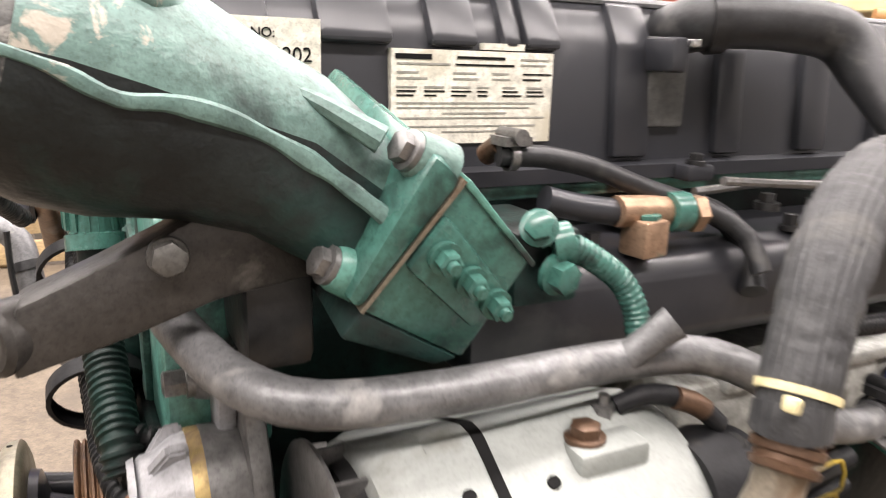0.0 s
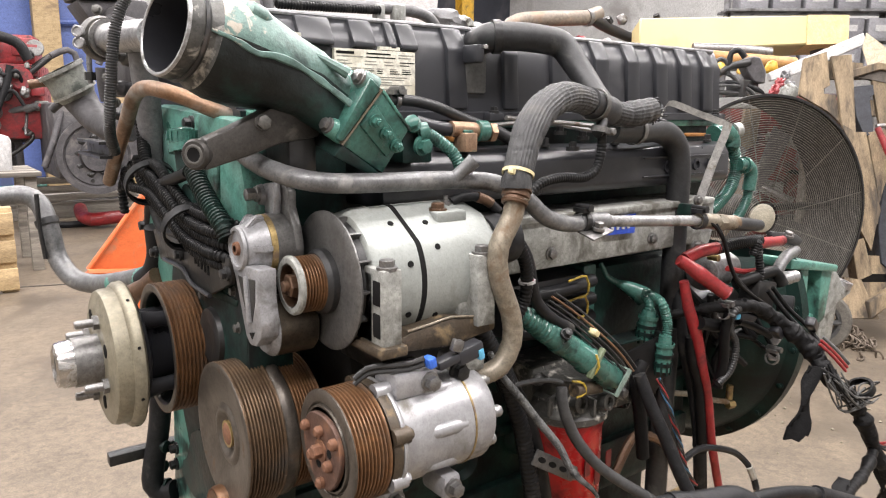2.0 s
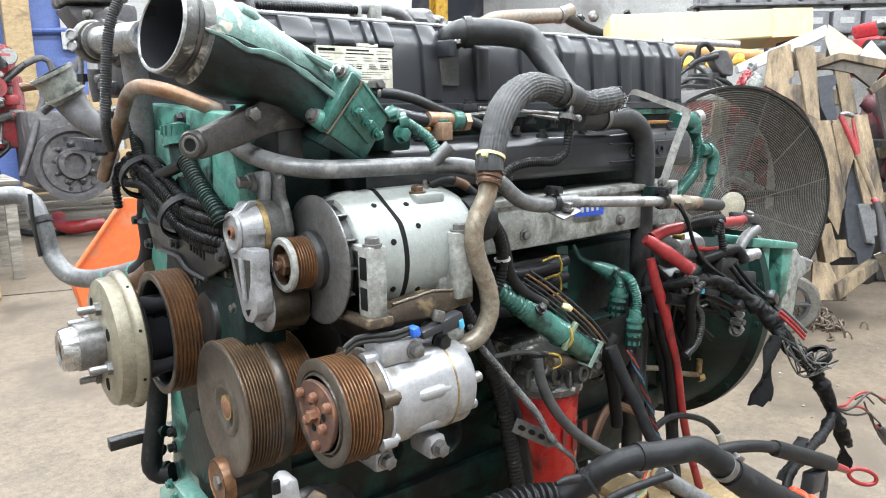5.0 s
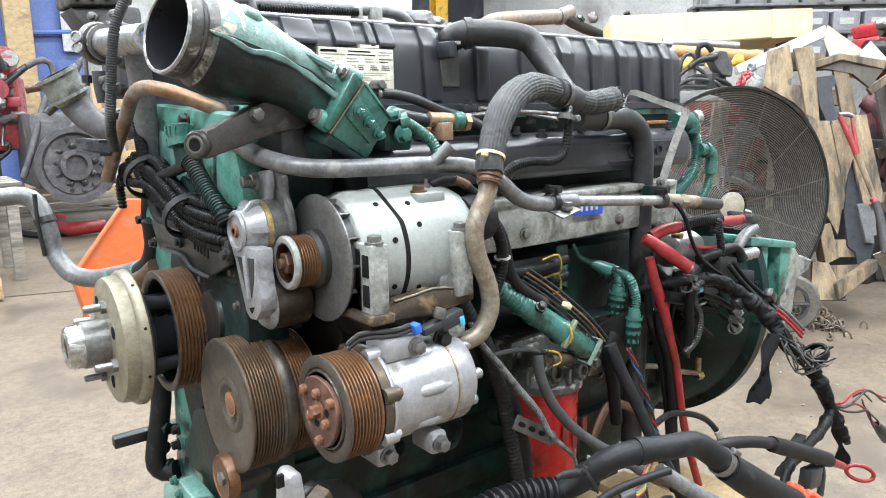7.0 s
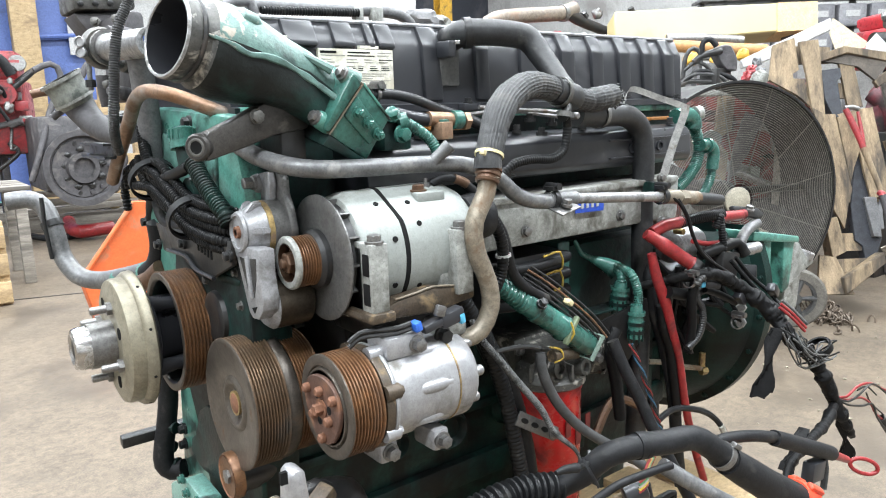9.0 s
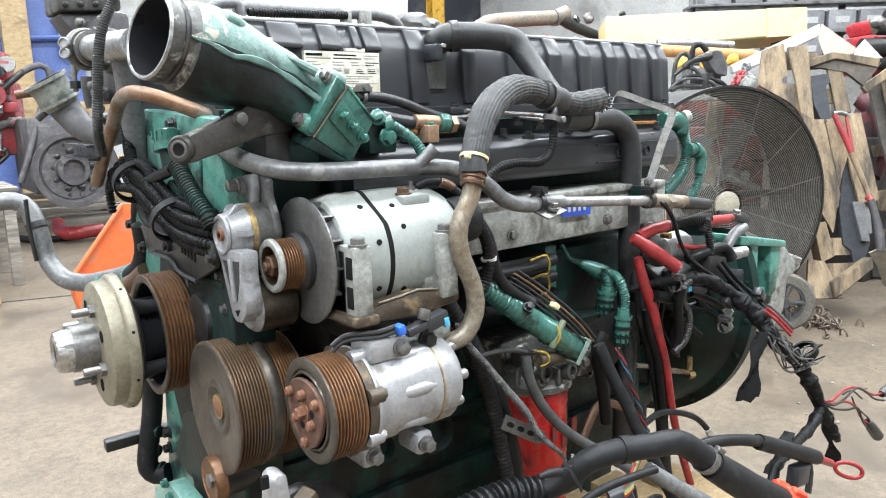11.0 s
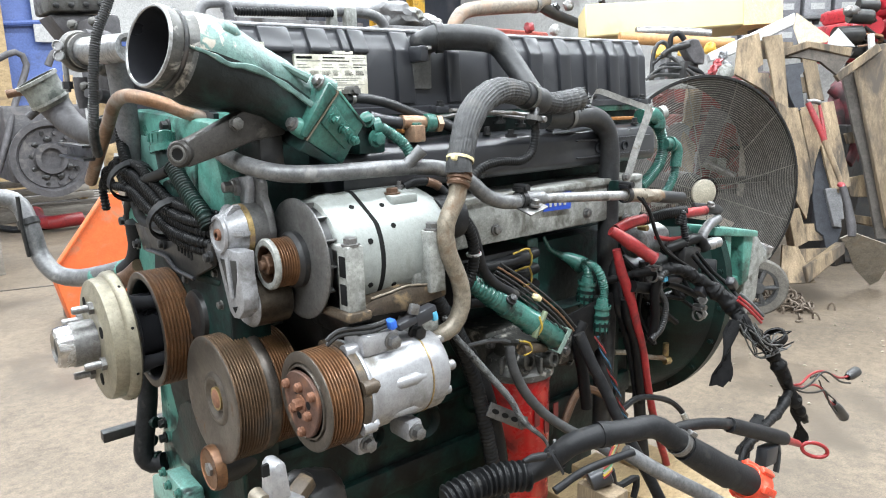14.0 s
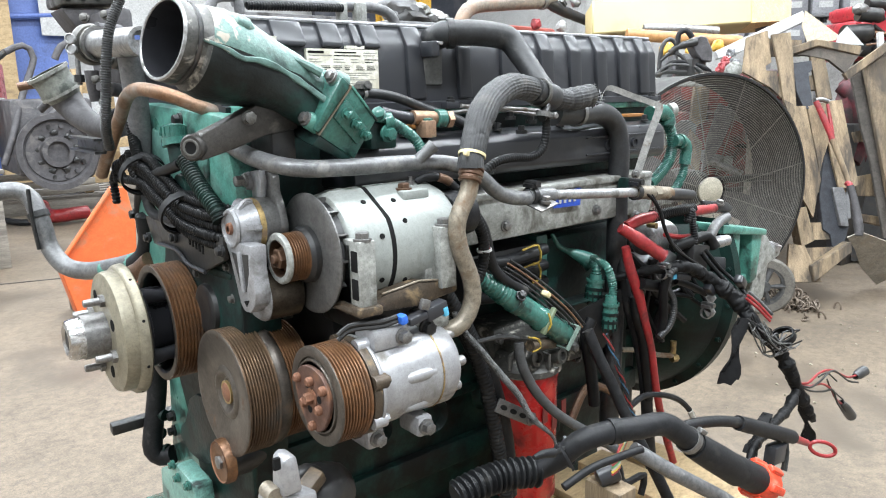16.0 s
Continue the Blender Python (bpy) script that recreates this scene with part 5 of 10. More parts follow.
def intake_elbow():
    A = Vector((0.76, 0.16, -0.63)).normalized()
    e = thing("intake_elbow", (-0.26, -0.10, 1.09), "pale green cast intake elbow with underside dark from soot and shade, open mouth", "intake elbow")
    # sections near the mouth are shifted along sight lines to fit the camera's view
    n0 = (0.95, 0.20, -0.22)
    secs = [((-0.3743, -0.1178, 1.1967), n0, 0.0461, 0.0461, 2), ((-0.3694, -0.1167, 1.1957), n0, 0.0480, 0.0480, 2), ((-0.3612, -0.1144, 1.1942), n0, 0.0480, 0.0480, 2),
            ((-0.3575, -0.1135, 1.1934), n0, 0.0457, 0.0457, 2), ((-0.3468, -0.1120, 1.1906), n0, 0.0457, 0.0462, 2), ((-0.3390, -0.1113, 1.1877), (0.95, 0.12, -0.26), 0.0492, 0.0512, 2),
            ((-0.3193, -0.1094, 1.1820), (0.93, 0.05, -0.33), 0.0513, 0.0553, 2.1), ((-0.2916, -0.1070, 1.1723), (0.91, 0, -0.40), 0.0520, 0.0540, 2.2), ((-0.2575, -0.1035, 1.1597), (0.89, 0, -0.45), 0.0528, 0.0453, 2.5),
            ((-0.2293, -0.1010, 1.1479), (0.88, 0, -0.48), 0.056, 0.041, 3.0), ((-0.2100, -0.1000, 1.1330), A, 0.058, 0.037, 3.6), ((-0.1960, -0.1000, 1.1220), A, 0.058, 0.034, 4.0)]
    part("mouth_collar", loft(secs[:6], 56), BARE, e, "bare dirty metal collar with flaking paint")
    # one casting in two tones: lit upper half, sooty and shaded lower half
    part("upper_shell", loft(secs[5:], 48, 0.12, math.pi), ELBOW, e, "pale green upper casting with flaking paint, lit tone in its colour")
    part("lower_shell", loft(secs[5:], 48, math.pi, 2 * math.pi + 0.12), SOOT_SHADE, e, "oily black lower casting, shade put into its colour")
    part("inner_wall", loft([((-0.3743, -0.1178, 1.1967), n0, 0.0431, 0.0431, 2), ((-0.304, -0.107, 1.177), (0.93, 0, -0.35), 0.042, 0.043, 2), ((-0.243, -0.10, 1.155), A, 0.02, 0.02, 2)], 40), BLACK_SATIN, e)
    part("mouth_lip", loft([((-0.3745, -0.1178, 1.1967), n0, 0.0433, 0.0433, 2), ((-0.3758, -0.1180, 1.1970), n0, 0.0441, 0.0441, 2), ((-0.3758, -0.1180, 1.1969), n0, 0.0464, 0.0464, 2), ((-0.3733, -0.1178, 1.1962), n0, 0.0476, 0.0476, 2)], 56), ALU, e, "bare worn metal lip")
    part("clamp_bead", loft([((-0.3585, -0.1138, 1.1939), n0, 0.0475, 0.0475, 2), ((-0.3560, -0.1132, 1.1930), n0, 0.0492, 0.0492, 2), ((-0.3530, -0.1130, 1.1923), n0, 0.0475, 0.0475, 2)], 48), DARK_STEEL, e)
    # parting seam along the near side, with the rounded rib that runs to the flange
    seam = [(-0.343, -0.1588, 1.194), (-0.320, -0.1608, 1.1855), (-0.299, -0.1605, 1.1745), (-0.279, -0.1595, 1.1725), (-0.253, -0.1570, 1.164), (-0.224, -0.1580, 1.147), (-0.194, -0.1680, 1.123)]
    part("parting_seam", tube(seam, [0.0011, 0.0017, 0.0024, 0.0024, 0.0024, 0.0024, 0.0022], 8, 0.004, flat=1.6, wrinkle=0.5), ELBOW, e)
    part("upper_rib", tube([(-0.242, -0.140, 1.183), (-0.222, -0.151, 1.173), (-0.198, -0.164, 1.158)], [0.001, 0.0040, 0.0065], 8, 0.006), ELBOW, e)
    part("side_boss", loft([((-0.306, -0.128, 1.222), (0.9, 0, -0.4), 0.006, 0.004, 2), ((-0.296, -0.132, 1.2165), (0.9, 0, -0.4), 0.016, 0.012, 2), ((-0.282, -0.132, 1.211), (0.9, 0, -0.4), 0.017, 0.012, 2), ((-0.262, -0.128, 1.199), (0.9, 0, -0.4), 0.006, 0.004, 2)], 24), ELBOW, e)

    def hexa(name, corners, depth, material, bevel=0.003, parent=e, label=""):
        """A block behind the four corners of its near face."""
        c = [Vector(p) for p in corners]
        n = (c[1] - c[0]).cross(c[3] - c[0]).normalized()
        if n.y < 0:
            n = -n
        bm = bmesh.new()
        lo, hi = [bm.verts.new(p) for p in c], [bm.verts.new(p + n * depth) for p in c]
        bm.faces.new(lo)
        bm.faces.new(hi)
        for i in range(4):
            bm.faces.new((lo[i], lo[(i + 1) % 4], hi[(i + 1) % 4], hi[i]))
        bmesh.ops.recalc_face_normals(bm, faces=bm.faces)
        if bevel:
            bmesh.ops.bevel(bm, geom=list(bm.edges), offset=bevel, segments=2, affect="EDGES", profile=0.5)
        return part(name, bm, material, parent, label)

    top, low = Vector((-0.1663, -0.1798, 1.1425)), Vector((-0.2086, -0.1653, 1.0830))
    far_low, far_top = Vector((-0.1509, -0.1561, 1.0469)), Vector((-0.1215, -0.1684, 1.0976))
    near = (low - top).cross(far_top - top).normalized()
    if near.y > 0:
        near = -near
    edge_top, edge_low = top - A * 0.0200, low - A * 0.0100
    face = (edge_low - edge_top).cross(near).normalized()
    if face.x > 0:
        face = -face
    hexa("flange", (edge_top + near * 0.002, edge_low + near * 0.002, low + near * 0.002, top + near * 0.002), 0.142, GREEN_CLEAN, 0.005)
    hexa("gasket", (top + near * 0.0005, low + near * 0.0005, low + A * 0.0022 + near * 0.0005, top + A * 0.0022 + near * 0.0005), 0.13, PIPE_TAN, 0.0)
    body = hexa("adapter_block", (top + A * 0.0022 - near * 0.001, low + A * 0.0022 - near * 0.001, far_low - near * 0.001, far_top - near * 0.001), 0.125, GREEN_CLEAN, 0.003)
    mid = lambda u, v: top.lerp(low, v).lerp(far_top.lerp(far_low, v), u)
    hexa("side_pad", (mid(0.06, 0.22) + near * 0.004, mid(0.06, 0.62) + near * 0.004, mid(0.86, 0.72) + near * 0.004, mid(0.86, 0.30) + near * 0.004), 0.012, GREEN_CLEAN, 0.003, body)
    # web coloured black to carry the shade under the block
    hexa("lower_web", (mid(0.02, 1.0), mid(0.02, 1.22), mid(0.8, 1.15), mid(0.98, 1.0)), 0.115, SOOT_SHADE, 0.003, body, "black underside with its shade in the colour")
    hexa("top_rail", (mid(0.05, -0.03), mid(0.05, 0.02), mid(1.04, 0.02), mid(1.04, -0.03)), 0.11, GREEN, 0.001, body)
    a, b = Vector((-0.1735, -0.1735, 1.1085)), Vector((-0.1420, -0.1660, 1.0810))
    for k in range(3):
        c = a.lerp(b, k / 2) + near * 0.003
        part("pad_bolt", join(lathe([(0, 0.0080), (0.003, 0.0080)], c, near, 20), lathe([(0.003, 0.0058), (0.009, 0.0058), (0.010, 0.0045)], c, near, 6), lathe([(0.009, 0.0035), (0.013, 0.0030)], c, near, 10)), GREEN_CLEAN, body)
    for c, paint in ((Vector((-0.1840, -0.1690, 1.1520)), ELBOW), (Vector((-0.2160, -0.1545, 1.1010)), GREEN)):
        part("bolt_boss", lathe([(-0.003, 0.0098), (0.0, 0.0110), (0.016, 0.0125)], c, -face, 28), paint, e)
        part("flange_bolt", bolt(c + face * 0.004, face, 0.0072, 0.008), STEEL, e)


def stay_bracket():
    b = thing("steel_stay_bracket", (-0.31, -0.13, 1.06), "dirty grey steel stay bracket bolted below the elbow", "bracket")
    arm = mat("oily_grey_steel", (0.055, 0.050, 0.045), (0.030, 0.028, 0.026), 0.45, 0.4, dirt=(0.14, 0.128, 0.112), amount=0.16, dirt_scale=24, bump=0.6, fine=140)
    out = [(-0.346, 1.057), (-0.300, 1.070), (-0.262, 1.083), (-0.215, 1.090), (-0.222, 1.128), (-0.262, 1.126), (-0.278, 1.118), (-0.312, 1.102), (-0.343, 1.089)]
    part("web", prism(out, (0, -0.098, 0), (1, 0, 0), (0, 0, 1), 0.030, 0.003), arm, b)
    eye = (-0.3440, -0.113, 1.0735)
    turn = Vector((0.78, 0.62, 0.0))
    part("end_boss", lathe([(-0.012, 0.0070), (-0.014, 0.0085), (-0.014, 0.0135), (-0.011, 0.0160), (0.016, 0.0160)], eye, turn, 36), arm, b, "worn round boss with a bolt hole")
    part("worn_ring", lathe([(-0.0142, 0.0072), (-0.0146, 0.0082), (-0.0146, 0.0098), (-0.0140, 0.0106)], eye, turn, 32, cap=False), ALU_GRIMY, b)
    part("eye_bore", lathe([(-0.0125, 0.0), (-0.0143, 0.0074)], eye, turn, 20, cap=False), INK_VOID, b)
    part("bracket_bolt", bolt((-0.283, -0.128, 1.106), NEAR, 0.0078, 0.009, 1.15), ALU_GRIMY, b)
    part("rear_leg", block((-0.25, -0.12, 1.04), (-0.215, -0.02, 1.11), 0.006), DARK_MESS, b)


def hose(name, label, pts, r, material, category="hose", group="", **kw):
    return single(name, tube(pts, r, **kw), material, label, category, group)


def direction(p, q):
    return (Vector(q) - Vector(p)).normalized()


def coolant_side():
    # long grey pipe across the alternator with its side nozzle
    pipe = thing("coolant_pipe", (-0.1, -0.15, 1.03), "grey dusty steel coolant pipe with an open side nozzle", "pipe")
    pts = [(-0.292, -0.040, 1.086), (-0.284, -0.075, 1.070), (-0.275, -0.102, 1.058), (-0.258, -0.142, 1.048), (-0.228, -0.166, 1.042), (-0.164, -0.172, 1.0395), (-0.100, -0.170, 1.0385), (-0.043, -0.168, 1.036), (0.002, -0.174, 1.031), (0.042, -0.186, 1.012), (0.078, -0.191, 0.983), (0.124, -0.190, 0.970), (0.177, -0.187, 0.969)]
    part("tube", tube(pts, 0.0112, 16), PIPE_GREY, pipe)
    p, q = (-0.062, -0.170, 1.037), (-0.038, -0.183, 1.061)
    part("nozzle", tube([p, tuple((a + b) / 2 for a, b in zip(p, q)), q], [0.0085, 0.0082, 0.0098], 16, 0.006, bore=0.02), PIPE_GREY, pipe)
    # bright rod with its clips and end fittings
    rod = thing("steel_transfer_pipe", (0.3, -0.185, 0.94), "bright steel transfer pipe with clamped ends", "pipe")
    a, b = (0.181, -0.187, 0.969), (0.434, -0.184, 0.948)
    d = direction(a, b)
    part("rod", tube([a, tuple((s + t) / 2 for s, t in zip(a, b)), b], 0.0085, 20, 0.004), ALU, rod)
    part("sleeve", tube([(0.142, -0.188, 0.970), a, tuple(Vector(a) + d * 0.02)], 0.0125, 16, 0.006), PIPE_GREY, rod)
    part("front_clamp", clamp((0.151, -0.188, 0.971), d, 0.0135, 0.010), DARK_STEEL, rod)
    part("clip_plate", box((0.164, -0.200, 0.958), (0.05, 0.03, 0.003), (20, -8, 10), 0.001), STEEL, rod)
    part("clip_bolt", bolt((0.165, -0.205, 0.962), (0, -0.2, 1), 0.007, 0.010), STEEL, rod)
    part("rear_clamp", clamp((0.427, -0.184, 0.949), d, 0.013, 0.012), DARK_STEEL, rod)
    part("fitting", tube([(0.424, -0.184, 0.949), (0.468, -0.183, 0.944), (0.540, -0.180, 0.935)], 0.0125, 12), PIPE_TAN, rod)
    part("fitting_hex", lathe([(0, 0.015), (0.018, 0.015)], (0.478, -0.182, 0.942), d, 6), PIPE_TAN, rod)
    part("end_boot", tube([(0.532, -0.180, 0.935), (0.577, -0.178, 0.929), (0.624, -0.176, 0.923)], [0.0125, 0.012, 0.010], 14), HAZED_RUBBER, rod)
    # ribbed hose with clamps over the tan pipe
    big = thing("radiator_hose", (0.05, -0.2, 1.03), "ribbed grey-black rubber coolant hose held by clamps", "hose")
    hp = [(-0.035, -0.256, 1.038), (-0.024, -0.250, 1.063), (0.002, -0.236, 1.099), (0.042, -0.216, 1.123), (0.096, -0.195, 1.138), (0.152, -0.175, 1.136), (0.194, -0.165, 1.127)]
    part("hose_body", tube(hp, [0.0165, 0.0172, 0.0192, 0.0197, 0.0193, 0.0187, 0.0187], 104, 0.0022, wrinkle=0.05, flutes=26, crease=0.10), BRAID, big)
    part("nylon_tie", clamp((-0.030, -0.253, 1.050), direction(hp[0], hp[1]), 0.0172, 0.004, False), CREAM_PLASTIC, big)
    part("tie_head", box(Vector((-0.053, -0.268, 1.055)), (0.008, 0.007, 0.007), (0, 20, 20), 0.0015), CREAM_PLASTIC, big)
    part("worn_cuff", tube([(-0.034, -0.255, 1.046), (-0.0355, -0.2565, 1.040), (-0.036, -0.257, 1.034)], [0.0172, 0.0184, 0.0190], 60, 0.003, wrinkle=0.10, flutes=20), BRAID, big, "flared hose end")
    part("rusty_collar", lathe([(-0.009, 0.0135), (-0.008, 0.0165), (-0.004, 0.0172), (-0.003, 0.0150), (-0.001, 0.0150), (0.0, 0.0168), (0.004, 0.0165), (0.005, 0.0142), (0.008, 0.0142), (0.009, 0.0158), (0.012, 0.0150), (0.013, 0.0125)], (-0.0355, -0.257, 1.027), direction(hp[1], hp[0]), 32, cap=False), RUST_BROWN, big, "rusty crimped collar")
    tan = thing("oil_return_pipe", (-0.05, -0.25, 0.81), "bent tarnished steel pipe from the hose to the compressor", "pipe")
    tp = [(-0.035, -0.257, 1.030), (-0.040, -0.257, 1.003), (-0.060, -0.257, 0.968), (-0.059, -0.257, 0.934), (-0.038, -0.257, 0.884), (-0.036, -0.257, 0.851), (-0.050, -0.253, 0.823), (-0.069, -0.245, 0.814), (-0.081, -0.235, 0.808)]
    part("bent_tube", tube(tp, 0.0122, 16), PIPE_TAN, tan)
    part("pipe_bead", lathe([(-0.004, 0.012), (0, 0.016), (0.004, 0.012)], (-0.035, -0.257, 1.023), direction(tp[0], tp[1]), 24, cap=False), PIPE_TAN, tan)
    tee = thing("hose_joint", (0.2, -0.165, 1.1), "clamped black rubber joint between the coolant hoses", "hose")
    part("joint_body", tube([(0.168, -0.172, 1.134), (0.203, -0.162, 1.125), (0.233, -0.155, 1.121)], 0.0205, 20, wrinkle=0.1), HAZED_RUBBER, tee)
    part("joint_clamp", clamp((0.190, -0.166, 1.129), direction((0.168, -0.172, 1.134), (0.233, -0.155, 1.121)), 0.0212, 0.010, False), ALU_GRIMY, tee)
    part("small_elbow", tube([(0.202, -0.170, 1.109), (0.194, -0.175, 1.098), (0.183, -0.178, 1.091)], 0.008, 10), DARK_STEEL, tee)
    part("small_clamp", clamp((0.189, -0.177, 1.096), (0.2, 0, 1), 0.010, 0.008), STEEL, tee)
    stub = thing("frayed_hose_end", (0.3, -0.15, 1.09), "short ribbed rubber hose with a frayed end", "hose")
    sp = [(0.227, -0.156, 1.121), (0.270, -0.150, 1.116), (0.312, -0.145, 1.119), (0.342, -0.142, 1.123)]
    part("stub", tube(sp, [0.0165, 0.018, 0.0185, 0.0195], 88, 0.0022, wrinkle=0.2, bore=0.01, flutes=22, crease=0.12), BRAID, stub)
    rnd = random.Random(7)
    for k in range(26):
        ang = 2 * math.pi * k / 26
        c = Vector(sp[-1]) + Vector((0, 0.017 * math.cos(ang), 0.017 * math.sin(ang)))
        part("frayed_thread", tube([c, c + Vector((0.007, rnd.uniform(-0.004, 0.004), rnd.uniform(-0.004, 0.004))), c + Vector((rnd.uniform(0.008, 0.016), rnd.uniform(-0.008, 0.008), rnd.uniform(-0.008, 0.008)))], 0.0011, 4), HAZED_RUBBER, stub)
    hh = thing("heater_hose", (0.45, -0.09, 0.6), "plain black rubber hose dropping down the engine side", "hose")
    hp = [(0.261, -0.130, 1.094), (0.346, -0.110, 1.091), (0.431, -0.095, 1.089), (0.482, -0.090, 1.067), (0.498, -0.090, 1.020), (0.499, -0.090, 0.937), (0.500, -0.090, 0.822), (0.500, -0.090, 0.680), (0.495, -0.090, 0.509), (0.495, -0.090, 0.393)]
    part("hose_body", tube(hp, 0.0205, 18), HAZED_RUBBER, hh)
    part("end_clamp", clamp(hp[1], direction(hp[0], hp[2]), 0.0212, 0.012), STEEL, hh)
    br = thing("breather_hose", (0.15, -0.05, 1.13), "smooth black rubber breather hose on the valve cover", "hose")
    bp = [(0.119, 0.020, 1.218), (0.119, -0.020, 1.226), (0.145, -0.033, 1.228), (0.184, -0.045, 1.227), (0.224, -0.060, 1.219), (0.234, -0.085, 1.188), (0.228, -0.130, 1.147), (0.223, -0.150, 1.131)]
    part("hose_body", tube(bp, [0.0205, 0.0212, 0.021, 0.021, 0.021, 0.019, 0.0165, 0.0165], 24, 0.006), HAZED_RUBBER, br)
    part("end_band", lathe([(-0.006, 0.0215), (-0.006, 0.0245), (0.006, 0.0245), (0.006, 0.0215)], (0.126, -0.025, 1.2268), direction(bp[1], bp[2]), 28, cap=False), DARK_STEEL, br)
    part("mount", block((0.084, -0.032, 1.188), (0.100, 0.004, 1.214), 0.004), BLACK_PLASTIC, br)
    part("bright_clip", block((0.082, -0.052, 1.206), (0.090, -0.045, 1.212), 0.001), CHROME, br)
    hose("vent_hose", "thin black corrugated hose under the coolant joint", [(0.056, -0.180, 1.014), (0.081, -0.180, 1.028), (0.121, -0.175, 1.032), (0.167, -0.172, 1.030), (0.193, -0.172, 1.042), (0.201, -0.172, 1.070), (0.199, -0.172, 1.096)], 0.0068, LOOM, ridge=0.05, pitch=0.005, seg=10)


def top_details():
    """Small pipes and fittings between the elbow and the valve cover."""
    over = hose("overflow_hose", "thin black rubber hose arching beside the cover", [(-0.070, -0.045, 1.133), (-0.039, -0.050, 1.132), (-0.001, -0.055, 1.124), (0.043, -0.060, 1.108), (0.098, -0.070, 1.090), (0.123, -0.085, 1.072), (0.126, -0.100, 1.048)], 0.0075, HAZED_RUBBER, seg=12)
    part("end_clip", clamp((-0.062, -0.047, 1.132), (1, 0, 0), 0.0078, 0.006), STEEL, over)
    hose("fuel_line", "thin black fuel line running to the head", [(0.101, -0.055, 1.091), (0.128, -0.060, 1.079), (0.143, -0.070, 1.055), (0.132, -0.090, 1.030)], 0.0095, HAZED_RUBBER, seg=12)
    v = thing("fuel_valve", (0.02, -0.06, 1.06), "brass fuel valve with green painted fittings", "valve")
    part("inlet_pipe", tube([(-0.042, -0.060, 1.105), (-0.018, -0.062, 1.099), (0.020, -0.065, 1.093)], 0.0095, 14), BLACK_PLASTIC, v)
    part("brass_block", box((0.033, -0.075, 1.077), (0.024, 0.024, 0.026), (0, 0, 8), 0.002), COPPERY, v)
    part("cap_nut", lathe([(0, 0.010), (0.005, 0.010), (0.006, 0.007)], (0.034, -0.075, 1.088), (0, 0, 1), 6), GREEN_CLEAN, v)
    part("valve_stem", tube([(0.012, -0.068, 1.095), (0.040, -0.068, 1.094), (0.070, -0.068, 1.091)], 0.011, 14), COPPERY, v)
    part("green_union", lathe([(0, 0.0145), (0.016, 0.0145), (0.018, 0.012)], (0.056, -0.070, 1.092), (1, 0, 0), 20), GREEN_CLEAN, v)
    part("union_nut", lathe([(0, 0.0145), (0.010, 0.0145)], (0.076, -0.070, 1.090), (1, 0, 0), 6), COPPERY, v)
    g = thing("green_banjo_pipe", (-0.08, -0.12, 1.05), "green painted banjo fitting with ribbed pipe", "pipe fitting")
    part("banjo_head", lathe([(-0.006, 0.010), (-0.006, 0.0125), (0.006, 0.0125), (0.006, 0.010)], (-0.074, -0.125, 1.093), (1, -0.3, 0.2), 20), GREEN_CLEAN, g)
    part("banjo_bolt", bolt((-0.089, -0.125, 1.103), (-0.5, -0.7, 0.4), 0.0085, 0.012), GREEN_CLEAN, g)
    part("lower_bolt", bolt((-0.079, -0.130, 1.077), (0.2, -1, -0.1), 0.0095, 0.012), GREEN_CLEAN, g)
    part("neck", tube([(-0.088, -0.122, 1.104), (-0.079, -0.124, 1.098), (-0.063, -0.125, 1.088)], 0.0068, 12), GREEN_CLEAN, g)
    part("ribbed_pipe", tube([(-0.066, -0.125, 1.091), (-0.050, -0.127, 1.082), (-0.032, -0.130, 1.068), (-0.024, -0.135, 1.052), (-0.023, -0.140, 1.035)], 0.0078, 12, ridge=0.05, pitch=0.004), GREEN_CLEAN, g)
    part("base_block", block((-0.10, -0.12, 1.055), (-0.055, -0.04, 1.10), 0.004), SOOT_SHADE, g)
    hose("rusty_stub_pipe", "short rusty stub pipe beside the elbow", [(-0.065, -0.020, 1.130), (-0.064, -0.030, 1.136), (-0.065, -0.040, 1.140)], 0.0075, RUST_BROWN, "pipe", seg=12)
    orange = thing("orange_gasket_strip", (0.1, -0.03, 1.07), "orange sealing strip under the green head edge", "gasket")
    seal = mat("dull_orange_seal", (0.32, 0.13, 0.03), (0.24, 0.10, 0.025), 0.55)
    part("strip", block((0.05, -0.03, 1.075), (0.12, 0.0, 1.082), 0.001), seal, orange)
    part("strip", block((0.60, -0.03, 1.075), (0.66, 0.0, 1.081), 0.001), seal, orange)
    for pts in ([(0.119, -0.060, 1.110), (0.168, -0.060, 1.106), (0.238, -0.070, 1.102), (0.273, -0.090, 1.098)], [(0.111, -0.040, 1.099), (0.203, -0.050, 1.102), (0.384, -0.070, 1.079), (0.496, -0.060, 1.070)]):
        hose("injector_pipe", "thin dark steel pipe on the head", pts, 0.0035, STEEL, "pipe", seg=8)
    for px in ((0.170, -0.060, 1.085), (0.231, -0.060, 1.084), (0.272, -0.070, 1.076), (0.218, -0.100, 1.062)):
        single("cover_stud", join(lathe([(0, 0.010), (0.006, 0.010)], px, (0, 0, 1), 12), lathe([(0.004, 0.006), (0.013, 0.006)], px, (0, 0, 1), 6)), DARK_STEEL, "small dark bolt on the black intake cover", "bolt", "intake cover bolts")


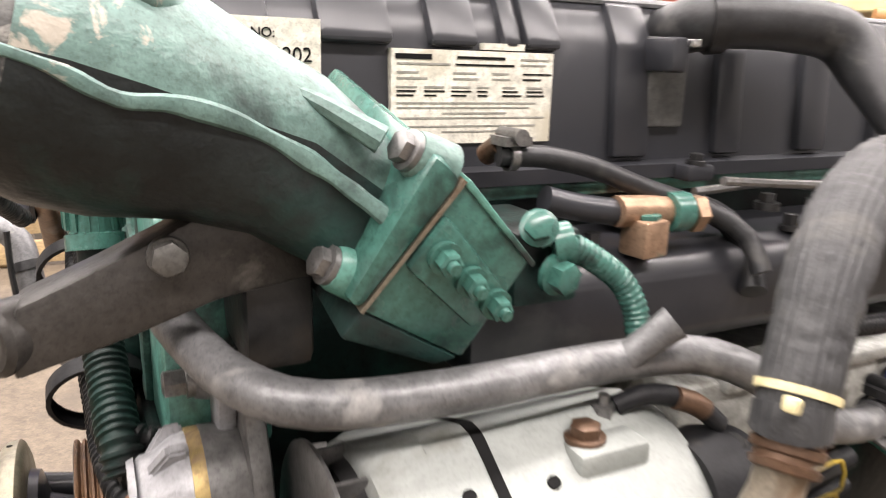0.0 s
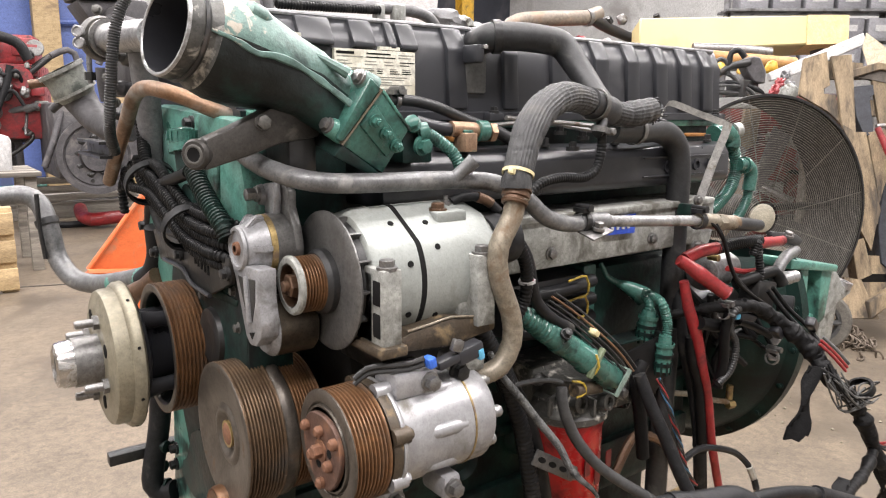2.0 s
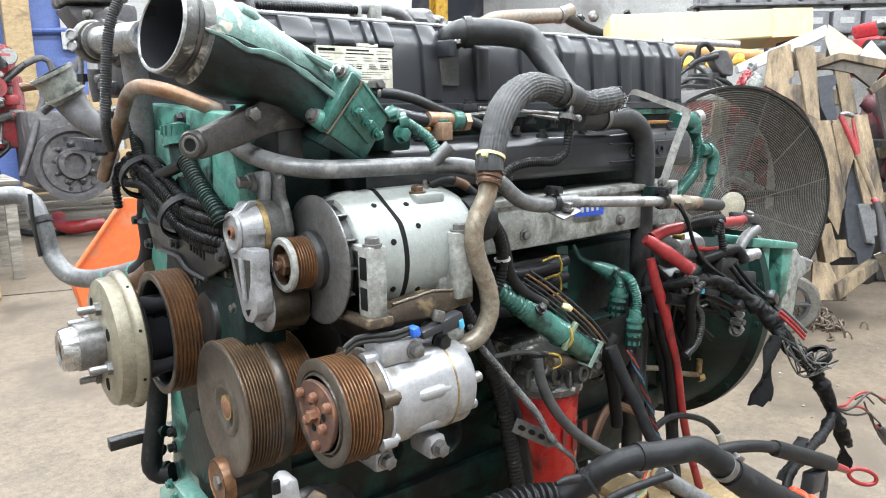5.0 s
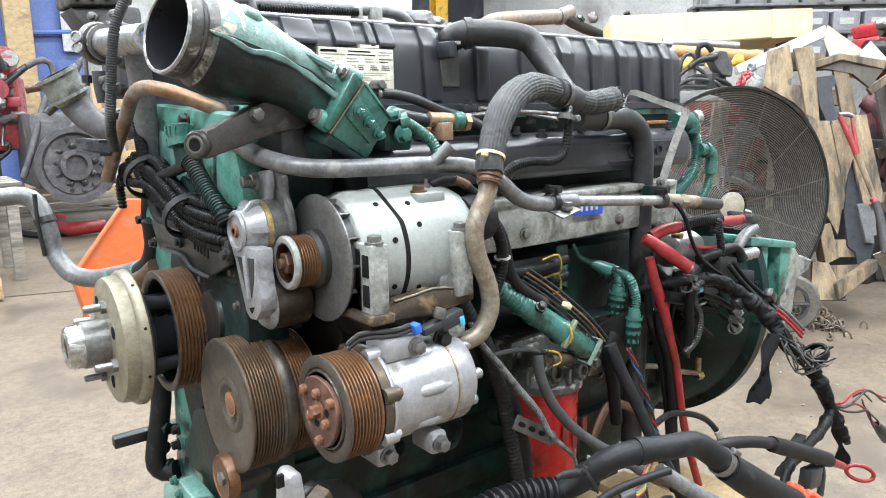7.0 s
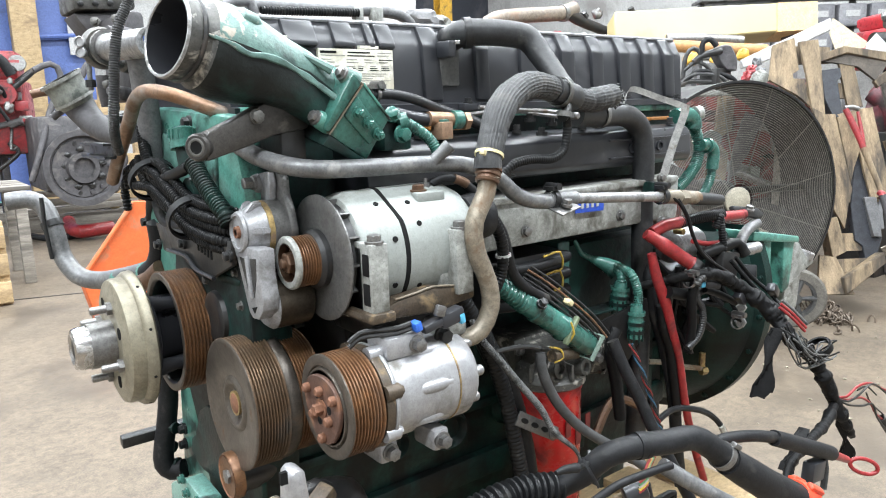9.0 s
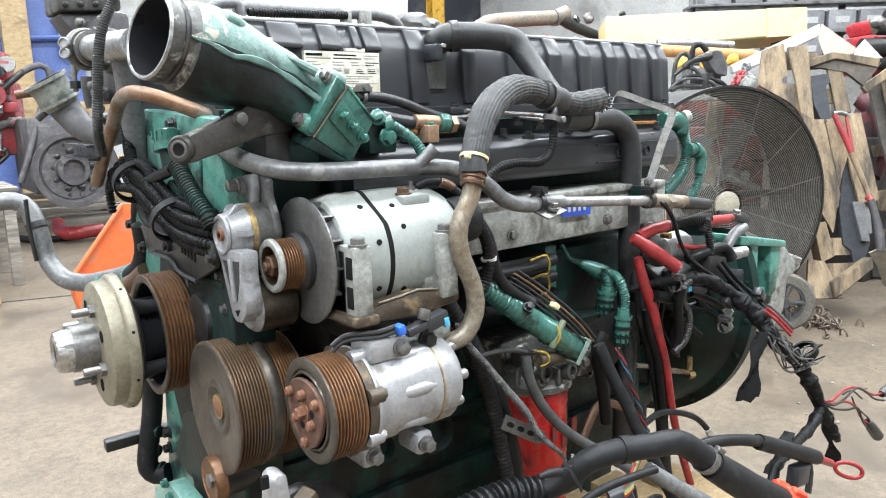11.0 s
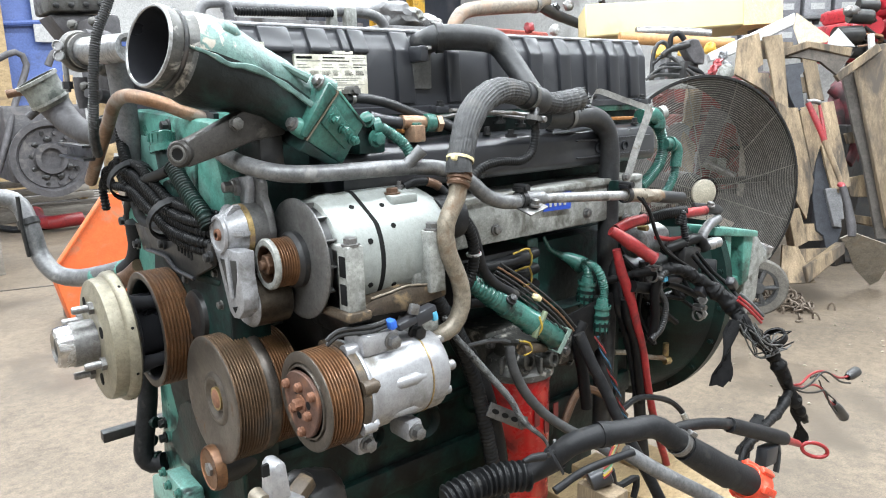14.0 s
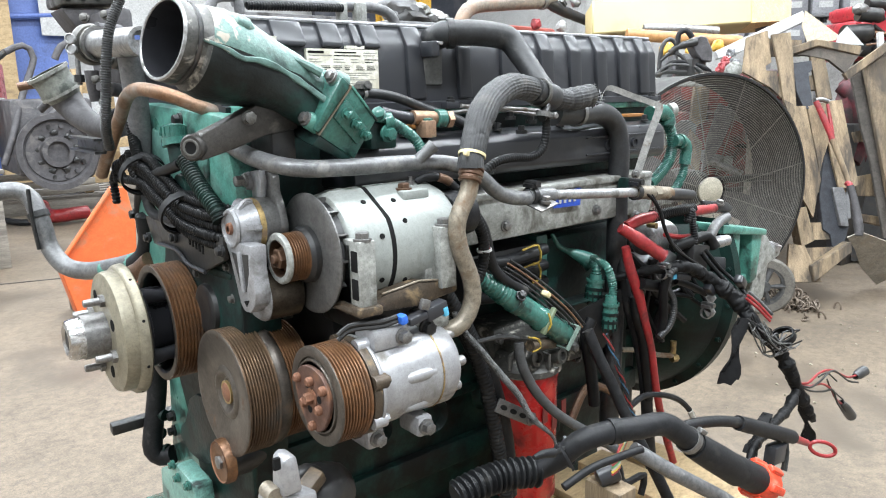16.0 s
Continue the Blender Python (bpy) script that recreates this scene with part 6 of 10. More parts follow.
def loom_bundle():
    """Corrugated cable looms over the timing cover."""
    starts = [(-0.325, 0.319, 1.008), (-0.325, 0.298, 1.026), (-0.325, 0.246, 1.038), (-0.325, 0.275, 1.004), (-0.325, 0.219, 1.022)]
    for k in range(5):
        dz, dx = -0.013 * (k - 2), -0.006 * (k % 2)
        o = lambda p: (p[0] + dx, p[1], p[2] + dz)
        pts = [(starts[k][0], starts[k][1] + 0.01, starts[k][2] - 0.05 + 0.02 * k), starts[k], o((-0.320, 0.175, 1.018)), o((-0.318, 0.100, 0.997)), o((-0.314, 0.042, 0.974)), o((-0.310, -0.020, 0.967)), o((-0.298, -0.063, 0.963)), o((-0.260, -0.048, 0.946))]
        hose("corrugated_loom", "black corrugated cable loom strapped over the timing cover", pts, 0.0068 if k != 2 else 0.0078, LOOM, "cable loom", "looms on the timing cover", ridge=0.10, pitch=0.0055, seg=12)
    for px, r in (((-0.320, 0.184, 1.017), 0.032), ((-0.314, 0.040, 0.973), 0.031)):
        single("loom_strap", lathe([(-0.006, r), (-0.006, r + 0.003), (0.006, r + 0.003), (0.006, r)], px, (0, -1, -0.55), 28, cap=False), RUBBER, "black rubber strap round the cable looms", "strap", "loom straps")
    hose("upright_loom", "black corrugated loom hanging beside the exhaust clamp", [(-0.330, 0.130, 1.300), (-0.345, 0.130, 1.263), (-0.357, 0.130, 1.238), (-0.365, 0.130, 1.213), (-0.371, 0.130, 1.176), (-0.374, 0.132, 1.143), (-0.376, 0.140, 1.113), (-0.373, 0.160, 1.085), (-0.360, 0.200, 1.060)], 0.0070, LOOM_BAND, "cable loom", ridge=0.07, pitch=0.0034, seg=14)
    hose("side_loom", "black corrugated loom beside the timing cover", [(-0.315, 0.233, 1.104), (-0.315, 0.231, 1.074), (-0.320, 0.201, 1.045), (-0.320, 0.170, 1.016)], 0.0085, LOOM, "cable loom", ridge=0.08, pitch=0.005, seg=10)
    hose("drooping_loom", "black loom dropping behind the fan hub", [(-0.300, 0.244, 1.011), (-0.300, 0.249, 0.981), (-0.300, 0.225, 0.951), (-0.300, 0.138, 0.948), (-0.300, 0.074, 0.959)], 0.0085, RUBBER, "cable loom", seg=10)
    hose("lower_loom", "black taped loom running down the timing cover edge", [(-0.290, 0.288, 0.995), (-0.280, 0.351, 0.949), (-0.280, 0.348, 0.889), (-0.280, 0.327, 0.841)], 0.011, RUBBER, "cable loom", seg=10)
    cap = thing("oil_filler_cap", (-0.312, 0.05, 1.03), "green painted oil filler cap on a ribbed tube", "filler cap")
    c = Vector((-0.310, 0.058, 1.070))
    part("cap", lathe([(-0.004, 0.014), (-0.004, 0.0185), (0.006, 0.0185), (0.007, 0.016), (0.011, 0.0165), (0.022, 0.017), (0.025, 0.013), (0.025, 0)], c, (0.0, 0.25, 1), 24), GREEN_CLEAN, cap)
    for k in range(14):
        a = 2 * math.pi * k / 14
        part("grip_ridge", box(c + Vector((0.0175 * math.cos(a), 0.0175 * math.sin(a) + 0.004, 0.0165)), (0.003, 0.003, 0.012), (0, 0, math.degrees(a))), GREEN_CLEAN, cap)
    part("neck", lathe([(-0.03, 0.012), (-0.004, 0.012)], c, (0, 0.25, 1), 20), GREEN_GRIME_SHADE, cap)
    part("ribbed_tube", tube([(-0.312, 0.023, 1.050), (-0.312, -0.005, 1.029), (-0.310, -0.035, 1.007), (-0.308, -0.064, 0.989), (-0.306, -0.074, 0.975)], 0.011, 14, ridge=0.08, pitch=0.005), GREEN_GRIME_SHADE, cap)
    part("side_hose", tube([(-0.314, 0.033, 1.042), (-0.318, 0.069, 1.033), (-0.320, 0.129, 1.021)], 0.008, 12), LOOM, cap)


def left_side():
    pipe = hose("rusty_air_pipe", "bent coppery-brown steel pipe beside the elbow", [(-0.345, 0.323, 1.009), (-0.345, 0.283, 1.038), (-0.345, 0.193, 1.098), (-0.345, 0.141, 1.133), (-0.340, 0.104, 1.144), (-0.330, 0.056, 1.140), (-0.310, 0.039, 1.132), (-0.290, 0.023, 1.121), (-0.268, 0.020, 1.112), (-0.235, 0.030, 1.095)], 0.0098, PIPE_RUST, "pipe", seg=16)
    ex = thing("exhaust_pipe", (-0.33, 0.24, 1.17), "bare steel exhaust crossover pipe with a V-band clamp", "pipe")
    a, b = Vector((-0.352, 0.285, 1.2150)), Vector((-0.322, 0.120, 1.2110))
    d = direction(a, b)
    part("pipe", tube([a, (a + b) / 2, b], 0.0205, 28, bore=0.01), ALU, ex)
    part("band", lathe([(-0.010, 0.022), (-0.010, 0.0285), (-0.004, 0.0315), (0.004, 0.0315), (0.010, 0.0285), (0.010, 0.022)], a + d * 0.012, d, 48, cap=False), ALU_GRIMY, ex)
    part("band", lathe([(-0.003, 0.021), (-0.003, 0.0265), (0.003, 0.0265), (0.003, 0.021)], a + d * 0.032, d, 48, cap=False), STEEL, ex)
    for z in (1.221, 1.206):
        q = Vector((-0.381, 0.258, z))
        part("clamp_bolt", lathe([(-0.02, 0.0045), (0, 0.0052), (0.002, 0.0082), (0.007, 0.0082), (0.0075, 0.0066), (0.005, 0.0056), (0.005, 0)], q, (-0.6, -0.7, 0.1), 16), ALU, ex)
    part("turnbuckle", box(Vector((-0.364, 0.280, 1.2135)), (0.012, 0.014, 0.028), (0, 0, 30), 0.003), STEEL, ex)
    # small blue chip for a faint blue smear on the pipe
    part("blue_tag", box(b - d * 0.012 + Vector((-0.006, -0.0195, 0.004)), (0.007, 0.002, 0.006), (0, 0, -20)), BLUE, ex)
    part("drop_tube", tube([(a + b) / 2 + Vector((0.02, 0, -0.01)), (a + b) / 2 + Vector((0.03, 0.02, -0.09)), (a + b) / 2 + Vector((0.04, 0.05, -0.2))], 0.018, 16), GREY_PAINT, ex)
    top = thing("grey_thermostat_housing", (-0.36, 0.36, 1.10), "grey iron housing in a hazed tone beside the exhaust clamp", "housing")
    part("top_plate", prism([(-0.350, 1.286), (-0.262, 1.290), (-0.262, 1.256), (-0.322, 1.243)], (0, 0.53, 0), (1, 0, 0), (0, 0, 1), 0.09, 0.004), HAZED_IRON, top)
    part("top_casting", prism([(-0.352, 1.290), (-0.250, 1.296), (-0.250, 1.345), (-0.290, 1.352), (-0.352, 1.335)], (0, 0.54, 0), (1, 0, 0), (0, 0, 1), 0.11, 0.006), ALU_GRIMY, top, "grimy grey casting on top")
    for k in range(4):
        part("casting_bolt", bolt((-0.340 + 0.024 * k, 0.427, 1.300 + 0.002 * k), NEAR, 0.0038, 0.005), DARK_STEEL, top)
    part("body", block((-0.309, 0.450, 1.136), (-0.274, 0.300, 1.278), 0.01), HAZED_IRON, top)
    part("upright_rod", tube([(-0.352, 0.36, 1.200), (-0.353, 0.36, 1.180), (-0.353, 0.36, 1.155)], 0.004, 10), STEEL, top)
    part("rod_nut", lathe([(0, 0.0085), (0.012, 0.0085)], (-0.353, 0.36, 1.160), (0, 0, 1), 6), DARK_STEEL, top)
    part("lower_stub", tube([(-0.338, 0.34, 1.178), (-0.338, 0.34, 1.150), (-0.337, 0.34, 1.128)], [0.011, 0.010, 0.008], 14), HAZED_IRON, top)
    for q in ((-0.342, 0.330, 1.260), (-0.310, 0.330, 1.266), (-0.335, 0.330, 1.163), (-0.327, 0.330, 1.127)):
        part("housing_bolt", bolt(q, (-0.5, -0.8, 0.2), 0.006, 0.008), ALU_GRIMY, top)
    part("channel_bar", join(block((-0.372, 0.24, 1.048), (-0.355, 0.40, 1.052)), block((-0.372, 0.24, 1.068), (-0.355, 0.40, 1.072)), block((-0.358, 0.24, 1.05), (-0.354, 0.40, 1.07))), DARK_STEEL, top, "black steel channel bar")
    for k, (q, w) in enumerate((((-0.306, 0.280, 1.232), 0.03), ((-0.308, 0.260, 1.187), 0.026), ((-0.315, 0.270, 1.144), 0.022), ((-0.320, 0.250, 1.104), 0.02))):
        part("fitting", lathe([(0, w * 0.5), (0.02, w * 0.5), (0.024, w * 0.35), (0.04, w * 0.3)], q, (-1, -0.4, 0.2), 14), (HAZED_IRON, ALU_GRIMY, HAZED_IRON, BLACK_SATIN)[k], top)
    steer = thing("power_steering_pipe", (-0.36, 0.58, 0.8), "bent grey steel pipe with a clip, pale green at its end", "pipe")
    sp = [(-0.462, 0.660, 0.958), (-0.425, 0.650, 0.960), (-0.402, 0.640, 0.942), (-0.392, 0.620, 0.895), (-0.386, 0.610, 0.847), (-0.368, 0.580, 0.811), (-0.338, 0.540, 0.803), (-0.305, 0.460, 0.820), (-0.282, 0.400, 0.837)]
    part("bent_tube", tube(sp, 0.0175, 18), PIPE_GREY, steer)
    part("green_end", tube([(-0.318, 0.490, 0.811), (-0.298, 0.450, 0.820), (-0.280, 0.390, 0.840)], 0.0182, 18), GREEN, steer)
    part("clip", clamp((-0.395, 0.625, 0.910), direction(sp[2], sp[3]), 0.019, 0.012, False), DARK_STEEL, steer)
    part("clip_rod", tube([(-0.411, 0.600, 0.966), (-0.411, 0.600, 0.911), (-0.406, 0.600, 0.847)], 0.004, 8), DARK_STEEL, steer)
    part("hose_elbow", tube([(-0.296, 0.370, 0.838), (-0.286, 0.340, 0.858), (-0.282, 0.320, 0.893), (-0.286, 0.310, 0.935)], 0.017, 16), RUBBER, steer)
    part("rusty_elbow", tube([(-0.324, 0.360, 0.806), (-0.317, 0.350, 0.823), (-0.303, 0.330, 0.834), (-0.289, 0.300, 0.857)], 0.0155, 16), RUST_BROWN, steer)
    low = hose("drain_hose", "black rubber drain hose below the fan hub", [(-0.298, 0.300, 0.700), (-0.300, 0.300, 0.631), (-0.308, 0.300, 0.580), (-0.317, 0.300, 0.535), (-0.319, 0.298, 0.510), (-0.308, 0.290, 0.496), (-0.292, 0.275, 0.500)], [0.017, 0.017, 0.017, 0.0175, 0.018, 0.0175, 0.017], RUBBER, seg=16)
    bar = thing("square_steel_bar", (-0.38, 0.32, 0.5), "short black square steel bar sticking out", "bar")
    part("bar", prism([(-0.0095, -0.0095), (0.0095, -0.0095), (0.0095, 0.0095), (-0.0095, 0.0095)], (-0.380, 0.320, 0.561), (0, 1, 0.1), (0, -0.1, 1), 0.13, 0.002), DARK_STEEL, bar)


intake_elbow()
stay_bracket()
coolant_side()
top_details()
loom_bundle()
left_side()


# ---- wiring, filter, starter and hoses on the near side and rear ----
def cable(pts, r, material, name="cable", label="", category="cable", group="", **kw):
    return hose(name, label or "black insulated cable hanging on the engine side", pts, r, material, category, group, **kw)


def oil_filter():
    f = thing("fuel_filter", (0.25, -0.09, 0.36), "red spin-on fuel filter under a cast aluminium head", "filter")
    at = (0.245, -0.085, 0)
    part("canister", lathe([(0.375, 0.03), (0.377, 0.052), (0.385, 0.058), (0.618, 0.060), (0.625, 0.0625), (0.633, 0.0625)], at, (0, 0, 1), 56), RED_FILTER, f)
    head = part("filter_head", join(lathe([(0.630, 0.063), (0.634, 0.068), (0.644, 0.068), (0.648, 0.062), (0.665, 0.056), (0.672, 0.045), (0.70, 0.042)], at, (0, 0, 1), 40), block((0.19, -0.06, 0.64), (0.34, 0.03, 0.71), 0.012), block((0.29, -0.15, 0.645), (0.345, -0.06, 0.70), 0.01)), BARE, f, "dull grimy aluminium filter head")
    for x, y, z in ((0.30, -0.152, 0.675), (0.335, -0.152, 0.66), (0.2, -0.062, 0.69)):
        part("head_bolt", bolt((x, y, z), NEAR, 0.008, 0.01), STEEL, head)
    for x, y, z, r in ((0.215, -0.135, 0.672, 0.016), (0.262, -0.150, 0.668, 0.014), (0.305, -0.140, 0.690, 0.017), (0.330, -0.130, 0.645, 0.012)):
        part("head_port", lathe([(-0.02, r * 1.15), (0.004, r), (0.010, r), (0.011, r * 0.6), (0.004, r * 0.5), (0.004, 0)], (x, y, z), (0.1, -1, 0.15), 24), BARE, head)
    for k in range(5):
        a = math.radians(200 + 32 * k)
        part("head_rib", box((0.245 + 0.055 * math.cos(a), -0.085 + 0.055 * math.sin(a), 0.662), (0.028, 0.006, 0.030), (0, 0, math.degrees(a)), 0.002), ALU_GRIMY, head)
    part("temperature_sensor", join(tube([(0.169, -0.170, 0.714), (0.201, -0.165, 0.708), (0.246, -0.150, 0.695)], 0.010, 12)), BRACKET_BROWN, head)
    part("sensor_clip", tube([(0.160, -0.175, 0.732), (0.183, -0.176, 0.724), (0.188, -0.176, 0.708), (0.169, -0.176, 0.705)], 0.0018, 8), YELLOW_PLASTIC, head)
    for k in range(3):
        part("print_bar", box((0.235 + 0.025 * k, -0.1455, 0.56 - 0.02 * (k % 2)), (0.014, 0.002, 0.03), (0, 0, 8)), mat("dark_red_print", (0.12, 0.01, 0.01), rough=0.5, bump=0), f)
    s = thing("slotted_strap", (0.2, -0.17, 0.52), "slotted grey steel strap bolted across the filter", "bracket")
    a, b = Vector((0.091, -0.170, 0.632)), Vector((0.175, -0.170, 0.579))
    d = direction(a, b)
    n = Vector((0, -1, 0))
    w = d.cross(n).normalized()
    out = [(0, -0.012), ((b - a).length, -0.012), ((b - a).length + 0.01, 0), ((b - a).length, 0.012), (0, 0.012)]
    part("strap", prism(out, a, d, -w if w.z < 0 else w, 0.004, 0.001), GREY_PLATE, s)
    for k in range(3):
        oval = [(0.016 + 0.026 * k + 0.009 * math.cos(t), 0.0042 * math.sin(t)) for t in [j * math.pi / 8 for j in range(16)]]
        part("slot", prism(oval, a + n * 0.0045, d, -w if w.z < 0 else w, -0.006), INK_VOID, s)
    part("strap_bolt", bolt(b - d * 0.008 + n * 0.004, NEAR, 0.008, 0.010), STEEL, s)


def green_actuator():
    g = thing("green_sensor_unit", (0.2, -0.16, 0.72), "green painted cylinder unit with ribbed boot and end plug", "sensor")
    p = [(0.077, -0.150, 0.842), (0.108, -0.150, 0.822), (0.130, -0.150, 0.806)]
    part("ribbed_boot", tube(p, [0.013, 0.016, 0.018], 16, ridge=0.10, pitch=0.009), GREEN_CLEAN, g)
    a, b = Vector((0.120, -0.150, 0.813)), Vector((0.263, -0.165, 0.710))
    d = direction(a, b)
    L = (b - a).length
    part("barrel", lathe([(0, 0.015), (0.004, 0.0180), (L * 0.18, 0.0185), (L * 0.19, 0.0205), (L * 0.24, 0.0205), (L * 0.25, 0.0190), (L * 0.55, 0.0200), (L * 0.57, 0.0225), (L * 0.61, 0.0225), (L * 0.63, 0.0205), (L - 0.004, 0.0205), (L, 0.0185), (L, 0)], a, d, 40), GREEN_CLEAN, g)
    part("clear_collar", lathe([(L - 0.006, 0.0300), (L - 0.006, 0.0335), (L + 0.002, 0.0335), (L + 0.002, 0.0300), (L - 0.006, 0.0300)], a, d, 4, cap=False, twist=0.785), mat("pale_clear_plastic", (0.20, 0.27, 0.235), (0.15, 0.21, 0.18), 0.3), g)
    part("yellow_lock", tube([a + d * (L * 0.56) + Vector((0, -0.024, 0.012)), a + d * (L * 0.58) + Vector((0, -0.028, -0.005)), a + d * (L * 0.56) + Vector((0, -0.02, -0.022))], 0.0018, 8), YELLOW_PLASTIC, g)
    part("bracket", box(a + d * (L * 0.6) + Vector((0, -0.019, 0.0)), (0.007, 0.010, 0.050), (0, 35, 0), 0.002), mat("olive_clip", (0.16, 0.2, 0.12), rough=0.5), g)
    part("clip_bolt", bolt(a + d * 0.03 + Vector((0.0, -0.02, 0.01)), (0, -0.7, 0.7), 0.007, 0.01), DARK_STEEL, g)
    # green funnel boot and the two round plugs beside the black hose
    fn = thing("green_cable_boot", (0.46, -0.05, 0.78), "green moulded cable boot with plugs on ribbed cables", "cable boot")
    q = [(0.378, -0.028, 0.857), (0.388, -0.036, 0.833), (0.401, -0.046, 0.823), (0.412, -0.055, 0.817), (0.428, -0.067, 0.807), (0.440, -0.077, 0.797)]
    part("boot", tube(q, [0.004, 0.005, 0.006, 0.010, 0.015, 0.0190], 20, 0.004, bore=0.010), GREEN_CLEAN, fn)
    part("cable_a", tube([(0.434, -0.080, 0.803), (0.418, -0.107, 0.797), (0.416, -0.109, 0.778)], 0.0085, 12, ridge=0.07, pitch=0.0045), GREEN_CLEAN, fn)
    part("cable_b", tube([(0.434, -0.082, 0.808), (0.417, -0.130, 0.803), (0.426, -0.137, 0.777), (0.429, -0.139, 0.757), (0.423, -0.141, 0.738)], 0.0080, 12, ridge=0.08, pitch=0.0045), GREEN_CLEAN, fn)
    for c, e, r in (((0.416, -0.109, 0.785), (0.412, -0.105, 0.733), 0.0160), ((0.420, -0.142, 0.746), (0.417, -0.140, 0.684), 0.0155)):
        c, e = Vector(c), Vector(e)
        m = c.lerp(e, 0.5)
        plug = part("plug", tube([c, m, e], [r * 0.7, r, r], 16), GREEN_CLEAN, fn)
        for s in (0.25, 0.55, 0.8):
            part("plug_ring", lathe([(-0.003, r), (-0.003, r * 1.12), (0.003, r * 1.12), (0.003, r)], c.lerp(e, s), direction(c, e), 20, cap=False), GREEN_GRIME_SHADE if s > 0.5 else GREEN_CLEAN, plug)
        for k in range(10):
            a = 2 * math.pi * k / 10
            part("grip_bar", box(c.lerp(e, 0.9) + Vector((r * math.cos(a), r * math.sin(a), 0)), (0.003, 0.003, 0.024), (0, 0, math.degrees(a))), GREEN_GRIME_SHADE, plug)


def starter_end():
    s = thing("starter_motor", (0.62, -0.12, 0.78), "pale aluminium starter solenoid with red battery cables", "starter motor")
    part("solenoid", lathe([(-0.06, 0.02), (-0.055, 0.032), (0.03, 0.032), (0.035, 0.026), (0.05, 0.024)], (0.621, -0.100, 0.829), (1, 0.1, 0), 28), ALU, s)
    part("motor_body", lathe([(-0.12, 0.03), (-0.11, 0.052), (0.12, 0.054), (0.13, 0.04)], (0.728, -0.030, 0.725), (1, 0, 0), 32), DARK_MESS, s)
    part("terminal", lathe([(0, 0.006), (0.02, 0.006)], (0.547, -0.130, 0.867), NEAR, 10), BRASS, s)
    part("end_nut", bolt((0.504, -0.130, 0.890), NEAR, 0.008, 0.012), STEEL, s)
    m = thing("rear_mount_bracket", (0.95, -0.12, 0.66), "green painted mounting bracket with bare aluminium end", "bracket")
    part("frame", join(prism([(0.80, 0.835), (1.0, 0.80), (1.0, 0.785), (0.80, 0.815)], (0, -0.06, 0), (1, 0, 0), (0, 0, 1), 0.09, 0.004),
                       prism([(0.86, 0.815), (0.895, 0.81), (0.90, 0.66), (0.865, 0.66)], (0, -0.10, 0), (1, 0, 0), (0, 0, 1), 0.04, 0.004),
                       prism([(0.95, 0.80), (1.0, 0.80), (0.985, 0.68), (0.955, 0.67)], (0, -0.08, 0), (1, 0, 0), (0, 0, 1), 0.06, 0.004),
                       prism([(0.86, 0.69), (0.985, 0.695), (0.96, 0.66), (0.87, 0.655)], (0, -0.08, 0), (1, 0, 0), (0, 0, 1), 0.05, 0.004)), GREEN, m)
    part("casting", prism([(0.985, 0.79), (1.04, 0.78), (1.08, 0.74), (1.12, 0.735), (1.12, 0.715), (1.06, 0.70), (1.05, 0.62), (1.0, 0.58), (0.985, 0.62)], (0, -0.07, 0), (1, 0, 0), (0, 0, 1), 0.06, 0.006), ALU_DIRTY, m, "bare stained aluminium casting")
    part("eye", lathe([(-0.008, 0.008), (-0.008, 0.017), (0.008, 0.017), (0.008, 0.008)], (1.101, -0.120, 0.738), (0.2, -0.3, 1), 20, cap=False), ALU, m)
    for q in ((0.774, -0.160, 0.805), (0.752, -0.160, 0.804)):
        part("stub", lathe([(-0.02, 0.012), (0.02, 0.012), (0.022, 0.008)], q, (1, -0.2, 0), 14), ALU, m)
    lev = thing("shift_lever", (0.9, -0.14, 0.83), "black steel lever with a bolt through its end", "lever")
    a, b = Vector((0.726, -0.140, 0.886)), Vector((0.857, -0.140, 0.863))
    part("arm", prism([(-0.01, -0.008), (0.09, -0.012), (0.115, 0.0), (0.09, 0.012), (-0.01, 0.010)], a, direction(a, b), (0, 0.3, 1), 0.012, 0.004), DARK_STEEL, lev)
    part("arm_bolt", bolt((0.776, -0.150, 0.886), (0, -0.3, 1), 0.008, 0.009), STEEL, lev)
    part("link", tube([(0.810, -0.150, 0.853), (0.763, -0.155, 0.844), (0.730, -0.160, 0.822), (0.725, -0.160, 0.801)], 0.011, 14), PIPE_GREY, lev)
    # bent flat bar handle and green ribbed hoses
    h = thing("flat_bar_bracket", (0.6, -0.07, 0.9), "bent bare flat steel bar bracket", "bracket")
    pts = [(0.438, -0.088, 1.104), (0.444, -0.092, 1.128), (0.454, -0.098, 1.135), (0.490, -0.124, 1.119), (0.525, -0.150, 1.103), (0.531, -0.155, 1.094), (0.509, -0.148, 1.035), (0.484, -0.141, 0.961), (0.479, -0.140, 0.945)]
    bm, rows = bmesh.new(), []
    line, share = smooth_path(pts, 0.006)
    for q, at in zip(line, share):
        turn = min(max(at - 3.6, 0.0), 1.0)
        across = Vector((0.25, -0.45, 0.85)).lerp(Vector((0.80, -0.58, 0.1)), turn).normalized() * (0.0055 + 0.0025 * turn)
        rows.append([bm.verts.new(q + across), bm.verts.new(q - across)])
    for p, q in zip(rows, rows[1:]):
        bm.faces.new((p[0], p[1], q[1], q[0]))
    bmesh.ops.solidify(bm, geom=list(bm.faces), thickness=0.004)
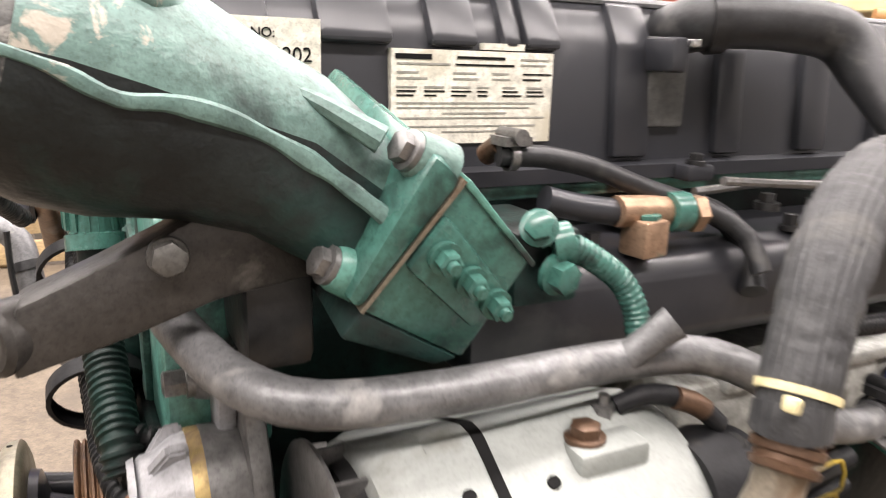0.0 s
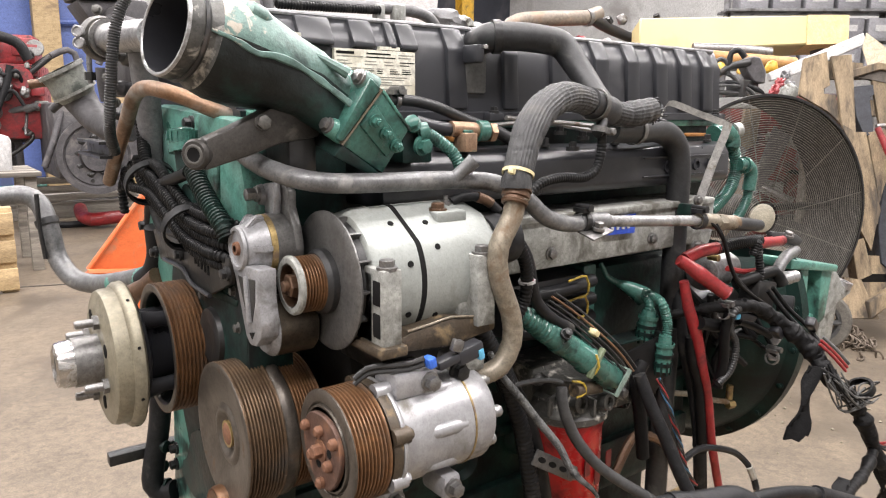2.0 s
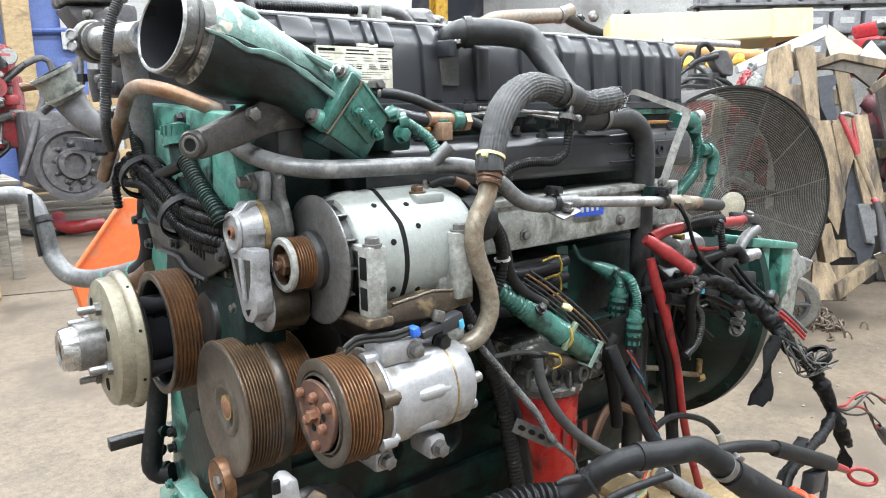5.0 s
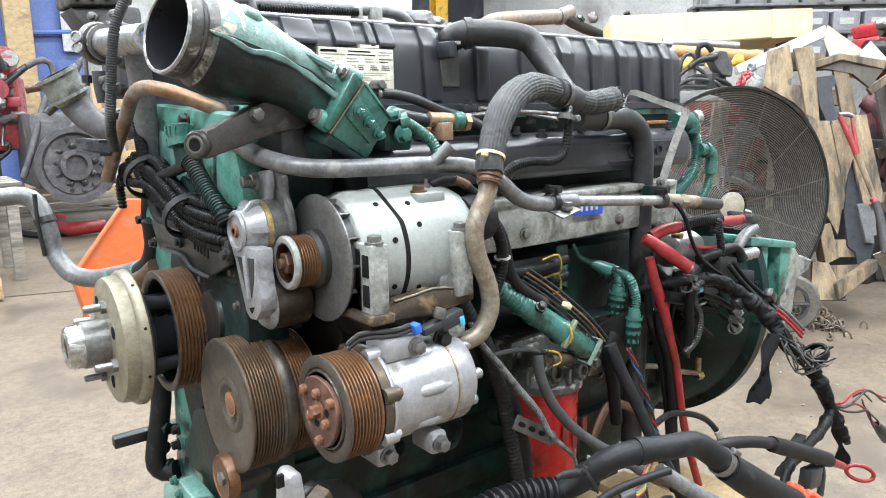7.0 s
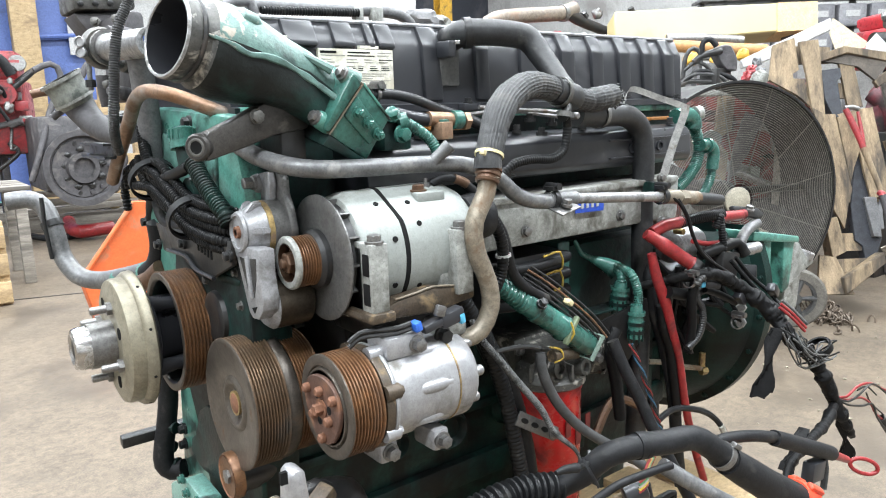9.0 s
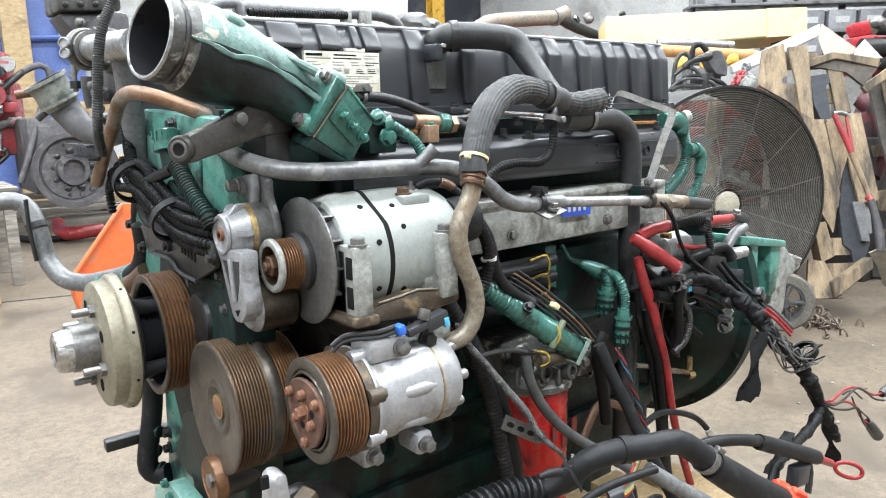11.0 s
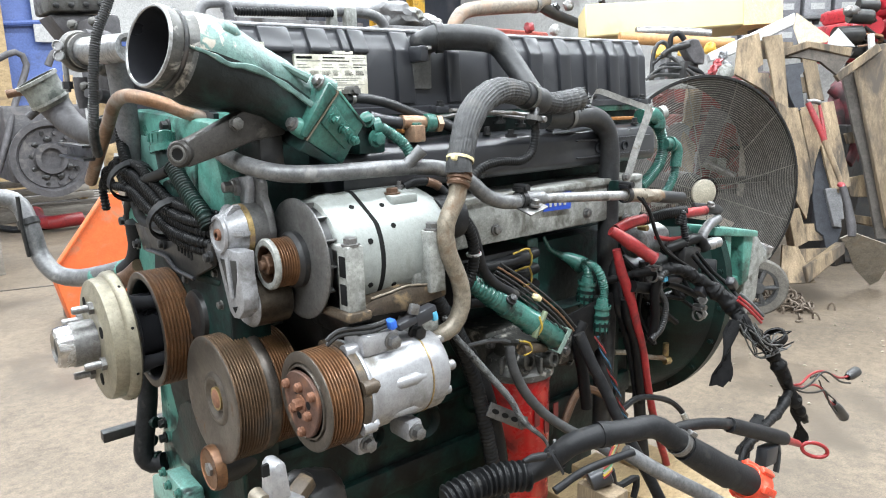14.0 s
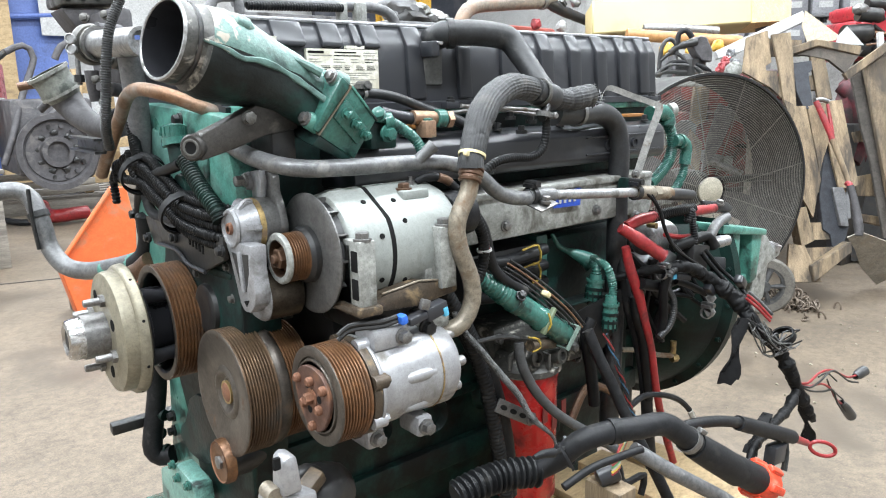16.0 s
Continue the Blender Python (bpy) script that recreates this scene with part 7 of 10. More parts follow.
    part("bar", bm, mat("bare_flat_bar", (0.50, 0.495, 0.48), (0.40, 0.395, 0.38), 0.42, 0.25, scale=60, dirt=(0.24, 0.21, 0.17), amount=0.2, dirt_scale=40, bump=0.2), h)
    part("foot", box((0.487, -0.125, 0.952), (0.036, 0.03, 0.026), (0, 10, 0), 0.006), GREEN_GRIME_SHADE, h)
    part("foot_bolt", bolt((0.476, -0.146, 0.975), NEAR, 0.0065, 0.008), STEEL, h)
    gh = thing("green_air_line", (0.72, -0.04, 0.92), "green ribbed air line with moulded elbow connectors", "hose")
    part("elbow", tube([(0.686, -0.030, 1.077), (0.711, -0.030, 1.083), (0.741, -0.030, 1.074), (0.746, -0.030, 1.054)], 0.019, 16), GREEN_CLEAN, gh)
    part("cap", lathe([(0, 0.015), (0.014, 0.015), (0.016, 0.010)], (0.745, -0.035, 1.084), (1, -0.3, 0.2), 16), ALU_DIRTY, gh)
    part("ribbed_line", tube([(0.746, -0.030, 1.063), (0.765, -0.030, 1.031), (0.767, -0.032, 1.000), (0.748, -0.035, 0.970), (0.708, -0.040, 0.946), (0.670, -0.045, 0.930)], 0.0118, 14, ridge=0.08, pitch=0.0055), GREEN_CLEAN, gh)
    part("second_elbow", tube([(0.760, -0.040, 1.017), (0.795, -0.040, 1.014), (0.812, -0.040, 1.001), (0.808, -0.040, 0.962)], 0.0135, 14), GREEN_CLEAN, gh)
    part("ribbed_branch", tube([(0.808, -0.040, 0.972), (0.803, -0.041, 0.945), (0.780, -0.043, 0.918), (0.740, -0.048, 0.896)], 0.0095, 12, ridge=0.07, pitch=0.005), GREEN_CLEAN, gh)
    part("elbow_ring", lathe([(-0.004, 0.0135), (-0.004, 0.017), (0.004, 0.017), (0.004, 0.0135)], (0.786, -0.040, 1.015), (1, 0, 0), 18, cap=False), GREEN_CLEAN, gh)


def red_cables():
    cable([(0.449, -0.150, 0.877), (0.480, -0.155, 0.887), (0.522, -0.160, 0.890)], 0.011, RED_RUBBER, "battery_cable", "red rubber battery cable at the starter", seg=12)
    cable([(0.513, -0.160, 0.889), (0.595, -0.155, 0.890), (0.674, -0.150, 0.887)], 0.0105, LOOM, "cable_sleeve", "black corrugated sleeve over the red cable", ridge=0.08, pitch=0.007, seg=12)
    cable([(0.654, -0.150, 0.881), (0.702, -0.150, 0.880), (0.758, -0.148, 0.878)], 0.0105, RED_RUBBER, "battery_cable", "red rubber battery cable at the lever", seg=12)
    b = thing("battery_boot", (0.5, -0.17, 0.75), "red rubber terminal boot on the starter cable", "terminal boot")
    part("boot", tube([(0.430, -0.150, 0.878), (0.446, -0.160, 0.867), (0.465, -0.175, 0.850), (0.485, -0.191, 0.832), (0.497, -0.200, 0.822)], [0.0085, 0.0115, 0.0135, 0.0135, 0.0130], 20, 0.004, wrinkle=0.22), RED_RUBBER, b)
    part("boot_mouth", lathe([(-0.003, 0.0105), (0.0022, 0.0135), (0.0030, 0.0120), (0.0024, 0.0085)], (0.497, -0.200, 0.822), (0.6, -0.45, -0.5), 20, cap=False), RED_RUBBER, b)
    part("boot_bore", lathe([(0.0012, 0.0), (0.0012, 0.0090)], (0.497, -0.200, 0.822), (0.6, -0.45, -0.5), 18), INK_VOID, b)
    cable([(0.449, -0.150, 0.839), (0.460, -0.155, 0.794), (0.480, -0.160, 0.746), (0.503, -0.162, 0.684), (0.532, -0.160, 0.618), (0.556, -0.160, 0.525), (0.591, -0.160, 0.425), (0.640, -0.160, 0.315), (0.680, -0.160, 0.202)], [0.008, 0.010, 0.0105, 0.0085, 0.008, 0.008, 0.008, 0.008, 0.008], RED_RUBBER, "battery_cable", "long red rubber battery cable hanging to the floor", seg=14)
    cable([(0.577, -0.150, 0.845), (0.624, -0.152, 0.834), (0.685, -0.150, 0.829)], 0.005, WIRE["red"], "red_wire", "thin red wire at the starter", seg=8)
    cable([(0.504, -0.100, 0.812), (0.493, -0.120, 0.736), (0.527, -0.130, 0.635), (0.545, -0.140, 0.535), (0.568, -0.140, 0.399), (0.597, -0.140, 0.254)], 0.0125, RUBBER, "ground_cable", "black battery cable beside the red one", seg=12)
    for q in ((0.551, -0.135, 0.581), (0.554, -0.140, 0.507)):
        single("cable_tie", clamp(q, (0.1, 0, -1), 0.0135, 0.005, False), RUBBER_GREY, "grey cable tie round the black cable", "cable tie", "cable ties")


def harness():
    """Taped main harness that hangs off the rear of the engine, with its loose ends."""
    rnd = random.Random(11)
    main = [(0.460, -0.120, 0.770), (0.500, -0.170, 0.788), (0.552, -0.212, 0.794), (0.606, -0.222, 0.770), (0.640, -0.245, 0.741), (0.664, -0.275, 0.706), (0.665, -0.310, 0.665), (0.698, -0.330, 0.633), (0.722, -0.350, 0.584), (0.750, -0.360, 0.531), (0.781, -0.370, 0.482), (0.813, -0.370, 0.447)]
    t = thing("main_wiring_harness", (0.7, -0.3, 0.5), "torn black taped wiring harness hanging off the engine", "wiring harness")
    part("taped_trunk", tube(main, [0.006, 0.0095, 0.0120, 0.0135, 0.0160, 0.0180, 0.015, 0.014, 0.0145, 0.0145, 0.012, 0.007], 22, 0.0035, wrinkle=0.36, crease=0.40), TAPE, t)
    part("taped_branch", tube([(0.750, -0.360, 0.531), (0.670, -0.380, 0.520), (0.577, -0.400, 0.528), (0.492, -0.420, 0.536), (0.419, -0.440, 0.543), (0.363, -0.460, 0.522)], [0.011, 0.010, 0.009, 0.008, 0.007, 0.006], 16, 0.004, wrinkle=0.35, crease=0.22), TAPE, t)
    # hanging torn tape ends
    for top, bot, w in (((0.637, -0.295, 0.690), (0.600, -0.295, 0.572), 0.026), ((0.766, -0.370, 0.499), (0.807, -0.370, 0.404), 0.02), ((0.549, -0.400, 0.554), (0.499, -0.400, 0.499), 0.014)):
        top, bot = Vector(top), Vector(bot)
        n = 9
        bm = bmesh.new()
        rows = []
        for i in range(n + 1):
            c = top.lerp(bot, i / n)
            half = w / 2 * (0.5 + 0.6 * i / n) * (1 + 0.15 * rnd.uniform(-1, 1))
            row = []
            for j in range(5):
                u = j / 4 - 0.5
                z = rnd.uniform(-0.012, 0.006) if i == n else 0
                row.append(bm.verts.new(c + Vector((0.77, -0.63, 0)) * (u * 2 * half) + Vector((0, 0.006 * math.sin(i * 0.9 + j), z))))
            rows.append(row)
        for r0, r1 in zip(rows, rows[1:]):
            for j in range(4):
                bm.faces.new((r0[j], r0[j + 1], r1[j + 1], r1[j]))
        back = bmesh.ops.extrude_face_region(bm, geom=list(bm.faces))
        bmesh.ops.translate(bm, vec=(0, 0.004, 0), verts=[v for v in back["geom"] if isinstance(v, bmesh.types.BMVert)])
        part("torn_tape", bm, TAPE, t, "frayed hanging tape end")
    # knot of bare grey and white wires
    for k in range(16):
        a = (0.598, -0.330, 0.696)
        p = [Vector(a) + Vector((rnd.uniform(-0.02, 0.02), rnd.uniform(-0.02, 0), rnd.uniform(-0.01, 0.02)))]
        for q in ((0.621, -0.335, 0.673), (0.652, -0.335, 0.650), (0.708, -0.330, 0.642), (0.747, -0.330, 0.642)):
            p.append(Vector(q) + Vector((rnd.uniform(-0.02, 0.02), rnd.uniform(-0.03, 0.0), rnd.uniform(-0.025, 0.02))))
        part("bare_wire", tube(p[:rnd.choice((4, 5))], 0.0016, 6), rnd.choice((LOOM_GREY, WIRE["black"], CABLE, RUBBER_GREY, WIRE["black"], LOOM_GREY)), t)
    for k in range(3):
        o = Vector((0.004 * k, -0.012, 0.006 * k))
        part("red_core", tube([Vector((0.648, -0.280, 0.728)) + o, Vector((0.666, -0.295, 0.708)) + o, Vector((0.690, -0.310, 0.679)) + o], 0.0027, 8), (RED_RUBBER, RED_RUBBER, LOOM_GREY)[k], t)
    part("clip", lathe([(-0.006, 0.02), (-0.006, 0.025), (0.006, 0.025), (0.006, 0.02)], (0.721, -0.335, 0.643), (0.5, -0.2, -0.8), 20, cap=False), LOOM, t)
    # two pigtails with sockets
    pig = [([(0.771, -0.370, 0.541), (0.820, -0.370, 0.549), (0.880, -0.370, 0.540), (0.967, -0.370, 0.501), (1.022, -0.370, 0.490)], (1.014, -0.370, 0.489), (1.091, -0.370, 0.491)),
           ([(0.772, -0.370, 0.534), (0.838, -0.370, 0.521), (0.889, -0.370, 0.494), (0.917, -0.370, 0.465), (0.963, -0.370, 0.435)], (0.952, -0.370, 0.445), (1.051, -0.370, 0.363))]
    for pts, c, e in pig:
        pts = [(0.742, -0.358, 0.546)] + pts
        part("pigtail", tube(pts, 0.0026, 8), RED_RUBBER, t)
        part("pigtail", tube([Vector(p) + Vector((0.0, -0.004, -0.008 * (i % 3))) for i, p in enumerate(pts)], 0.0022, 8), WIRE["black"], t)
        c, e = Vector(c), Vector(e)
        e = c.lerp(e, 0.62)
        part("socket", tube([c, c.lerp(e, 0.4), e], [0.007, 0.0115, 0.0120], 14, 0.006, bore=0.012), LOOM_BAND, t, "dusty black rubber socket")
    for pts in ([(0.821, -0.370, 0.541), (0.862, -0.370, 0.538), (0.914, -0.370, 0.506)], [(0.864, -0.370, 0.524), (0.888, -0.370, 0.497), (0.960, -0.370, 0.449)]):
        part("cut_wire", tube(pts, 0.0018, 6), WIRE["black"], t)
    # looping cables above the starter
    loops = [
        ([(0.474, -0.170, 0.766), (0.528, -0.172, 0.752), (0.567, -0.172, 0.752), (0.600, -0.178, 0.760)], 0.0115, CABLE),
        ([(0.513, -0.205, 0.778), (0.520, -0.205, 0.787), (0.540, -0.206, 0.792), (0.567, -0.208, 0.788), (0.614, -0.210, 0.765), (0.646, -0.212, 0.740), (0.657, -0.212, 0.720)], 0.0068, LOOM_BAND),
        ([(0.532, -0.192, 0.790), (0.537, -0.190, 0.749), (0.556, -0.190, 0.723), (0.559, -0.190, 0.696), (0.546, -0.190, 0.669), (0.515, -0.188, 0.652)], 0.0062, LOOM_BAND),
        ([(0.525, -0.195, 0.795), (0.520, -0.190, 0.745), (0.532, -0.185, 0.690), (0.528, -0.180, 0.640)], 0.0090, CABLE),
        ([(0.458, -0.190, 0.949), (0.481, -0.200, 0.911), (0.494, -0.205, 0.873), (0.526, -0.210, 0.831), (0.609, -0.215, 0.784)], 0.0035, CABLE),
        ([(0.424, -0.190, 0.953), (0.460, -0.195, 0.937), (0.487, -0.200, 0.900), (0.508, -0.205, 0.855), (0.566, -0.210, 0.808), (0.628, -0.230, 0.754)], 0.0030, CABLE),
        ([(0.639, -0.160, 0.864), (0.652, -0.160, 0.886), (0.653, -0.165, 0.857), (0.653, -0.170, 0.828), (0.648, -0.170, 0.811)], 0.0075, LOOM),
        ([(0.568, -0.185, 0.757), (0.608, -0.186, 0.743), (0.640, -0.190, 0.728), (0.664, -0.195, 0.715)], 0.0070, CABLE),
        ([(0.481, -0.150, 0.735), (0.490, -0.150, 0.690), (0.514, -0.150, 0.643), (0.530, -0.150, 0.577), (0.545, -0.150, 0.500)], 0.0095, CABLE),
        ([(0.648, -0.190, 0.802), (0.671, -0.210, 0.766), (0.687, -0.240, 0.733), (0.690, -0.270, 0.715)], 0.0045, CABLE),
        ([(0.664, -0.190, 0.806), (0.692, -0.210, 0.765), (0.709, -0.240, 0.735), (0.699, -0.280, 0.703)], 0.0040, CABLE),
        ([(0.593, -0.160, 0.818), (0.645, -0.165, 0.823), (0.700, -0.170, 0.827), (0.718, -0.180, 0.802)], 0.0115, CABLE),
    ]
    for pts, r, m in loops:
        ridge = 0.08 if m in (LOOM, LOOM_BAND) else 0.0
        cable(pts, r, m, "harness_branch", "black harness branch looping over the starter", "cable loom", "harness branches", ridge=ridge, pitch=0.005, seg=10)
    for q in ((0.770, -0.145, 0.676), (0.772, -0.145, 0.643)):
        single("bell_stud", join(lathe([(-0.02, 0.008), (0.012, 0.008)], q, (-0.8, -0.6, 0.1), 14), lathe([(0.0, 0.0125), (0.010, 0.0125), (0.012, 0.010)], q, (-0.8, -0.6, 0.1), 6)), ALU, "bright steel stud on the bell housing", "bolt", "bell housing studs")
    # plugs and clips in the tangle
    for q, size, turn, m in (((0.565, -0.200, 0.770), (0.035, 0.02, 0.014), (0, 10, -20), BLACK_PLASTIC), ((0.619, -0.230, 0.739), (0.030, 0.018, 0.015), (0, 40, 0), BLACK_SATIN),
                             ((0.715, -0.190, 0.767), (0.03, 0.03, 0.03), (0, 20, 30), RUBBER), ((0.701, -0.250, 0.744), (0.035, 0.018, 0.018), (0, 35, 10), BLACK_SATIN), ((0.666, -0.160, 0.789), (0.06, 0.04, 0.05), (0, 10, 0), DARK_MESS)):
        single("cable_plug", box(q, size, turn, 0.004), m, "dark moulded cable plug in the harness", "plug", "harness plugs")
    single("blue_cable_plug", box((0.535, -0.200, 0.775), (0.012, 0.012, 0.010), (0, 0, 0), 0.002), CYAN_PLASTIC, "small light blue plug in the harness", "plug")
    for q in ((0.512, -0.190, 0.783), (0.630, -0.220, 0.686)):
        single("hose_clip", join(clamp(q, (1, 0, -0.3), 0.011, 0.007)), STEEL, "small steel hose clip", "clip", "hose clips")
    single("brass_fitting", join(lathe([(0, 0.009), (0.016, 0.009)], (0.734, -0.080, 0.521), (1, -0.2, 0), 6), lathe([(0, 0.007), (0.03, 0.007)], (0.737, -0.080, 0.534), (0, 0, 1), 12)), BRASS, "small brass pipe fitting on the bell housing", "pipe fitting")
    cable([(0.583, -0.050, 0.573), (0.631, -0.060, 0.562), (0.681, -0.070, 0.543), (0.733, -0.080, 0.529)], 0.006, PIPE_TAN, "steel_line", "thin tan steel line to the brass fitting", "pipe", seg=8)


def tangle():
    """A few dark cables between the starter and the bell housing."""
    rnd = random.Random(23)
    a = [(0.508, -0.120, 0.808), (0.546, -0.140, 0.799), (0.611, -0.150, 0.779), (0.665, -0.140, 0.804), (0.586, -0.130, 0.695), (0.683, -0.170, 0.769)]
    b = [(0.656, -0.170, 0.705), (0.682, -0.200, 0.674), (0.680, -0.140, 0.640), (0.718, -0.200, 0.713), (0.599, -0.140, 0.610)]
    for k in range(11):
        p, q = Vector(a[k % 6]), Vector(b[(k * 2) % 5])
        mid = p.lerp(q, 0.5) + Vector((rnd.uniform(-0.03, 0.03), rnd.uniform(0.0, 0.03), rnd.uniform(-0.04, 0.03)))
        cable([p, p.lerp(mid, 0.5) + Vector((0, 0, rnd.uniform(-0.02, 0.02))), mid, q], rnd.uniform(0.004, 0.008), CABLE, "tangled_cable", "black cable behind the harness at the bell housing", "cable", "tangled cables", seg=8)


def side_wires():
    """Cables hanging between alternator, compressor and filter."""
    cable([(-0.004, -0.200, 0.990), (0.023, -0.195, 0.958), (0.045, -0.190, 0.925), (0.053, -0.185, 0.897), (0.053, -0.180, 0.870), (0.041, -0.180, 0.850)], 0.0085, LOOM, "alternator_cable", "black alternator cable in corrugated sleeve", ridge=0.06, pitch=0.006, seg=12)
    cable([(0.029, -0.180, 0.966), (0.061, -0.175, 0.929), (0.074, -0.170, 0.900), (0.092, -0.165, 0.860), (0.127, -0.160, 0.830), (0.171, -0.155, 0.806)], 0.0085, RUBBER, "alternator_cable", "black rubber alternator cable", seg=12)
    single("grey_tie", clamp((0.055, -0.183, 0.898), (0.1, 0, -1), 0.010, 0.004, False), WHITE, "pale cable tie on the alternator cable", "cable tie")
    cable([(0.051, -0.188, 0.915), (0.055, -0.188, 0.906), (0.057, -0.188, 0.897)], 0.0045, WIRE["red"], "red_wire_end", "short red wire sleeve in the alternator cable", seg=8)
    for k in range(5):
        d = 0.006 * (k - 2)
        cable([tuple(Vector(p) + Vector((d, 0, d * 0.8))) for p in ((0.131, -0.150, 0.853), (0.171, -0.155, 0.826), (0.215, -0.165, 0.790), (0.254, -0.175, 0.753), (0.286, -0.180, 0.716))], 0.0019, WIRE["black"] if k != 3 else WIRE["brown"], "thin_wire", "thin dark wire in a loose bunch", "wire", "loose wires", seg=6)
    single("masking_tape", box((0.209, -0.168, 0.796), (0.013, 0.016, 0.010), (0, 40, 0), 0.003), CREAM_PLASTIC, "scrap of yellowed tape round the wires", "tape")
    # small loom on the alternator's top
    cable([(-0.062, -0.170, 1.011), (-0.049, -0.175, 1.017), (-0.036, -0.180, 1.017), (-0.016, -0.185, 1.009), (-0.003, -0.190, 0.997)], 0.006, RUBBER, "field_wire", "dark wire with brown tape on the alternator", seg=10)
    cable([(-0.032, -0.183, 1.016), (-0.021, -0.185, 1.012), (-0.013, -0.187, 1.007)], 0.0066, RUST_BROWN, "brown_tape", "brown tape wrapped round the alternator wire", "tape", seg=10)
    # blue plug pair above the compressor
    b = thing("clutch_plug", (-0.11, -0.265, 0.845), "black clutch wire plug with blue locks", "plug")
    part("plug_body", box((-0.131, -0.265, 0.853), (0.045, 0.016, 0.011), (0, -12, 0), 0.003), BLACK_PLASTIC, b)
    part("blue_lock", box((-0.163, -0.268, 0.856), (0.010, 0.015, 0.012), (0, -12, 0), 0.002), BLUE_PLASTIC, b)
    part("plug_half", box((-0.109, -0.265, 0.856), (0.035, 0.018, 0.018), (0, -12, 0), 0.003), BLACK_PLASTIC, b)
    part("light_lock", box((-0.096, -0.268, 0.853), (0.008, 0.015, 0.013), (0, -12, 0), 0.002), CYAN_PLASTIC, b)
    part("metal_clip", box((-0.128, -0.270, 0.868), (0.014, 0.008, 0.014), (0, 20, 0), 0.002), STEEL, b)
    for dz in (0.0, 0.006):
        part("lead", tube([Vector((-0.168, -0.265, 0.854)) + Vector((0, 0, dz)), Vector((-0.186, -0.260, 0.850)) + Vector((0, 0, dz)), Vector((-0.212, -0.255, 0.852)) + Vector((0, 0, dz)), Vector((-0.230, -0.250, 0.851)) + Vector((0, 0, dz)), Vector((-0.242, -0.245, 0.841)) + Vector((0, 0, dz))], 0.0032, 8), WIRE["black"], b)
    # looms running down past the filter
    cable([(-0.021, -0.200, 0.819), (0.000, -0.195, 0.787), (0.037, -0.190, 0.746), (0.078, -0.190, 0.697), (0.122, -0.190, 0.646), (0.154, -0.190, 0.596), (0.203, -0.190, 0.549), (0.218, -0.190, 0.522)], [0.0036, 0.0040, 0.0050, 0.0052, 0.0050, 0.0046, 0.0030, 0.0020], LOOM_GREY, "spiral_loom", "dusty grey spiral-wrapped cable", "cable loom", ridge=0.20, pitch=0.0045, seg=10)
    cable([(-0.015, -0.170, 0.846), (0.006, -0.170, 0.811), (0.033, -0.165, 0.772), (0.063, -0.160, 0.707), (0.081, -0.160, 0.654), (0.098, -0.160, 0.578), (0.117, -0.160, 0.489), (0.127, -0.160, 0.431)], 0.012, LOOM, "thick_loom", "thick black corrugated loom beside the filter", "cable loom", ridge=0.05, pitch=0.007, seg=12)
    cable([(0.027, -0.150, 0.797), (0.055, -0.150, 0.744), (0.089, -0.145, 0.691), (0.117, -0.145, 0.618), (0.138, -0.145, 0.528), (0.144, -0.145, 0.439)], 0.0155, LOOM, "thick_cable", "thick black rubber cable beside the filter", seg=12)
    cable([(0.132, -0.180, 0.731), (0.133, -0.185, 0.700), (0.155, -0.190, 0.651), (0.192, -0.200, 0.603), (0.233, -0.215, 0.567), (0.276, -0.230, 0.536), (0.306, -0.250, 0.509)], 0.0085, RUBBER_GREY, "fuel_hose", "dusty black rubber fuel hose", "hose", seg=12)
    cable([(0.049, -0.170, 0.749), (0.081, -0.175, 0.750), (0.113, -0.178, 0.745), (0.132, -0.180, 0.738)], 0.004, WIRE["black"], "sensor_wire", "thin black sensor wire", "wire", seg=8)
    # bright twisted wires and a steel tube towards the floor
    cable([(0.306, -0.180, 0.712), (0.317, -0.200, 0.661), (0.333, -0.220, 0.609), (0.343, -0.245, 0.554), (0.361, -0.270, 0.497), (0.383, -0.300, 0.424), (0.396, -0.310, 0.389)], 0.0105, RUBBER, "sheathed_hose", "dark sheathed hose slanting to the floor", "hose", seg=14)
    for k, c in enumerate(("blue", "black", "red", "black", "black")):
        twist = [Vector((0.0042 * math.cos(1.7 * i + k * 1.256), 0.0042 * math.sin(1.7 * i + k * 1.256), 0)) for i in range(24)]
        line = smooth_path(((0.344, -0.190, 0.700), (0.352, -0.200, 0.668), (0.362, -0.210, 0.630), (0.379, -0.215, 0.583), (0.391, -0.220, 0.542), (0.422, -0.220, 0.503)), 0.014)[0]
        cable([p + twist[i % 24] for i, p in enumerate(line)], 0.0014, WIRE[c], "twisted_wire", "thin " + c + " wire in a twisted bunch", "wire", "twisted wires", seg=6)
    cable([(0.341, -0.160, 0.720), (0.326, -0.160, 0.691), (0.343, -0.160, 0.621), (0.356, -0.160, 0.549)], 0.011, TAPE, "taped_stub", "black taped cable stub", "cable", seg=10)
    cable([(0.414, -0.190, 0.530), (0.471, -0.190, 0.542), (0.523, -0.200, 0.532), (0.584, -0.200, 0.502), (0.613, -0.210, 0.468), (0.621, -0.220, 0.431)], 0.006, RUBBER, "loose_cable", "loose black cable loop with a pale end", seg=8)
    cable([(0.606, -0.210, 0.476), (0.621, -0.215, 0.445), (0.628, -0.220, 0.419)], 0.0066, WIRE["white"], "cable_end", "pale stripped cable end", seg=8)
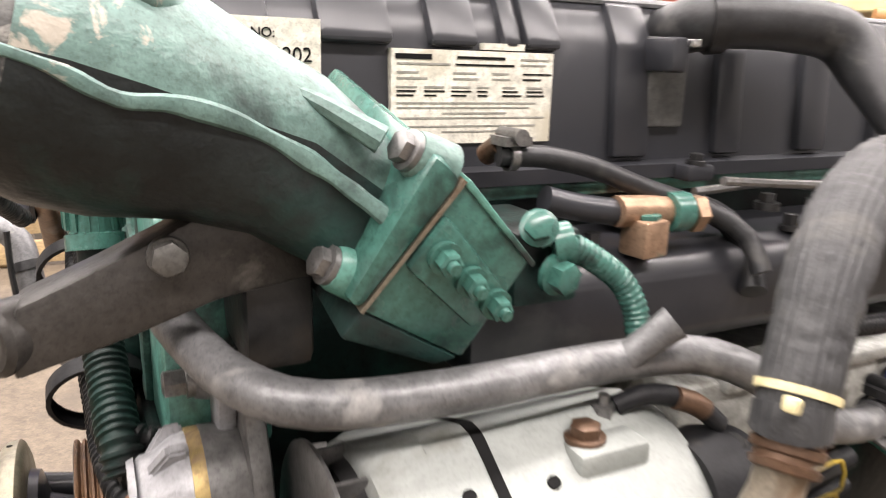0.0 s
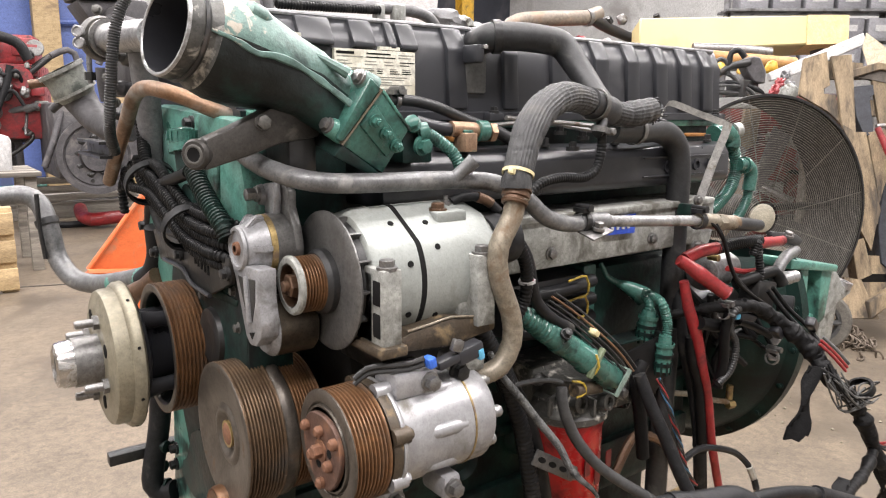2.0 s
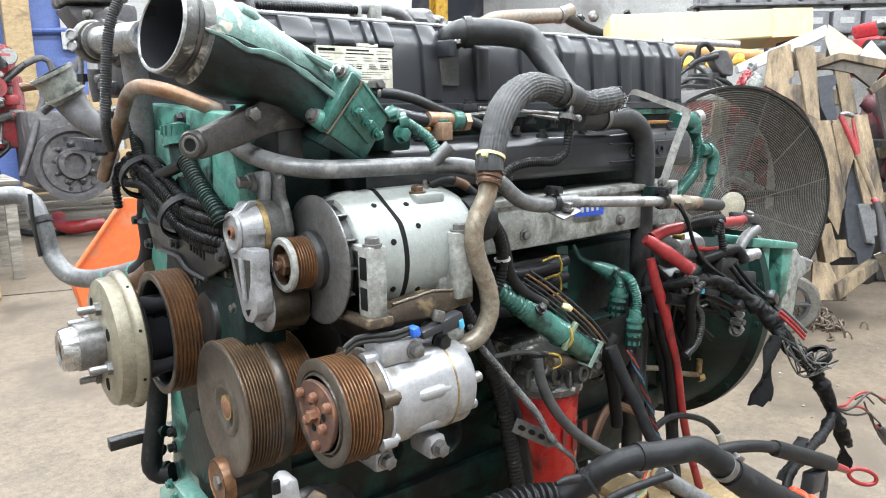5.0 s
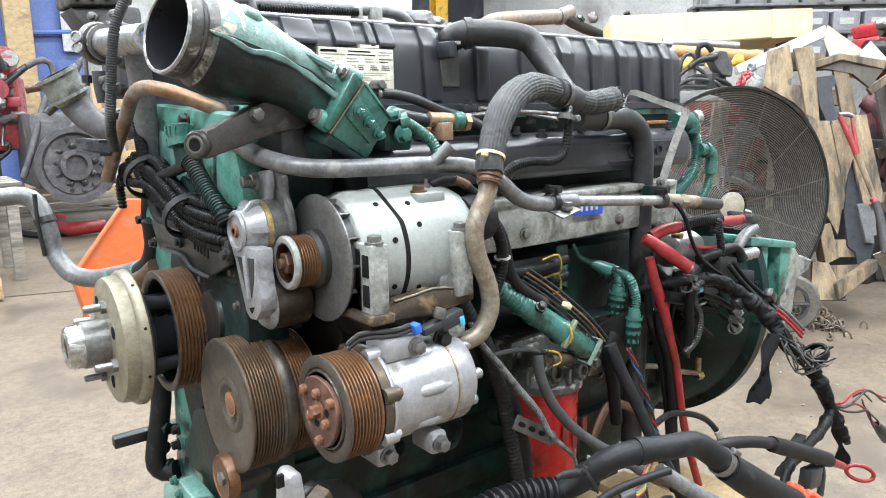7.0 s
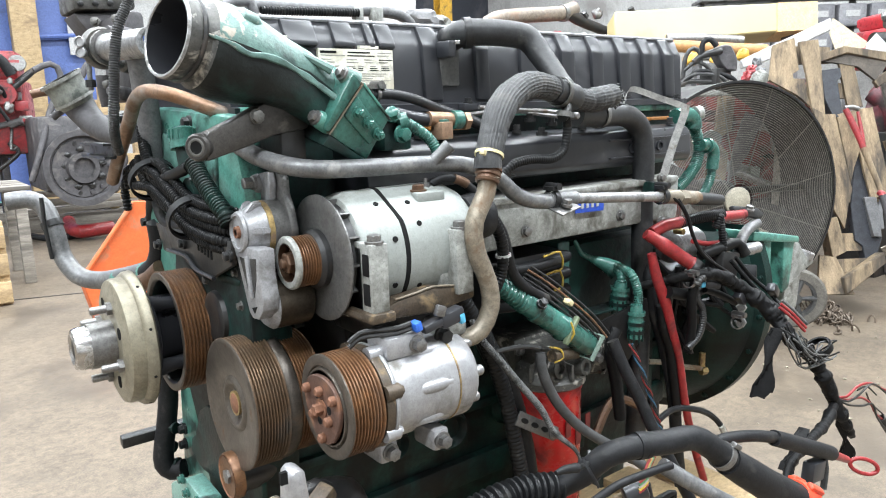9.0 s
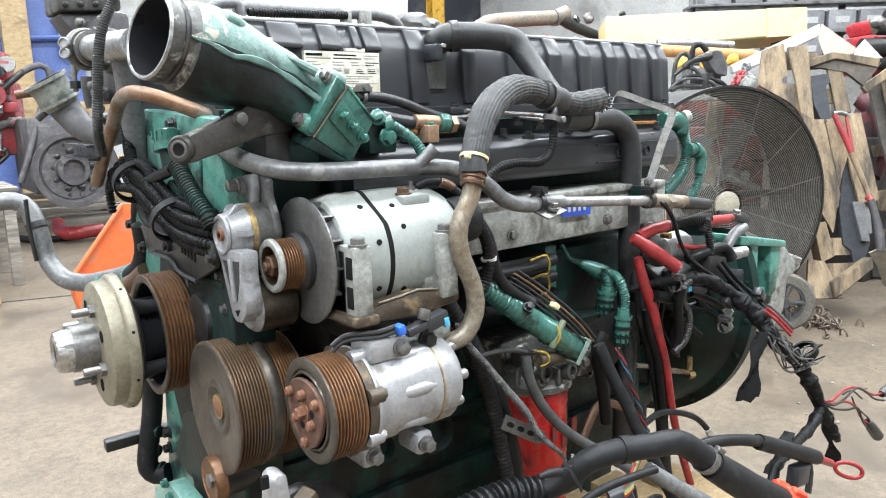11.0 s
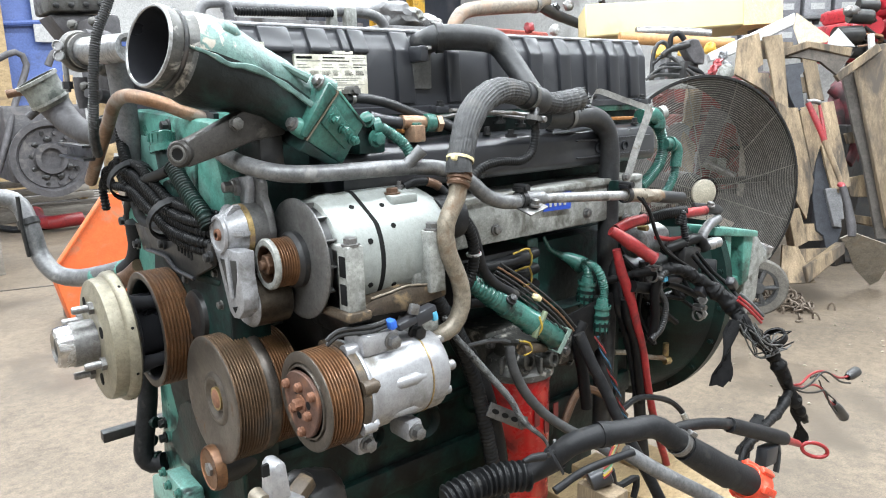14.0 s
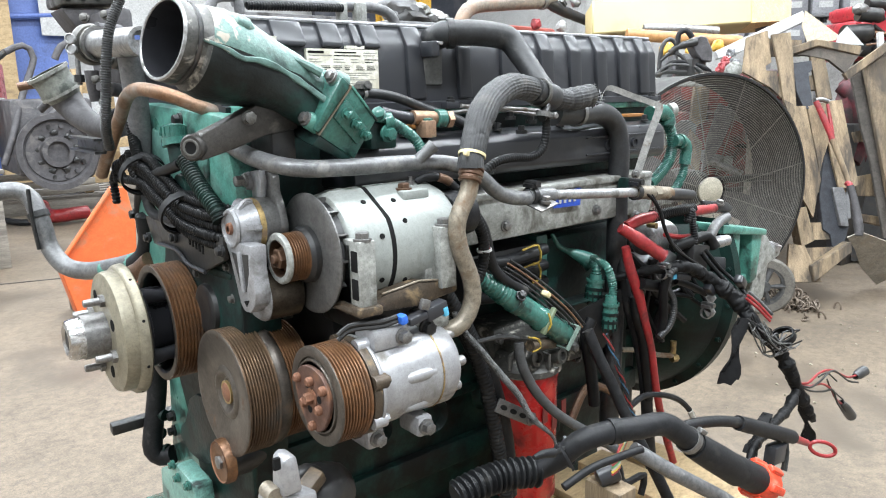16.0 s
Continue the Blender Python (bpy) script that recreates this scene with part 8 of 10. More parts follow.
    cable([(0.336, -0.120, 0.507), (0.385, -0.120, 0.563), (0.465, -0.120, 0.527), (0.519, -0.130, 0.470)], 0.008, RUST_BROWN, "brown_line", "brown steel line below the oil cooler", "pipe", seg=8)
    # dark sheet metal at the engine's side below the actuator
    sh = thing("heat_shield", (0.43, -0.12, 0.66), "black sheet-metal shield beside the oil cooler", "shield")
    part("sheet", prism([(0.32, 0.73), (0.46, 0.75), (0.47, 0.70), (0.41, 0.64), (0.36, 0.66)], (0, -0.13, 0), (1, 0, 0), (0, 0, 1), 0.006, 0.002), CABLE, sh)
    part("sheet_flap", box((0.40, -0.09, 0.735), (0.12, 0.04, 0.004), (0, 0, 0), 0.001), SOOT_SHADE, sh)


def lower_hoses():
    h = thing("filler_hose", (0.1, -0.46, 0.6), "black rubber filler hose with clamp and orange-red cap", "hose")
    p = [(-0.058, -0.400, 0.664), (-0.038, -0.420, 0.682), (-0.025, -0.440, 0.708), (0.010, -0.455, 0.715), (0.053, -0.470, 0.713), (0.093, -0.480, 0.709), (0.124, -0.490, 0.687), (0.164, -0.500, 0.653), (0.230, -0.510, 0.608), (0.295, -0.520, 0.566)]
    part("hose_body", tube(p, [0.0125, 0.0135, 0.0140, 0.0143, 0.0147, 0.0152, 0.0155, 0.0165, 0.0205, 0.0215], 22), RUBBER, h)
    part("moulded_ring", lathe([(-0.004, 0.0143), (-0.004, 0.0162), (0.004, 0.0162), (0.004, 0.0143)], (0.017, -0.457, 0.715), direction(p[3], p[4]), 28, cap=False), RUBBER, h)
    part("moulded_ring", lathe([(-0.003, 0.0143), (-0.003, 0.0160), (0.003, 0.0160), (0.003, 0.0143)], (0.025, -0.459, 0.714), direction(p[3], p[4]), 28, cap=False), RUBBER, h)
    part("steel_clamp", clamp((0.135, -0.493, 0.677), direction(p[6], p[7]), 0.0165, 0.009, False), STEEL, h)
    part("clamp_screw", box((0.147, -0.504, 0.690), (0.012, 0.010, 0.007), (0, 35, -20), 0.002), STEEL, h)
    part("cuff", tube([(0.143, -0.495, 0.669), (0.181, -0.503, 0.641), (0.234, -0.510, 0.603)], [0.0185, 0.0205, 0.0215], 22), RUBBER, h)
    c, d = Vector((0.281, -0.515, 0.575)), direction(p[8], p[9])
    cap = part("cap", lathe([(-0.004, 0.024), (0.0, 0.026), (0.028, 0.026), (0.032, 0.022), (0.032, 0)], c, d, 32), ORANGE_RED, h, "orange-red plastic cap")
    m = frame_of(d)
    for k in range(6):
        a = 2 * math.pi * k / 6
        b = box((0, 0, 0), (0.010, 0.012, 0.032), (0, 0, 0), 0.003)
        mm = m.to_4x4() @ Matrix.Rotation(a, 4, "Z") @ Matrix.Translation((0.0265, 0, 0.015))
        bmesh.ops.transform(b, matrix=Matrix.Translation(c) @ mm, verts=b.verts)
        part("grip", b, ORANGE_RED, cap)
    part("tie", clamp((-0.032, -0.424, 0.688), direction(p[1], p[2]), 0.0145, 0.005, False), RUBBER, h)
    part("tie_tail", tube([(-0.061, -0.440, 0.717), (-0.057, -0.450, 0.701), (-0.046, -0.450, 0.683)], 0.003, 6, flat=0.4), RUBBER, h)
    b = hose("bellows_hose", "black corrugated bellows hose joining the filler hose", [(-0.166, -0.370, 0.658), (-0.135, -0.375, 0.664), (-0.102, -0.380, 0.665), (-0.077, -0.390, 0.665), (-0.053, -0.400, 0.662)], 0.0172, LOOM, ridge=0.14, pitch=0.0085, seg=18)
    s = thing("bulb_socket", (-0.12, -0.45, 0.72), "small grey plastic socket on a wire", "socket")
    part("socket", tube([(-0.105, -0.440, 0.716), (-0.090, -0.440, 0.715), (-0.070, -0.440, 0.710)], [0.0026, 0.0048, 0.0056], 12), RUBBER, s)
    part("lead", tube([(-0.069, -0.440, 0.710), (-0.039, -0.430, 0.702), (-0.028, -0.420, 0.709)], 0.003, 6), WIRE["black"], s)
    # black battery lead with red ring terminal
    l = thing("battery_lead", (0.3, -0.45, 0.66), "black battery lead with a red insulated ring terminal", "cable")
    part("lead", tube([(0.179, -0.440, 0.654), (0.224, -0.445, 0.654), (0.285, -0.450, 0.641), (0.343, -0.455, 0.622)], 0.0085, 14), RUBBER, l)
    part("sleeve", tube([(0.335, -0.455, 0.624), (0.408, -0.460, 0.591), (0.503, -0.465, 0.548)], [0.012, 0.0125, 0.012], 16, wrinkle=0.1), RUBBER, l)
    part("lug_neck", tube([(0.495, -0.465, 0.551), (0.523, -0.466, 0.537), (0.557, -0.467, 0.520)], [0.0085, 0.0068, 0.006], 12), RED_RUBBER, l)
    c = Vector((0.625, -0.468, 0.485))
    ring = []
    for k in range(25):
        a = 2 * math.pi * k / 24
        ring.append(c + Vector((0.77, -0.63, 0)) * (0.024 * math.cos(a)) + Vector((0, 0, 0.0135 * math.sin(a) - 0.006 * math.cos(a))))
    part("ring_terminal", tube(ring, 0.0036, 10), RED_RUBBER, l)
    part("hanging_plug", box((0.452, -0.462, 0.535), (0.04, 0.02, 0.032), (0, 8, 0), 0.003), BLACK_PLASTIC, l)
    part("plug_strap", tube([(0.473, -0.465, 0.564), (0.482, -0.467, 0.531), (0.477, -0.468, 0.497)], 0.006, 8, flat=0.5), RUBBER_GREY, l)
    # tubes on the pallet below
    hose("grey_tube", "grey plastic tube lying across the pallet", [(0.286, -0.300, 0.536), (0.344, -0.340, 0.489), (0.425, -0.380, 0.431), (0.469, -0.400, 0.395)], 0.013, PIPE_GREY, "tube", seg=14)
    hose("black_tube", "black tube under the filler hose", [(0.041, -0.360, 0.586), (0.089, -0.370, 0.602), (0.147, -0.380, 0.605), (0.181, -0.390, 0.608)], 0.0058, RUBBER, "tube", seg=14)
    hose("black_loop", "black cable loop on the pallet", [(0.248, -0.300, 0.518), (0.265, -0.300, 0.481), (0.321, -0.300, 0.475), (0.314, -0.300, 0.440)], 0.006, RUBBER, "cable", seg=8)
    single("packing_block", block((Vector((0.172, -0.320, 0.536)).x, -0.36, Vector((0.194, -0.320, 0.508)).z - 0.26), (Vector((0.215, -0.320, 0.519)).x, -0.29, Vector((0.193, -0.320, 0.536)).z - 0.016), 0.004), WOOD, "short timber block under the round plug", "timber")
    pl = thing("round_connector", (0.1, -0.3, 0.5), "round black plug with coloured wires", "plug")
    part("shell", lathe([(-0.02, 0.016), (-0.018, 0.019), (0.014, 0.019), (0.016, 0.016), (0.016, 0.0)], (0.193, -0.320, 0.536), (0.8, -0.5, 0.35), 24), BLACK_PLASTIC, pl)
    rnd = random.Random(3)
    for k, col in enumerate(("red", "yellow", "white", "green", "red")):
        part("wire", tube([Vector((0.183, -0.335, 0.549)) + Vector((0, 0, 0.004 * (k - 2))), Vector((0.195, -0.340, 0.559)) + Vector((0, 0, 0.004 * (k - 2))), Vector((0.203, -0.330, 0.569)) + Vector((0.003 * k, 0, 0)), Vector((0.214, -0.330, 0.583)) + Vector((0.003 * k, 0, 0))], 0.002, 6), WIRE[col], pl)
    # pale bracket and pipe under the compressor
    k = thing("pale_bracket", (-0.32, -0.25, 0.55), "pale aluminium bracket with a square eye under the pulleys", "bracket")
    part("post", prism([(-0.013, 0.0), (0.014, 0.0), (0.009, 0.046), (-0.002, 0.050), (-0.010, 0.044)], (-0.327, -0.240, 0.678), (1, 0, 0), (0, 0, 1), 0.03, 0.005), ALU_BRIGHT, k)
    part("eye", block(tuple(Vector((-0.345, -0.272, 0.725)) - Vector((0.004, 0.001, 0.007))), tuple(Vector((-0.345, -0.272, 0.725)) + Vector((0.004, 0.004, 0.007)))), INK_VOID, k)
    part("base", box((-0.320, -0.240, 0.659), (0.06, 0.05, 0.03), (0, 15, 0), 0.01), ALU_BRIGHT, k)
    part("boss", lathe([(-0.012, 0.010), (0.012, 0.010)], (-0.345, -0.250, 0.680), NEAR, 20), PIPE_TAN, k)
    d = thing("dirty_pump", (-0.27, -0.2, 0.5), "oily cast pump housing at the bottom of the engine", "pump")
    part("housing", lump_of((-0.256, -0.200, 0.621), 0.046, 3, (1.1, 0.9, 0.9), 0.08), DARK_MESS, d)
    part("outlet", tube([(-0.299, -0.220, 0.667), (-0.283, -0.220, 0.672), (-0.268, -0.220, 0.661)], 0.010, 14), DARK_MESS, d)
    part("cover", box((-0.290, -0.240, 0.664), (0.040, 0.022, 0.020), (10, -28, 15), 0.004), BRACKET_BROWN, d)


def cribbing():
    """Timber that the engine stands on."""
    tm = thing("timber_crib", (0.25, 0.15, 0.0), "stack of pale timber blocks and boards under the engine", "timber stand")
    for x in (-0.1, 0.25, 0.6):
        part("block", block((x - 0.06, -0.05, 0.0), (x + 0.06, 0.40, 0.138), 0.004), WOOD_PALE, tm)
    p = thing("wooden_pallet", (0.35, -0.2, 0.0), "pale wooden pallet beside the engine with cables on it", "pallet")
    for k in range(6):
        part("deck_board", block((0.0 + k * 0.12, -0.36, 0.31), (0.085 + k * 0.12, -0.02, 0.33), 0.002), WOOD_PALE, p)
    for y in (-0.35, -0.20, -0.06):
        part("stringer", block((-0.01, y, 0.0), (0.69, y + 0.04, 0.31), 0.003), WOOD_PALE, p)


oil_filter()
green_actuator()
starter_end()
red_cables()
harness()
tangle()
side_wires()
lower_hoses()
cribbing()


# ---- things round the engine in the hall ----
def sheet(corners, thick, out=None, bevel=0.0):
    """A flat board through the corners, thick metres deep away from the near side."""
    c = [Vector(p) for p in corners]
    n = Vector((0, 0, 0))
    for i in range(len(c)):
        n += (c[i] - c[0]).cross(c[(i + 1) % len(c)] - c[0])
    n.normalize()
    far = Vector(out) if out else Vector((0.62, 0.78, 0))
    if n.dot(far) < 0:
        n = -n
    bm = bmesh.new()
    a = [bm.verts.new(p) for p in c]
    b = [bm.verts.new(p + n * thick) for p in c]
    bm.faces.new(a)
    bm.faces.new(b)
    for i in range(len(c)):
        j = (i + 1) % len(c)
        bm.faces.new((a[i], a[j], b[j], b[i]))
    bmesh.ops.recalc_face_normals(bm, faces=bm.faces)
    if bevel:
        bmesh.ops.bevel(bm, geom=list(bm.edges), offset=bevel, segments=1, affect="EDGES")
    return bm


def drum_fan():
    c = Vector((2.637, 0.976, 0.631))
    ax = Vector((-0.395, -0.919, 0.0)).normalized()
    R = 0.572
    f = thing("drum_fan", (c.x, c.y, 0.0), "large black drum fan on wheels with a round wire guard", "fan")
    m = frame_of(ax)
    at = lambda x, y, z: c + m @ Vector((x, y, z))
    drum = part("drum", lathe([(-0.36, R * 0.97), (-0.36, R * 0.985), (-0.02, R * 0.985), (0.0, R * 1.0), (0.0, R * 0.97), (-0.36, R * 0.965)], c, ax, 72, cap=False), mat("dusty_black_sheet", (0.016, 0.015, 0.0145), (0.010, 0.0095, 0.0095), 0.6, dirt=(0.035, 0.031, 0.029), amount=0.2, dirt_scale=4), f, "black sheet-steel drum")
    part("rim", lathe([(-0.012, R * 0.985), (-0.012, R * 1.005), (0.016, R * 1.005), (0.016, R * 0.985)], c, ax, 72, cap=False), DARK_STEEL, drum)
    wire = mat("guard_wire", (0.20, 0.19, 0.172), (0.125, 0.118, 0.106), 0.42, 0.4, bump=0)
    dome = lambda r: 0.005 + 0.02 * (1 - (r / R) ** 2)
    for k in range(46):
        r = 0.085 + (R - 0.09) * k / 45
        n = 64
        part("guard_ring", tube([at(r * math.cos(2 * math.pi * j / n), r * math.sin(2 * math.pi * j / n), dome(r)) for j in range(n + 1)], 0.0019, 5, 0.2), wire, f)
    for k in range(12):
        a = 2 * math.pi * k / 12 + 0.2
        part("guard_spoke", tube([at(r * math.cos(a), r * math.sin(a), dome(r) - 0.004) for r in (0.08, 0.25, 0.42, R)], 0.0025, 5, 0.06), wire, f)
    part("hub_plate", lathe([(0.010, 0.068), (0.026, 0.068), (0.030, 0.062), (0.030, 0)], c, ax, 36), mat("hub_label", (0.36, 0.33, 0.26), (0.26, 0.24, 0.19), 0.5), f, "pale round hub plate")
    part("motor", lathe([(-0.26, 0.06), (-0.26, 0.09), (-0.10, 0.09), (-0.08, 0.07)], c, ax, 28), DARK_STEEL, f)
    part("motor_bar", tube([at(-R * 0.97, 0.02, -0.2), at(0, 0.02, -0.2), at(R * 0.97, 0.02, -0.2)], 0.02, 8, 0.2), DARK_STEEL, f)
    for k in range(4):
        a = 2 * math.pi * k / 4 + 5.9
        blade = []
        for s, half, tw in ((0.08, 0.08, 0.6), (0.26, 0.13, 0.45), (0.44, 0.14, 0.35)):
            for sg in (-1, 1):
                aa = a + sg * half / max(s, 0.2) * 0.5
                blade.append(at(s * math.cos(aa), s * math.sin(aa), -0.10 + sg * 0.05 * tw))
        bm = bmesh.new()
        v = [bm.verts.new(p) for p in blade]
        for i in (0, 2):
            bm.faces.new((v[i], v[i + 1], v[i + 3], v[i + 2]))
        ex = bmesh.ops.extrude_face_region(bm, geom=list(bm.faces))
        bmesh.ops.translate(bm, vec=ax * -0.004, verts=[q for q in ex["geom"] if isinstance(q, bmesh.types.BMVert)])
        part("blade", bm, HAZED_IRON, f)
    wheel_at = Vector((2.526, 0.600, 0.231))
    for off in (0.0,):
        w = part("wheel", lathe([(-0.02, 0.09), (-0.02, 0.125), (-0.012, 0.135), (0.012, 0.135), (0.02, 0.125), (0.02, 0.09)], wheel_at, (-0.75, -0.66, 0), 44, cap=False), mat("dusty_tyre", (0.13, 0.12, 0.105), (0.09, 0.083, 0.072), 0.7, bump=0.3), f, "dusty grey wheel with spoked rim")
        part("wheel_rim", lathe([(-0.016, 0.078), (-0.016, 0.098), (0.016, 0.098), (0.016, 0.078), (-0.016, 0.078)], wheel_at, (-0.75, -0.66, 0), 36, cap=False), RUBBER_GREY, w)
        for k in range(5):
            a = 2 * math.pi * k / 5
            mm = frame_of((-0.75, -0.66, 0))
            part("spoke", tube([wheel_at + mm @ Vector((0.02 * math.cos(a), 0.02 * math.sin(a), 0.016)), wheel_at + mm @ Vector((0.09 * math.cos(a), 0.09 * math.sin(a), 0.004))], [0.008, 0.014], 8), RUBBER_GREY, w)
        part("wheel_hub", lathe([(-0.03, 0.025), (0.03, 0.025)], wheel_at, (-0.75, -0.66, 0), 18), RUBBER_GREY, w)
    for sx in (-0.42, 0.42):
        part("support_leg", tube([at(sx, -R * 0.72, -0.05), Vector((at(sx, 0, -0.05).x, at(sx, 0, -0.05).y, 0.02))], 0.02, 8, 0.2), DARK_STEEL, f)
    part("base_rail", tube([Vector((*at(-0.45, 0, -0.05).xy, 0.022)), Vector((*at(0, 0, -0.05).xy, 0.022)), Vector((*at(0.45, 0, -0.05).xy, 0.022))], 0.02, 8, 0.2), DARK_STEEL, f)
    part("axle", tube([wheel_at, Vector((*at(0.42, 0, -0.05).xy, 0.12))], 0.014, 8, 0.2), DARK_STEEL, f)


def pallets():
    dark_tone = mat("dark_blue_grey_timber", (0.034, 0.037, 0.046), (0.022, 0.024, 0.03), 0.7)
    a = thing("leaning_pallet", (3.30, 0.76, 0.0), "weathered wooden pallet leaning upright, broken at its edges", "pallet", "leaning pallets")
    part("board", sheet([(3.296, 1.183, 1.404), (3.392, 1.115, 1.441), (3.367, 1.067, 1.266), (3.338, 1.084, 1.247), (3.334, 1.078, 1.221), (3.377, 1.037, 1.214), (3.365, 0.992, 1.072), (3.330, 1.045, 1.131), (3.237, 1.159, 1.217)], 0.02), WOOD, a)
    part("board", sheet([(3.382, 1.084, 1.416), (3.461, 1.019, 1.425), (3.445, 0.989, 1.313), (3.419, 0.957, 1.176), (3.391, 0.921, 1.027), (3.348, 0.973, 1.064), (3.370, 1.026, 1.246)], 0.02), WOOD, a)
    part("board", sheet([(3.391, 0.921, 1.027), (3.430, 0.887, 1.026), (3.414, 0.825, 0.837), (3.398, 0.757, 0.631), (3.362, 0.755, 0.549), (3.320, 0.746, 0.434), (3.309, 0.779, 0.495), (3.293, 0.823, 0.573), (3.340, 0.845, 0.727), (3.356, 0.894, 0.884), (3.348, 0.973, 1.064)], 0.02), WOOD, a)
    part("block", sheet([(3.255, 0.821, 0.483), (3.306, 0.781, 0.495), (3.297, 0.718, 0.317), (3.236, 0.757, 0.283)], 0.09, bevel=0.003), WOOD, a)
    part("board", sheet([(3.239, 0.753, 0.279), (3.368, 0.644, 0.283), (3.348, 0.636, 0.220), (3.257, 0.711, 0.211)], 0.02), WOOD, a)
    part("board", sheet([(3.099, 0.759, 0.114), (3.189, 0.804, 0.304), (3.245, 0.745, 0.290), (3.245, 0.640, 0.111)], 0.02), WOOD, a)
    part("cross_board", sheet([(3.189, 0.670, 0.201), (3.366, 0.560, 0.327), (3.361, 0.548, 0.269), (3.185, 0.650, 0.119)], 0.09, bevel=0.004), WOOD, a)
    part("dark_stringer", sheet([(3.453, 0.991, 1.259), (3.535, 0.925, 1.272), (3.527, 0.911, 1.220), (3.507, 0.922, 1.204), (3.480, 0.866, 1.004), (3.440, 0.902, 1.011), (3.432, 0.948, 1.108)], 0.06, bevel=0.003), dark_tone, a)
    # added overlay; stands for the dark stain and shading on the lower board
    part("dark_stringer", sheet([(3.528, 0.787, 0.832), (3.515, 0.754, 0.719), (3.507, 0.709, 0.590), (3.468, 0.661, 0.385), (3.501, 0.631, 0.379), (3.458, 0.630, 0.286), (3.405, 0.669, 0.270), (3.412, 0.689, 0.336), (3.389, 0.720, 0.365), (3.417, 0.767, 0.542), (3.444, 0.777, 0.626), (3.482, 0.792, 0.743)], 0.06, bevel=0.003), dark_tone, a)
    for q in ([(3.400, 1.120, 1.395), (3.560, 1.000, 1.385), (3.545, 0.985, 1.300), (3.385, 1.105, 1.300)], [(3.370, 1.075, 1.190), (3.585, 0.895, 1.190), (3.570, 0.880, 1.110), (3.355, 1.055, 1.105)], [(3.330, 0.890, 0.640), (3.560, 0.700, 0.640), (3.545, 0.680, 0.560), (3.310, 0.870, 0.560)], [(3.290, 0.830, 0.400), (3.500, 0.660, 0.400), (3.480, 0.640, 0.310), (3.270, 0.810, 0.310)]):
        part("cross_board", sheet(q, 0.02), WOOD, a)
    b = thing("leaning_pallet", (3.50, 0.70, 0.0), "weathered wooden pallet leaning behind the shovel", "pallet", "leaning pallets")
    part("board", sheet([(3.550, 0.945, 1.312), (3.608, 0.894, 1.309), (3.588, 0.816, 1.060), (3.529, 0.870, 1.070)], 0.02), WOOD, b)
    part("board", sheet([(3.458, 0.892, 1.023), (3.559, 0.816, 1.050), (3.608, 0.776, 1.056), (3.568, 0.630, 0.603), (3.540, 0.648, 0.587), (3.484, 0.696, 0.586), (3.491, 0.744, 0.722), (3.500, 0.778, 0.828), (3.458, 0.781, 0.745), (3.426, 0.778, 0.667)], 0.018), WOOD, b)
    part("dark_stringer", sheet([(3.458, 0.719, 0.589), (3.507, 0.679, 0.593), (3.476, 0.621, 0.383), (3.443, 0.651, 0.387)], 0.05, bevel=0.003), GREY_PAINT, b)
    part("top_board", sheet([(3.437, 1.019, 1.339), (3.568, 0.925, 1.387), (3.758, 0.758, 1.344), (3.741, 0.759, 1.295), (3.575, 0.910, 1.350), (3.446, 1.001, 1.301)], 0.12, bevel=0.004), WOOD, b)
    # underside lies in shade; the board's colour is darkened to carry it
    part("under_board", sheet([(3.481, 0.996, 1.305), (3.604, 0.912, 1.355), (3.772, 0.755, 1.322), (3.666, 0.795, 1.200), (3.616, 0.868, 1.274), (3.528, 0.954, 1.301)], 0.02), mat("shaded_underside_board", (0.085, 0.070, 0.056), (0.055, 0.047, 0.040), 0.8, scale=14, bump=0.4), b)
    for q in ([(3.552, 0.741, 0.674), (3.598, 0.708, 0.688), (3.521, 0.630, 0.421), (3.471, 0.668, 0.407)],):
        part("dark_stringer", sheet(q, 0.09, bevel=0.004), GREY_PAINT, b)
    c = thing("wooden_crate", (4.161, 0.757, 0.622), "tall weathered wooden crate with a slanted side", "crate")
    for q in ([(4.081, 0.871, 1.277), (4.228, 0.780, 1.381), (4.364, 0.670, 1.384), (4.133, 0.432, 0.316), (3.968, 0.568, 0.321)], [(3.928, 0.911, 1.203), (4.151, 0.777, 1.379), (4.165, 0.754, 1.339), (3.942, 0.888, 1.164)], [(4.083, 0.886, 0.854), (4.202, 0.796, 0.884), (4.203, 0.774, 0.806), (4.089, 0.863, 0.793)],
              [(4.043, 0.843, 0.585), (4.201, 0.724, 0.620), (4.193, 0.689, 0.469), (4.045, 0.811, 0.473)], [(4.024, 0.801, 0.373), (4.196, 0.649, 0.333), (4.187, 0.640, 0.276), (4.034, 0.778, 0.321)]):
        part("board", sheet(q, 0.03, bevel=0.003), WOOD, c)
    part("inner_board", sheet([(4.062, 0.927, 1.205), (4.147, 0.868, 1.240), (4.126, 0.741, 0.888), (4.092, 0.687, 0.681), (4.016, 0.575, 0.249), (3.971, 0.615, 0.250), (4.022, 0.747, 0.682), (4.031, 0.824, 0.890), (4.054, 0.891, 1.100)], 0.02), mat("brown_grey_plank", (0.085, 0.074, 0.064), (0.06, 0.053, 0.046), 0.8, scale=14, bump=0.4), c)
    # dark sheet added for the shade behind the crate and pallets
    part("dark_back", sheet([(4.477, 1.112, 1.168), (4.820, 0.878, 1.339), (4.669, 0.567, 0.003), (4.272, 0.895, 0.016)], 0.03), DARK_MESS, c)
